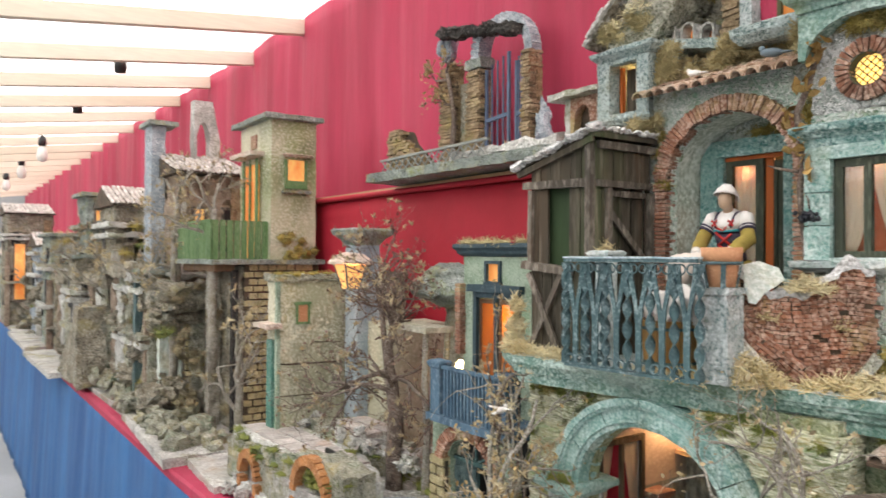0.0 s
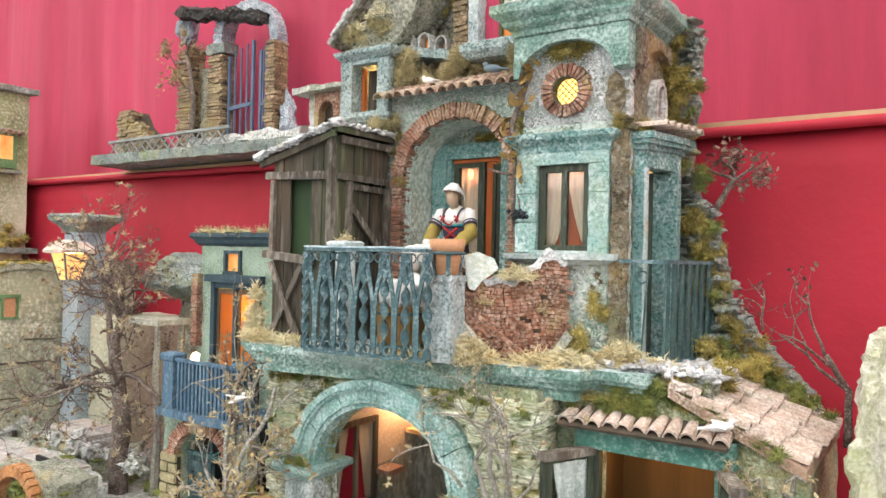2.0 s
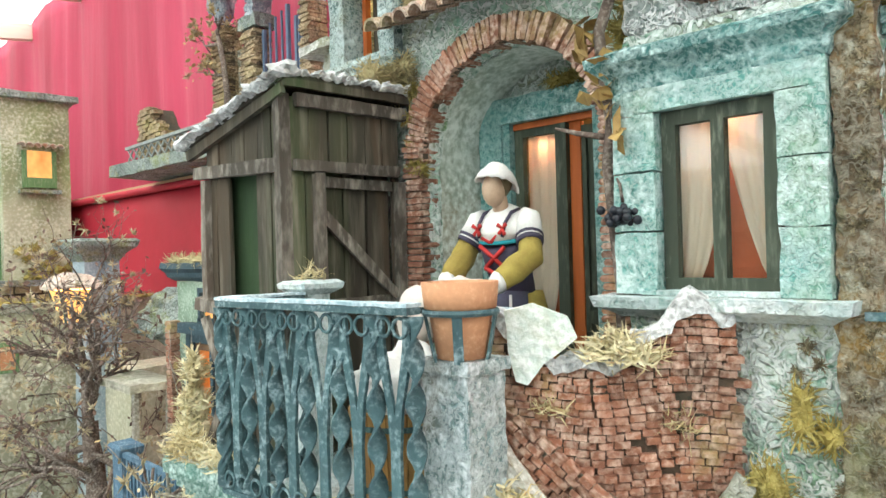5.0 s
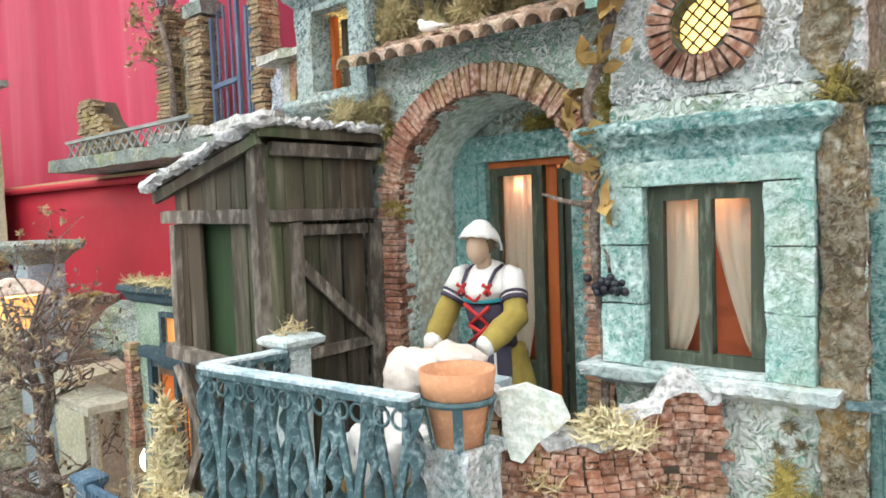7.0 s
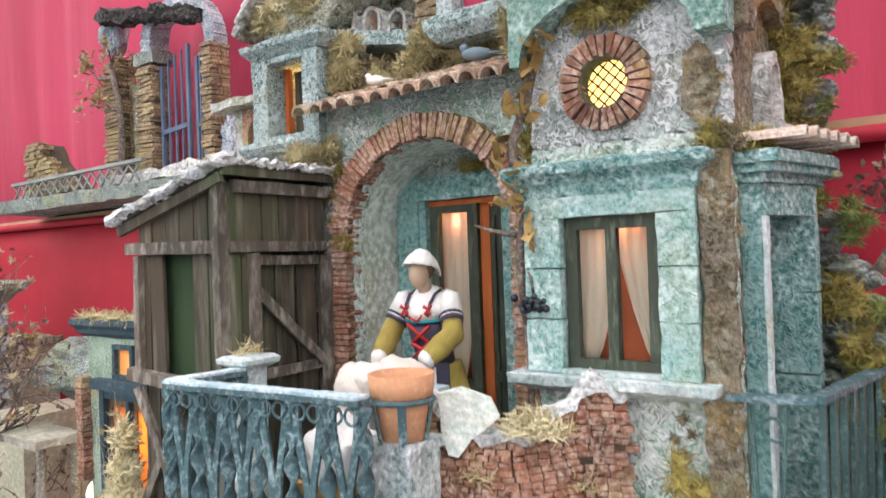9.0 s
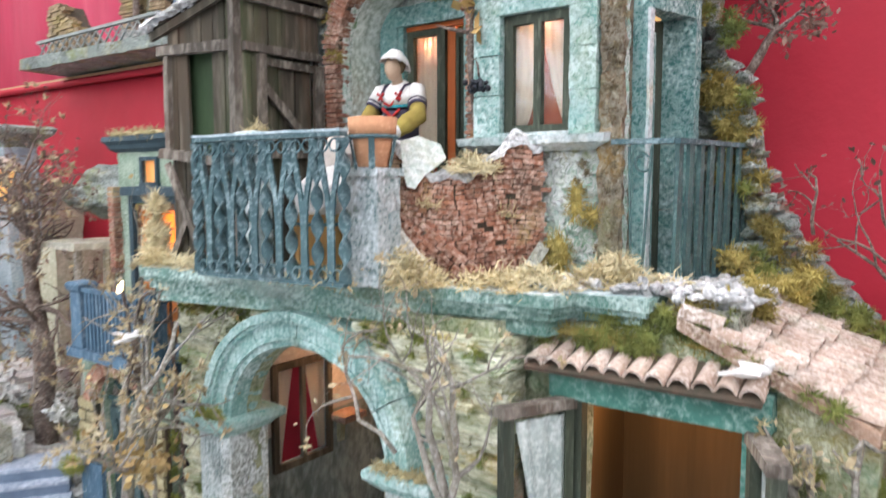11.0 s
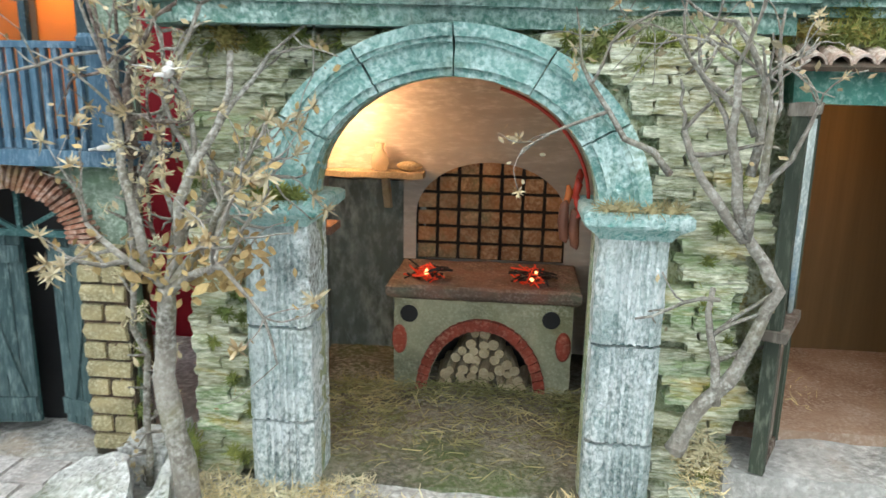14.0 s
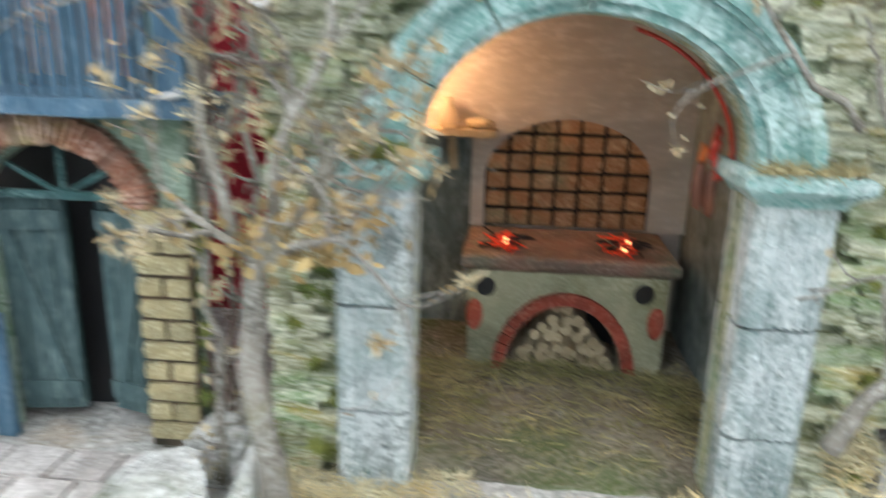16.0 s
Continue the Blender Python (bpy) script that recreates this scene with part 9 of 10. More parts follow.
part("recess_wall", rough(bx(RUIN_COLS[0][1] - 0.002, RUIN_COLS[1][0] + 0.002, 1.436, 1.452, 1.846, 2.13), 0.02, 0.004, 40, 3), MOSSY_ROCK, ruin)
vm = lump_box(8.8, 0.09, 1)
VOUSSOIR = shared("arch_stone", vm, ROCK_BLUE)
for k in range(13):
    a = radians(-8 + 128 * k / 12)
    piece("arch_stone", VOUSSOIR, ruin, Matrix.Translation((ARX + 0.114 * math.cos(a), 1.432, ARZ + 0.116 * math.sin(a))) @ Euler((0, -a, 0)).to_matrix().to_4x4() @ Matrix.Diagonal((0.030, 0.038, 0.0225, 1)))
for k in range(5):
    a = radians(182 - 9 * k)
    piece("arch_stone", VOUSSOIR, ruin, Matrix.Translation((ARX + 0.114 * math.cos(a), 1.432, ARZ + 0.03 + 0.116 * math.sin(a))) @ Euler((0, -a, 0)).to_matrix().to_4x4() @ Matrix.Diagonal((0.036, 0.05, 0.018, 1)))
part("capital", rough(bx(RUIN_COLS[1][0] - 0.008, RUIN_COLS[1][1] + 0.008, 1.402, 1.456, RUIN_COLS[1][2], RUIN_COLS[1][2] + 0.03), 0.014, 0.005, 50, 4), CLIFF, ruin)
part("stub", rough(rock(bmesh.new(), STUB, (0.034, 0.032, 0.05), 0.35, 1.6, 4, 4), 0.014, 0.003, 60, 3), ROCK_BLUE, ruin, "broken pale end stone")
part("lintel", rough(beam(bmesh.new(), LINTEL[0], LINTEL[1], 0.045, 0.026), 0.012, 0.013, 45, 4), CHARRED, ruin, "charred dark ragged lintel")
for x0, x1 in ((-1.438, -1.340), (-1.307, -1.268)):
    g = part("gate_leaf", beam(bmesh.new(), (x0, 1.425, 1.85), (x0, 1.425, 2.145), 0.008, 0.008, 0, (0, 1, 0)), GATE_BLUE, ruin, "blue-grey iron gate leaf")
    part("stile", beam(bmesh.new(), (x1, 1.425, 1.85), (x1, 1.425, 2.178), 0.008, 0.008, 0, (0, 1, 0)), GATE_BLUE, g)
    for z in (1.86, 1.995):
        part("rail", beam(bmesh.new(), (x0, 1.425, z), (x1, 1.425, z + 0.008), 0.008, 0.010), GATE_BLUE, g)
    for k in range(1, 4):
        x = x0 + (x1 - x0) * k / 4
        part("bar", beam(bmesh.new(), (x, 1.425, 1.86), (x, 1.425, 2.148 + 0.03 * k / 4), 0.004, 0.004, 0, (0, 1, 0)), GATE_BLUE, g)
tree("ruin_creeper", "dry creeper climbing the ruined gate column", [(-1.575, 1.397, 1.86), (-1.555, 1.394, 2.02), (-1.59, 1.392, 2.16)], 0.008, [((-1.59, 1.392, 2.14), (-0.8, -0.1, 0.3), 0.055, 0.005, 3), ((-1.59, 1.392, 2.16), (-0.2, -0.1, 1), 0.05, 0.005, 3), ((-1.56, 1.392, 2.06), (-0.6, -0.1, 0.1), 0.05, 0.004, 3)], 8, LEAF_DULL, 1, 0.006, 0.012, TWIG, 3, 0.6, 0.3, 0.014)
for bx0 in (-1.235, -1.30):
    mb = fuzz(bmesh.new(), (bx0, 1.385, 1.885), (0.024, 0.016, 0.022), 260, 0.014, 0.0015)
    solid("pale_moss", mb, MOSS_PALE, "pale moss at the foot of the gate", "moss", "stuff")
bm = rough(rock(bmesh.new(), (-1.195, 1.425, 1.935), (0.022, 0.022, 0.075), 0.5, 2.0, 3.0, n=4), 0.012, 0.006, 60, 3)
solid("blue_stone", bm, ROCK_BLUE, "blue-grey broken stone beside the gate", "stone")

# ---- distant village ----
def facade_x(parent, X, y0, y1, z0, z1, frame_mat, pane_mat):
    w = part("window", bx(X, X + 0.012, y0, y1, z0, z1), frame_mat, parent)
    part("pane", bx(X + 0.012, X + 0.015, y0 + 0.012, y1 - 0.012, z0 + 0.012, z1 - 0.012), pane_mat, w)
    part("sill", bx(X, X + 0.03, y0 - 0.01, y1 + 0.01, z0 - 0.014, z0), frame_mat, w)


def far_house(label, x0, x1, y0, y1, z0, z1, wall_mat, roof, windows, seed):
    h = thing("village_house", label, "miniature house", group="distant village houses")
    bm = rough(bx(x0, x1, y0, y1, z0, z1), 0.035, 0.018, 11, seed)
    part("wall", rough(bm, 0.035, 0.009, 45, seed + 5), wall_mat, h)
    vr_ = random.Random(seed * 7)
    if x1 > -8.0:
        # weathered ledges, posts and black-painted shade for openings on the two faces in view
        for _ in range(5):
            y, z = vr_.uniform(y0 + 0.03, y1 - 0.08), vr_.uniform(z0 + 0.15, z1 - 0.15)
            hw, ht = vr_.uniform(0.018, 0.035), vr_.uniform(0.06, 0.14)
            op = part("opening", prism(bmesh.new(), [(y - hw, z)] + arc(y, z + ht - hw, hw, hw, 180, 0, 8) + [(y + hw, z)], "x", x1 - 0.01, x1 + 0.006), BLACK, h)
            part("arch_trim", rough(prism(bmesh.new(), arc(y, z + ht - hw, hw, hw, 180, 0, 8) + arc(y, z + ht - hw, hw + 0.014, hw + 0.014, 0, 180, 8), "x", x1 - 0.008, x1 + 0.014), 0.02, 0.003, 50, 2), wall_mat, op)
            x, z = vr_.uniform(x0 + 0.05, x1 - 0.05), vr_.uniform(z0 + 0.1, z1 - 0.2)
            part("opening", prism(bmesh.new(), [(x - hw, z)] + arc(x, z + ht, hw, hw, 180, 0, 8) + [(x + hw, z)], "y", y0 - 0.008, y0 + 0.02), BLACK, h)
        for _ in range(3):
            z = vr_.uniform(z0 + 0.2, z1 - 0.05)
            part("ledge", rough(rough(bx(x0 - 0.02, x1 + 0.035, y0 - 0.04, vr_.uniform(y0 + 0.1, y1), z, z + 0.022), 0.03, 0.010, 30, seed + z), 0.03, 0.006, 70, 2), ROCK if _ else MOSSY_ROCK, h)
        part("post", rough(bx(x1 - 0.01, x1 + 0.02, y0 - 0.02, y0 + 0.015, z0, z1 - vr_.uniform(0.05, 0.4)), 0.03, 0.004, 40, seed), ROCK if seed % 2 else PINKISH, h)
        part("quoin", rough(bx(x1 - 0.01, x1 + 0.016, y1 - 0.07, y1 - 0.01, z0, z1 - 0.05), 0.03, 0.006, 40, seed + 1), RUIN_BRICK, h, "brown brick corner")
    if roof == "tile":
        cx = x0 * 0.6 + x1 * 0.4
        r = part("roof", prism(bmesh.new(), [(x0 - 0.03, z1), (x1 + 0.04, z1), (cx, z1 + 0.10)], "y", y0 - 0.03, y1 + 0.02), MORTAR, h, "roof of small pale weathered tiles")
        n = max(4, int((y1 - y0 + 0.05) / 0.024))
        L, a = math.hypot(x1 + 0.04 - cx, 0.10), math.atan2(0.10, x1 + 0.04 - cx)
        for i in range(n):
            for k in range(7):
                f = (k + 0.5) / 7
                piece("roof_tile", TILES_CHALK, r, Matrix.Translation((cx + (x1 + 0.04 - cx) * f, y0 - 0.03 + 0.024 * (i + 0.5) + rnd.uniform(-0.003, 0.003), z1 + 0.10 * (1 - f) + 0.004 + rnd.uniform(0, 0.004))) @ Euler((0, a, 0)).to_matrix().to_4x4() @ Euler((0, 0, radians(-90 + rnd.uniform(-9, 9)))).to_matrix().to_4x4() @ Matrix.Diagonal((0.020, L / 6.4, 0.020, 1)))
    elif roof == "flat":
        part("roof", rough(bx(x0 - 0.03, x1 + 0.03, y0 - 0.03, y1 + 0.02, z1, z1 + 0.02), 0.05, 0.006, 20, seed), CLIFF, h)
    for y, z, w, t, lit in windows:
        facade_x(h, x1 - 0.002, y, y + w, z, z + t, GREY_WOOD, AMBER_DIM if lit else BLACK)
    return h


far_house("brown stone miniature house with tiled gable roof", -3.25, -2.78, 0.93, 1.20, 1.00, 1.93, PINKISH, "tile", ((0.97, 1.66, 0.06, 0.14, 1), (1.09, 1.70, 0.05, 0.10, 0)), 3)
far_house("grey stone miniature house with an arched doorway", -3.35, -2.86, 0.83, 1.00, 0.985, 1.52, FAR_STONE, "flat", ((0.86, 1.02, 0.075, 0.42, 0),), 4)
far_house("brown brick miniature house with tiled roof", -3.95, -3.55, 0.84, 1.10, 0.985, 1.84, FAR_STONE, "tile", ((0.88, 1.66, 0.06, 0.12, 0), (0.98, 1.40, 0.06, 0.14, 0)), 5)
far_house("grey chimney-like miniature tower", -4.50, -4.25, 0.82, 0.96, 0.985, 1.93, CLIFF, "flat", ((0.86, 1.78, 0.05, 0.08, 1),), 6)
far_house("mossy rock miniature house", -4.3, -3.98, 0.74, 1.0, 0.985, 1.58, FAR_STONE, "flat", ((0.80, 1.30, 0.07, 0.16, 0), (0.90, 1.10, 0.06, 0.2, 0)), 7)
far_house("dark slate-coloured miniature house with balcony", -5.5, -5.1, 0.75, 1.05, 0.985, 1.72, CLIFF, "flat", ((0.80, 1.50, 0.07, 0.12, 0), (0.92, 1.3, 0.06, 0.14, 1)), 8)
far_house("blue-grey miniature house among rocks", -6.4, -5.9, 0.78, 1.1, 0.985, 1.66, ROCK_BLUE, "tile", ((0.84, 1.40, 0.07, 0.12, 1), (0.98, 1.45, 0.07, 0.12, 0)), 9)
far_house("brown-roofed timber hut in the distance", -7.6, -7.0, 0.66, 1.0, 0.985, 1.95, FAR_STONE, "tile", ((0.70, 1.20, 0.10, 0.5, 1), (0.86, 1.3, 0.08, 0.3, 0)), 10)
for i in range(9):
    far_house("small distant stone miniature house", -8.8 - 0.75 * i, -8.3 - 0.75 * i, 0.78, 1.15, 0.97, 1.45 + 0.35 * noise.noise(Vector((i * 1.7, 2, 0))), (FAR_STONE, CLIFF, CREAM)[i % 3], "tile" if i % 2 else "flat", ((0.82, 1.2, 0.1, 0.14, i % 2), (0.98, 1.25, 0.09, 0.14, 0)), 20 + i)
gothic = thing("gothic_ruin", "grey gothic window ruin with white stone blocks", "miniature ruin")
bm = bmesh.new()
yz = arc(1.085, 2.11, 0.028, 0.075, 0, 180, 12)
prism(bm, [(1.045, 1.98), (1.057, 1.98)] + yz[::-1] + [(1.113, 1.98), (1.16, 1.98), (1.16, 2.10), (1.125, 2.28), (1.045, 2.28)], "x", -3.06, -3.0)
part("window_wall", rough(bm, 0.03, 0.004, 30, 3), ROCK, gothic)
part("lower_wall", rough(bx(-3.06, -3.0, 1.04, 1.20, 0.985, 1.979), 0.05, 0.006, 20, 3), FAR_STONE, gothic)
part("tower", rough(bx(-3.12, -3.0, 0.868, 0.925, 0.985, 2.15), 0.04, 0.004, 25, 3), ROCK_BLUE, gothic, "slim blue-grey tower")
part("tower_cap", rough(bx(-3.15, -2.97, 0.85, 0.97, 2.151, 2.17), 0.03, 0.004, 25, 3), CLIFF, gothic)
rk = random.Random(77)
bm = bmesh.new()
for i in range(150):
    x = -2.55 - 4.4 * rk.random()
    rock(bm, (x, 0.78 + 0.22 * rk.random(), 0.99 + 0.42 * rk.random() ** 1.6), (rk.uniform(0.03, 0.09), rk.uniform(0.03, 0.07), rk.uniform(0.02, 0.06)), 0.9, 2.2, n=3)
solid("village_rocks", bm, FAR_STONE, "brown rocks heaped between the distant houses", "rocks", "stuff")
yard = thing("village_yard", "ruinous yard front with a pale wall, dark post and brick piers", "miniature ruin")
part("pale_wall", rough(rough(bx(-2.79, -2.75, 0.845, 0.930, 0.985, 1.400), 0.02, 0.005, 30, 4), 0.02, 0.003, 90, 4), PLASTER_WHITE, yard, "whitish flaking plaster wall")
part("brick_patch", rough(bx(-2.80, -2.752, 0.846, 0.915, 1.401, 1.475), 0.02, 0.006, 50, 4), BRICK, yard, "bare red brick over the wall")
part("dark_post", rough(bx(-2.97, -2.93, 0.793, 0.862, 0.985, 1.490), 0.03, 0.003, 40, 4), TEAL_DOOR, yard, "dark grey plank door post")
part("door_edge", bx(-2.935, -2.925, 0.8625, 0.870, 0.985, 1.45), BROWN_WOOD, yard)
part("cap", rough(bx(-3.0, -2.90, 0.77, 0.90, 1.4905, 1.525), 0.02, 0.012, 40, 6), ROCK, yard)
for x, ya, yb, zt in ((-2.655, 0.915, 0.952, 1.36), (-2.555, 0.970, 1.004, 1.40)):
    pier = part("brick_pier", rough(bx(x - 0.04, x, ya + 0.003, yb - 0.003, 0.985, zt), 0.02, 0.004, 40, x), MORTAR, yard, "thin pier of ochre bricks")
    for k in range(int((zt - 0.99) / 0.0235)):
        piece("brick", PALE_BRICKS[k % 4], pier, at(x, (ya + yb) / 2 + rnd.uniform(-0.003, 0.003), 1.0 + 0.0235 * k, 0.016, (yb - ya) * rnd.uniform(0.85, 1.05), 0.019, rnd.uniform(-5, 5), 0, rnd.uniform(-5, 5)))
part("rock_fill", rough(rough(bx(-2.70, -2.62, 0.930, 1.03, 0.985, 1.47), 0.02, 0.020, 22, 3), 0.02, 0.010, 70, 3), MOSSY_ROCK, yard, "craggy mossy rock between the piers")
part("rock_crown", rough(rough(bx(-2.84, -2.52, 0.80, 1.02, 1.40, 1.49), 0.022, 0.026, 18, 5), 0.022, 0.012, 60, 3), FAR_STONE, yard, "jagged brown rock over the piers")
bm = bmesh.new()
for i in range(90):
    x = -2.05 - 1.5 * rk.random()
    rock(bm, (x, 0.72 + 0.20 * rk.random(), 0.995 + 0.05 * rk.random()), (rk.uniform(0.015, 0.05), rk.uniform(0.015, 0.04), rk.uniform(0.012, 0.04)), 0.8, 2.2, n=2)
solid("yard_rubble", bm, MOSSY_ROCK, "mossy rubble along the foot of the village", "rubble", "stuff")
clods = bmesh.new()
for i in range(80):
    x = -2.25 - 1.3 * rk.random()
    fuzz(clods, (x, 0.80 + 0.16 * rk.random(), 1.0 + 0.50 * rk.random()), (rk.uniform(0.010, 0.03), 0.02, rk.uniform(0.008, 0.02)), 80, 0.014, 0.0018)
solid("moss", clods, MOSS_BROWN, "brown moss clinging to posts and rocks of the village", "moss", "stuff")
vst = thing("village_stair", "rough brown stone stair climbing a house side", "steps")
part("flight", rough(prism(bmesh.new(), [(-4.03, 0.985), (-3.45, 0.985), (-3.45, 1.36), (-3.52, 1.36)], "y", 0.66, 0.82), 0.04, 0.010, 20, 4), FAR_STONE, vst)
for mtl, lbl, cnt in ((MOSS, "ochre mossy growth over the distant village", 60), (MOSS_GREEN, "green mossy growth over the distant village", 60), (MOSS_PALE, "pale dry growth over the distant village", 45)):
    mb = bmesh.new()
    for i in range(cnt):
        x = -2.5 - 4.8 * rk.random()
        fuzz(mb, (x, 0.79 + 0.3 * rk.random(), 1.02 + 0.72 * rk.random()), (rk.uniform(0.02, 0.05), 0.035, rk.uniform(0.012, 0.03)), 130, 0.022, 0.0022)
    solid("moss", mb, mtl, lbl, "moss", "stuff")
for z, x0, x1, y0 in ((1.56, -3.60, -3.02, 0.78), (1.44, -3.30, -2.80, 0.80), (1.50, -4.10, -3.40, 0.76), (1.48, -5.0, -4.4, 0.74), (1.66, -4.8, -4.3, 0.80)):
    crag = thing("rock_overhang", "rugged brown rock overhang with dark hollows", "rock")
    part("rock", rough(rough(bx(x0, x1, y0, y0 + 0.30, z - 0.05, z), 0.035, 0.024, 14, z * 9), 0.035, 0.010, 45, 3), FAR_STONE, crag)
    for k in range(4):
        xx = x0 + (x1 - x0) * (k + 0.5) / 4
        part("pier", rough(rough(bx(xx - 0.045, xx + 0.045, y0 + 0.02, y0 + 0.12, 0.985, z - 0.03), 0.035, 0.016, 16, k * 3 + z), 0.035, 0.008, 45, 3), (FAR_STONE, PINKISH, ROCK, MOSSY_ROCK)[k], crag)
for k, (x, y, z, s) in enumerate(((-2.62, 0.86, 1.55, 9), (-2.9, 0.84, 1.45, 10), (-3.5, 0.80, 1.4, 11), (-1.83, 0.83, 1.15, 15), (-4.1, 0.75, 1.45, 16), (-2.28, 0.90, 1.66, 17), (-2.72, 0.90, 1.72, 18))):
    tree("village_tree", "bare tangled brown tree among the distant houses", [(x, y, z - 0.45 if z > 1.3 else 1.0), (x, y, z - 0.1), (x + 0.01, y, z + 0.1)], 0.014, [((x, y, z + 0.05), (-0.6, 0, 1), 0.16, 0.008, 3), ((x, y, z + 0.08), (0.6, -0.2, 1), 0.15, 0.008, 3), ((x, y, z), (0.2, -0.8, 0.6), 0.15, 0.007, 3)], s, LEAF_DULL, 1, 0.004, 0.015, BARK, 3, 0.7, 0.2, 0.016)
plate([(-2.0, 0.74), (-1.70, 0.72), (-1.70, 1.27), (-2.05, 1.27)], 0.963, 0.99, 31)
plate([(-2.78, 0.715), (-2.02, 0.672), (-2.02, 1.27), (-2.80, 1.27)], 0.967, 0.995, 32)
plate([(-3.75, 0.72), (-2.80, 0.73), (-2.82, 1.27), (-3.8, 1.27)], 0.963, 0.990, 33)
plate([(-5.0, 0.59), (-3.95, 0.605), (-3.85, 1.2), (-5.0, 1.2)], 0.969, 0.995, 34)
plate([(-6.4, 0.62), (-5.2, 0.62), (-5.1, 1.2), (-6.4, 1.2)], 0.969, 0.995, 35)
solid("ground_plate", rough(prism(bmesh.new(), [(-14.5, 0.74), (-6.45, 0.66), (-6.45, 1.2), (-14.5, 1.2)], "z", 0.969, 0.99), 0.2, 0.003, 9, 3), GROUND, "grey stone-painted base board of the village", "base board", "structure", "base boards")


# ---- growth and clutter over the main house ----
gr = random.Random(91)


def clumps(name, mtl, label, runs, length=0.009, width=0.0010, cat="moss"):
    """Moss along lines: each run is (start, end, how many, radius, spread)."""
    bm = bmesh.new()
    for a, b, n, r, sp in runs:
        a, b = Vector(a), Vector(b)
        for _ in range(n):
            c = a.lerp(b, gr.random()) + Vector((gr.gauss(0, 1), gr.gauss(0, 0.35), gr.gauss(0, 1))) * sp
            k = gr.uniform(0.5, 1.3) * r
            fuzz(bm, c, (k, k * 0.55, k * 0.8), int(70 + 9000 * k), length, width)
    return solid(name, bm, mtl, label, cat, "stuff")


def creeper(name, label, lines, bark, leaf, size, n, reach=0.012, tuft=None, rad=0.0022, cat="creeper"):
    """Twining stems along lines, with side twigs and withered leaves."""
    t = thing(name, label, cat)
    bm, lv, tips = bmesh.new(), bmesh.new(), []
    for line in lines:
        pts = []
        for a, b in zip(line, line[1:]):
            for k in range(5):
                pts.append(Vector(a).lerp(Vector(b), k / 5) + Vector((gr.gauss(0, 1), gr.gauss(0, 0.5), gr.gauss(0, 1))) * 0.0035)
        pts.append(Vector(line[-1]))
        tube(bm, pts, [rad * (1.2 - 0.7 * i / len(pts)) for i in range(len(pts))], 6)
        for p in pts:
            for _ in range(2):
                d = Vector((gr.gauss(0, 1), gr.gauss(-0.4, 0.7), gr.gauss(0.3, 1))).normalized()
                e = p + d * reach * gr.uniform(0.6, 1.8)
                m = p.lerp(e, 0.5) + Vector((gr.gauss(0, 1), gr.gauss(0, 1), gr.gauss(0, 1))) * 0.002
                tube(bm, [p, m, e], [rad * 0.5, rad * 0.4, rad * 0.25], 4)
                tips.append((e, d))
    part("stem", bm, bark, t, smooth=True)
    leaves(lv, tips, gr, size, n, 0.006)
    part("foliage", lv, leaf, t, "withered curling leaves")
    if tuft:
        tb = bmesh.new()
        for p, d in tips[::2]:
            blades(tb, p, (0.005, 0.004, 0.004), 14, 0.010, 0.0011, 0.8, 0.3)
        part("lichen", tb, tuft, t, "pale dry lichen tufts")
    return t


# the rock face, hung with moss
clumps("moss", MOSS, "thick ochre moss hanging over the rock face", [((-0.096, 1.15, 1.93), (-0.088, 1.15, 1.72), 30, 0.009, 0.009), ((-0.085, 1.16, 1.69), (-0.035, 1.16, 1.55), 26, 0.008, 0.012), ((-0.02, 1.15, 1.50), (0.08, 1.13, 1.40), 26, 0.008, 0.010), ((-0.075, 1.155, 1.655), (-0.055, 1.155, 1.645), 8, 0.011, 0.006)], 0.010, 0.0009)
clumps("green_moss", MOSS_GREEN, "green moss between the rocks", [((-0.09, 1.15, 1.90), (-0.02, 1.15, 1.52), 12, 0.008, 0.014), ((0.0, 1.12, 1.47), (0.11, 1.12, 1.40), 12, 0.010, 0.008), ((-0.035, 0.962, 1.425), (0.09, 0.950, 1.378), 16, 0.006, 0.004), ((-0.16, 0.945, 1.405), (-0.05, 0.95, 1.412), 18, 0.006, 0.004)], 0.009)
# corner strip of the tower
clumps("moss", MOSS_BROWN, "brown dead moss running down the tower corner", [((-0.118, 1.006, 1.90), (-0.118, 1.006, 1.46), 60, 0.0022, 0.0040), ((-0.128, 1.006, 1.775), (-0.10, 1.012, 1.770), 8, 0.0045, 0.004), ((-0.15, 1.008, 1.57), (-0.125, 1.008, 1.47), 14, 0.0025, 0.009)], 0.005, 0.0007)
clumps("pale_moss", MOSS_PALE, "pale straw moss on ledges and canopy", [((-0.50, 1.105, 1.905), (-0.30, 1.11, 1.900), 20, 0.008, 0.004), ((-0.645, 1.045, 1.970), (-0.633, 1.045, 1.985), 8, 0.010, 0.005), ((-0.60, 1.045, 2.0), (-0.56, 1.05, 1.975), 9, 0.009, 0.008), ((-0.545, 1.03, 1.800), (-0.538, 1.03, 1.818), 16, 0.010, 0.009), ((-0.535, 1.052, 1.893), (-0.525, 1.052, 1.918), 20, 0.010, 0.010), ((-0.440, 1.075, 1.896), (-0.425, 1.075, 1.915), 16, 0.010, 0.010), ((-0.29, 1.02, 1.88), (-0.28, 1.01, 1.895), 6, 0.008, 0.004)], 0.012, 0.0011)
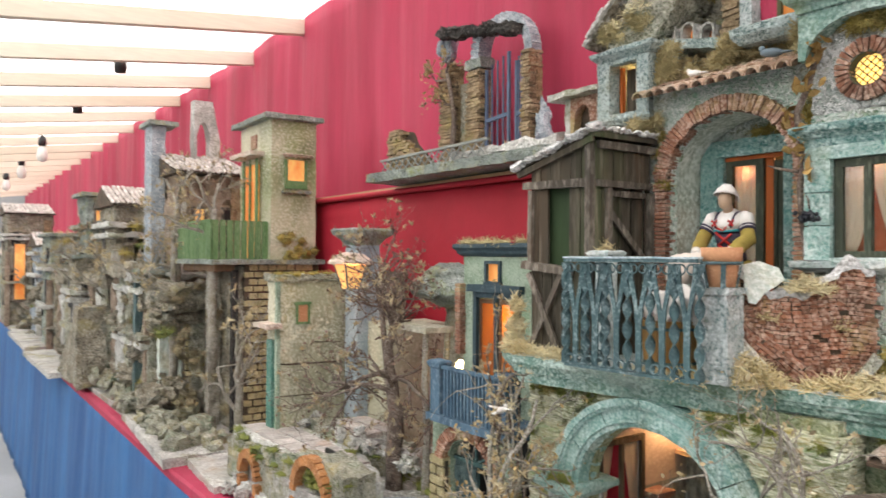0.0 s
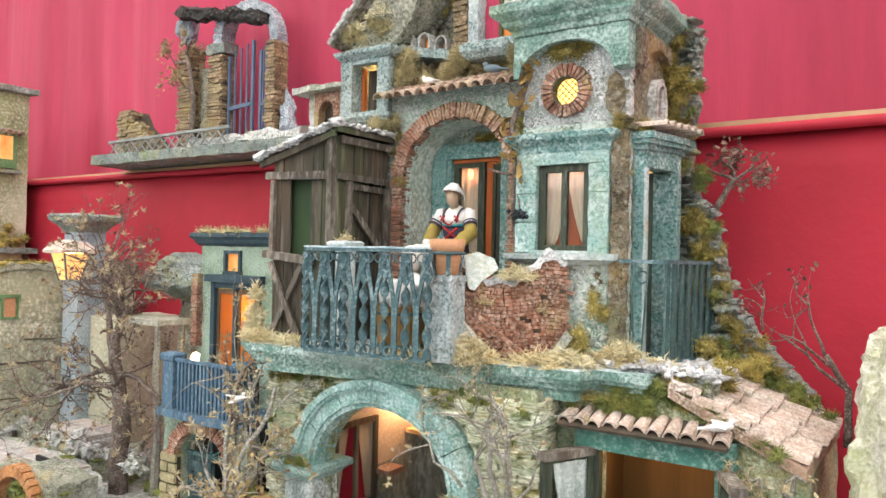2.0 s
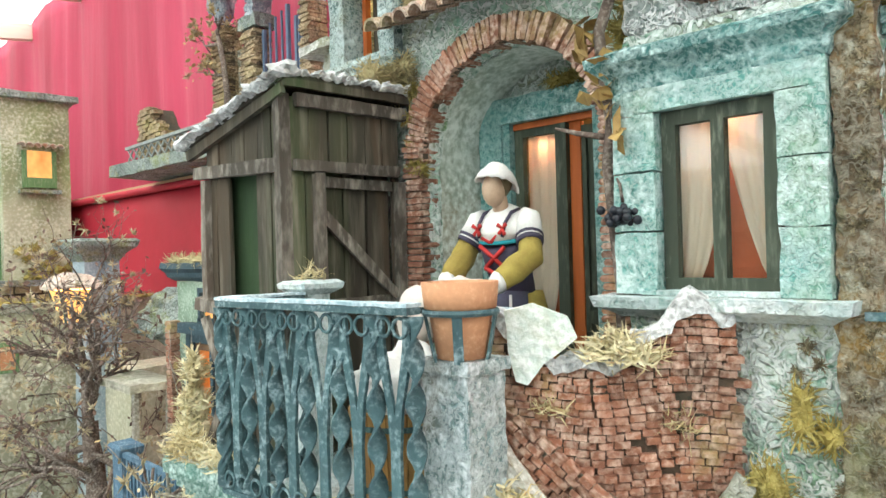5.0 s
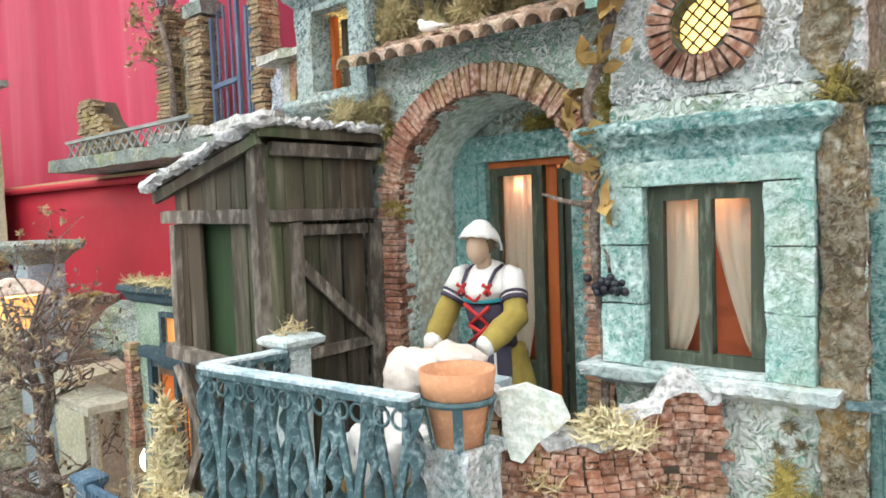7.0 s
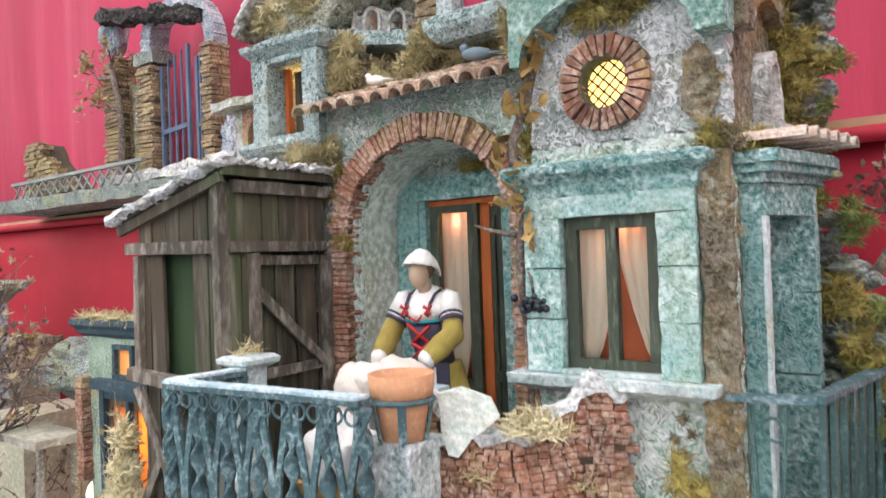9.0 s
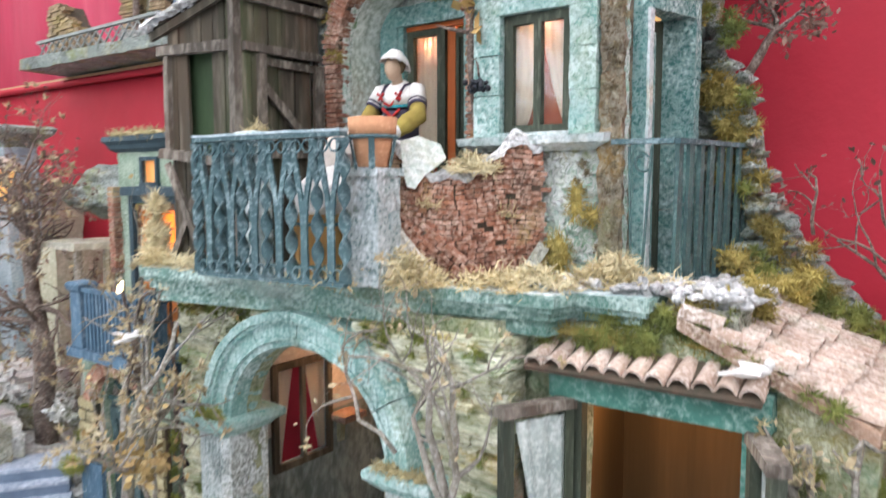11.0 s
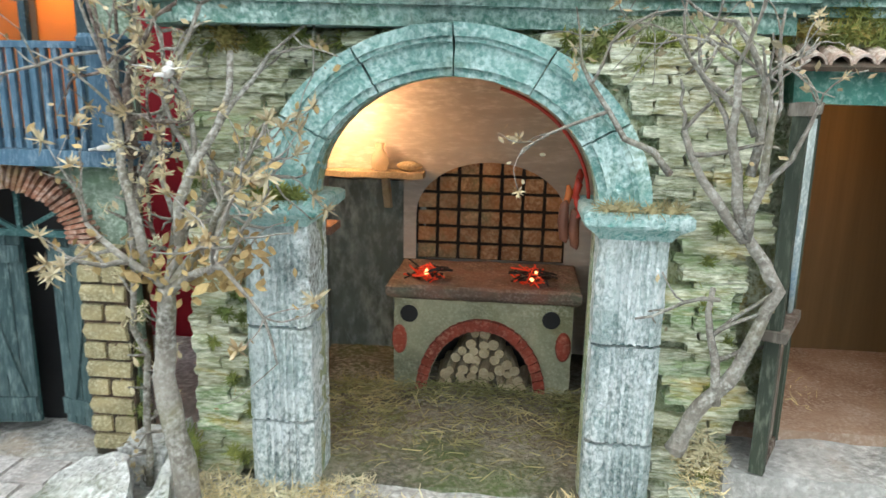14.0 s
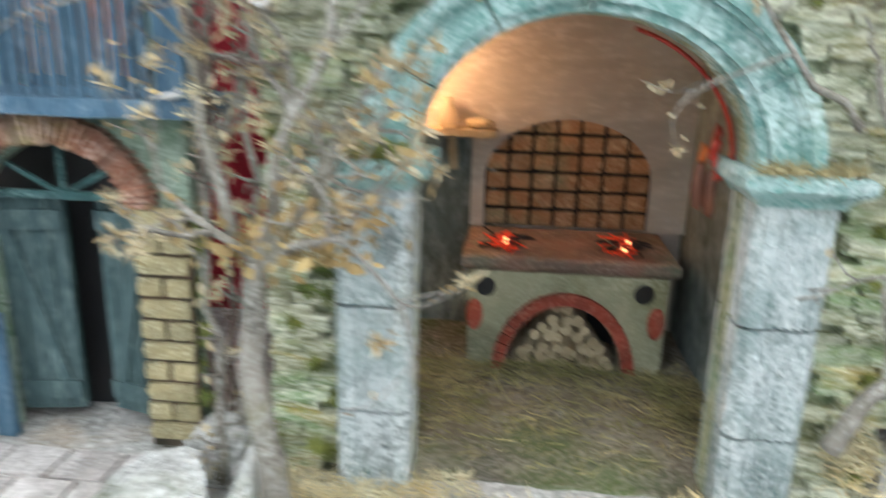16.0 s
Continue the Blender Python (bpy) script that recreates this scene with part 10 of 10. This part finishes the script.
clumps("moss", MOSS, "yellow moss over the round window and arch", [((-0.235, 1.006, 1.885), (-0.165, 1.006, 1.885), 16, 0.008, 0.004), ((-0.285, 1.035, 1.83), (-0.28, 1.03, 1.76), 10, 0.007, 0.006), ((-0.53, 1.035, 1.80), (-0.515, 1.035, 1.70), 10, 0.006, 0.006), ((-0.40, 1.112, 1.79), (-0.34, 1.112, 1.79), 8, 0.005, 0.004), ((-0.52, 1.12, 2.02), (-0.46, 1.12, 2.09), 8, 0.012, 0.012)], 0.008)
# slab edge, pillars and wall below
clumps("green_moss", MOSS_GREEN, "green moss below the slab and on the stone wall", [((-0.67, 0.895, 1.40), (-0.50, 0.895, 1.395), 16, 0.006, 0.006), ((-0.34, 0.895, 1.40), (-0.19, 0.900, 1.395), 16, 0.006, 0.006), ((-0.665, 0.895, 1.35), (-0.62, 0.895, 1.00), 14, 0.005, 0.012), ((-0.21, 0.897, 1.36), (-0.20, 0.897, 1.02), 14, 0.005, 0.010), ((-0.74, 0.93, 1.20), (-0.74, 0.92, 1.0), 12, 0.008, 0.004), ((-0.60, 0.87, 1.27), (-0.56, 0.87, 1.27), 7, 0.006, 0.002)], 0.008)
heap("straw", STRAW_PALE, "pale straw caught along the house wall and kerb", "straw", [((-0.645, 0.868, 0.988), (0.05, 0.02, 0.02), 380), ((-0.585, 0.862, 0.988), (0.03, 0.014, 0.012), 200), ((-0.52, 0.885, 0.988), (0.03, 0.02, 0.010), 160), ((-0.26, 0.862, 0.988), (0.03, 0.012, 0.012), 160), ((-0.205, 0.885, 1.04), (0.02, 0.012, 0.035), 300), ((-0.10, 0.80, 1.004), (0.045, 0.02, 0.012), 300), ((-0.44, 0.86, 0.988), (0.08, 0.02, 0.004), 120)], 0.015, 0.0014)
heap("straw", STRAW_PALE, "pale straw in tufts along the terrace edge", "straw", [((-0.29, 0.890, 1.450), (0.036, 0.018, 0.036), 900), ((-0.60, 0.853, 1.450), (0.05, 0.012, 0.016), 300), ((-0.17, 0.94, 1.452), (0.045, 0.016, 0.020), 600), ((-0.105, 0.99, 1.452), (0.028, 0.02, 0.034), 700), ((-0.07, 1.00, 1.455), (0.03, 0.02, 0.010), 140), ((-0.39, 0.858, 1.450), (0.06, 0.010, 0.006), 150), ((-0.245, 0.945, 1.560), (0.024, 0.010, 0.018), 420)], 0.016, 0.0016)
creeper("dry_creeper", "dry creeper with pale leaf tufts climbing to the terrace corner", [[(-0.70, 0.855, 1.0), (-0.705, 0.86, 1.15), (-0.69, 0.85, 1.30), (-0.675, 0.845, 1.43)], [(-0.68, 0.86, 1.05), (-0.665, 0.85, 1.22), (-0.655, 0.842, 1.40)], [(-0.70, 0.85, 1.25), (-0.66, 0.84, 1.33), (-0.62, 0.838, 1.42)]], BARK, LEAF_PALE, 0.0042, 2, 0.016, STRAW_PALE, 0.0032)
creeper("ivy_stem", "bare twisted stems in the gap beside the small house", [[(-0.735, 0.93, 1.0), (-0.745, 0.93, 1.15), (-0.728, 0.925, 1.30), (-0.742, 0.93, 1.45)], [(-0.722, 0.93, 1.0), (-0.712, 0.925, 1.18), (-0.722, 0.92, 1.30)]], TWIG, LEAF_BROWN, 0.004, 1, 0.012, None, 0.003)
creeper("dry_creeper", "tangle of dry peeling bark and leaves by the store", [[(0.045, 0.945, 1.05), (0.055, 0.94, 1.20), (0.05, 0.935, 1.345)], [(0.07, 0.945, 1.0), (0.08, 0.94, 1.2), (0.07, 0.94, 1.35)], [(0.10, 0.945, 1.0), (0.095, 0.94, 1.2), (0.105, 0.945, 1.36)], [(0.05, 0.94, 1.33), (0.09, 0.935, 1.25), (0.11, 0.94, 1.12)], [(0.04, 0.94, 1.25), (0.07, 0.93, 1.12), (0.10, 0.94, 1.02)]], BARK, LEAF_PALE, 0.0050, 3, 0.016, STRAW, 0.0042)
clumps("green_moss", MOSS_GREEN, "green and grey moss over the store's end wall", [((0.05, 0.95, 1.34), (0.11, 0.95, 1.02), 34, 0.010, 0.014), ((0.122, 0.96, 1.35), (0.122, 1.12, 1.05), 40, 0.010, 0.012)], 0.009)

# dry grass over the attic and gable
heap("straw", STRAW_PALE, "dry grass tufts over the attic gable", "straw", [((-0.625, 1.042, 1.985), (0.02, 0.01, 0.02), 120), ((-0.575, 1.042, 2.00), (0.03, 0.01, 0.03), 160), ((-0.555, 1.05, 1.975), (0.012, 0.01, 0.02), 90)], 0.014, 0.0010, 0.6, 0.6)
clumps("moss", MOSS_BROWN, "brown moss in the creases of the upper wall", [((-0.545, 1.060, 1.875), (-0.50, 1.07, 1.90), 10, 0.008, 0.008), ((-0.47, 1.09, 1.905), (-0.40, 1.09, 1.895), 10, 0.008, 0.006), ((-0.54, 1.035, 1.79), (-0.53, 1.03, 1.805), 6, 0.008, 0.006)], 0.009, 0.0009)
clumps("green_moss", MOSS_GREEN, "green moss along the slab end above the eaves", [((-0.12, 0.958, 1.425), (0.0, 0.962, 1.425), 26, 0.007, 0.006)], 0.009)
clumps("moss", MOSS, "ochre moss between slab and side roof", [((-0.03, 0.962, 1.445), (0.02, 1.02, 1.445), 12, 0.008, 0.006), ((0.0, 1.05, 1.45), (0.03, 1.12, 1.45), 10, 0.010, 0.008)], 0.009)

# ---- facing stones of the kitchen front, last ----
sr = random.Random(12)
z = 0.992
while z < 1.400:
    hgt = sr.uniform(0.007, 0.0125)
    x = -0.674 + sr.uniform(0, 0.006)
    while x < -0.182:
        wd = sr.uniform(0.016, 0.050)
        cx, cz = x + wd / 2, z + hgt / 2
        inside = ((cx - CX) / (RX + 0.046)) ** 2 + (max(0, cz - ZS) / (RZ + 0.046)) ** 2 < 1.0 and cz > 0
        pill = cz < 1.275 and (-0.635 < cx < -0.545 and cx + wd / 2 > -0.618 and cx > -0.622 or -0.312 < cx < -0.240)
        gapz = cz < 1.275 and -0.56 < cx < -0.30
        if not (inside or pill or gapz) and cx < -0.184:
            piece("stone", STONES[sr.randrange(5)], front, at(cx, 0.905 + sr.uniform(-0.0045, 0.0045), cz, wd, sr.uniform(0.014, 0.024), hgt * 1.15, 0, sr.uniform(-3, 3), sr.uniform(-4, 4)))
        x += wd + 0.001
    for y in (0.915, 0.938):
        piece("stone", STONES[sr.randrange(5)], front, at(-0.187, y + sr.uniform(-0.004, 0.004), z + hgt / 2, sr.uniform(0.012, 0.018), 0.025, hgt, 0, 0, sr.uniform(-5, 5)))
    z += hgt + 0.0008
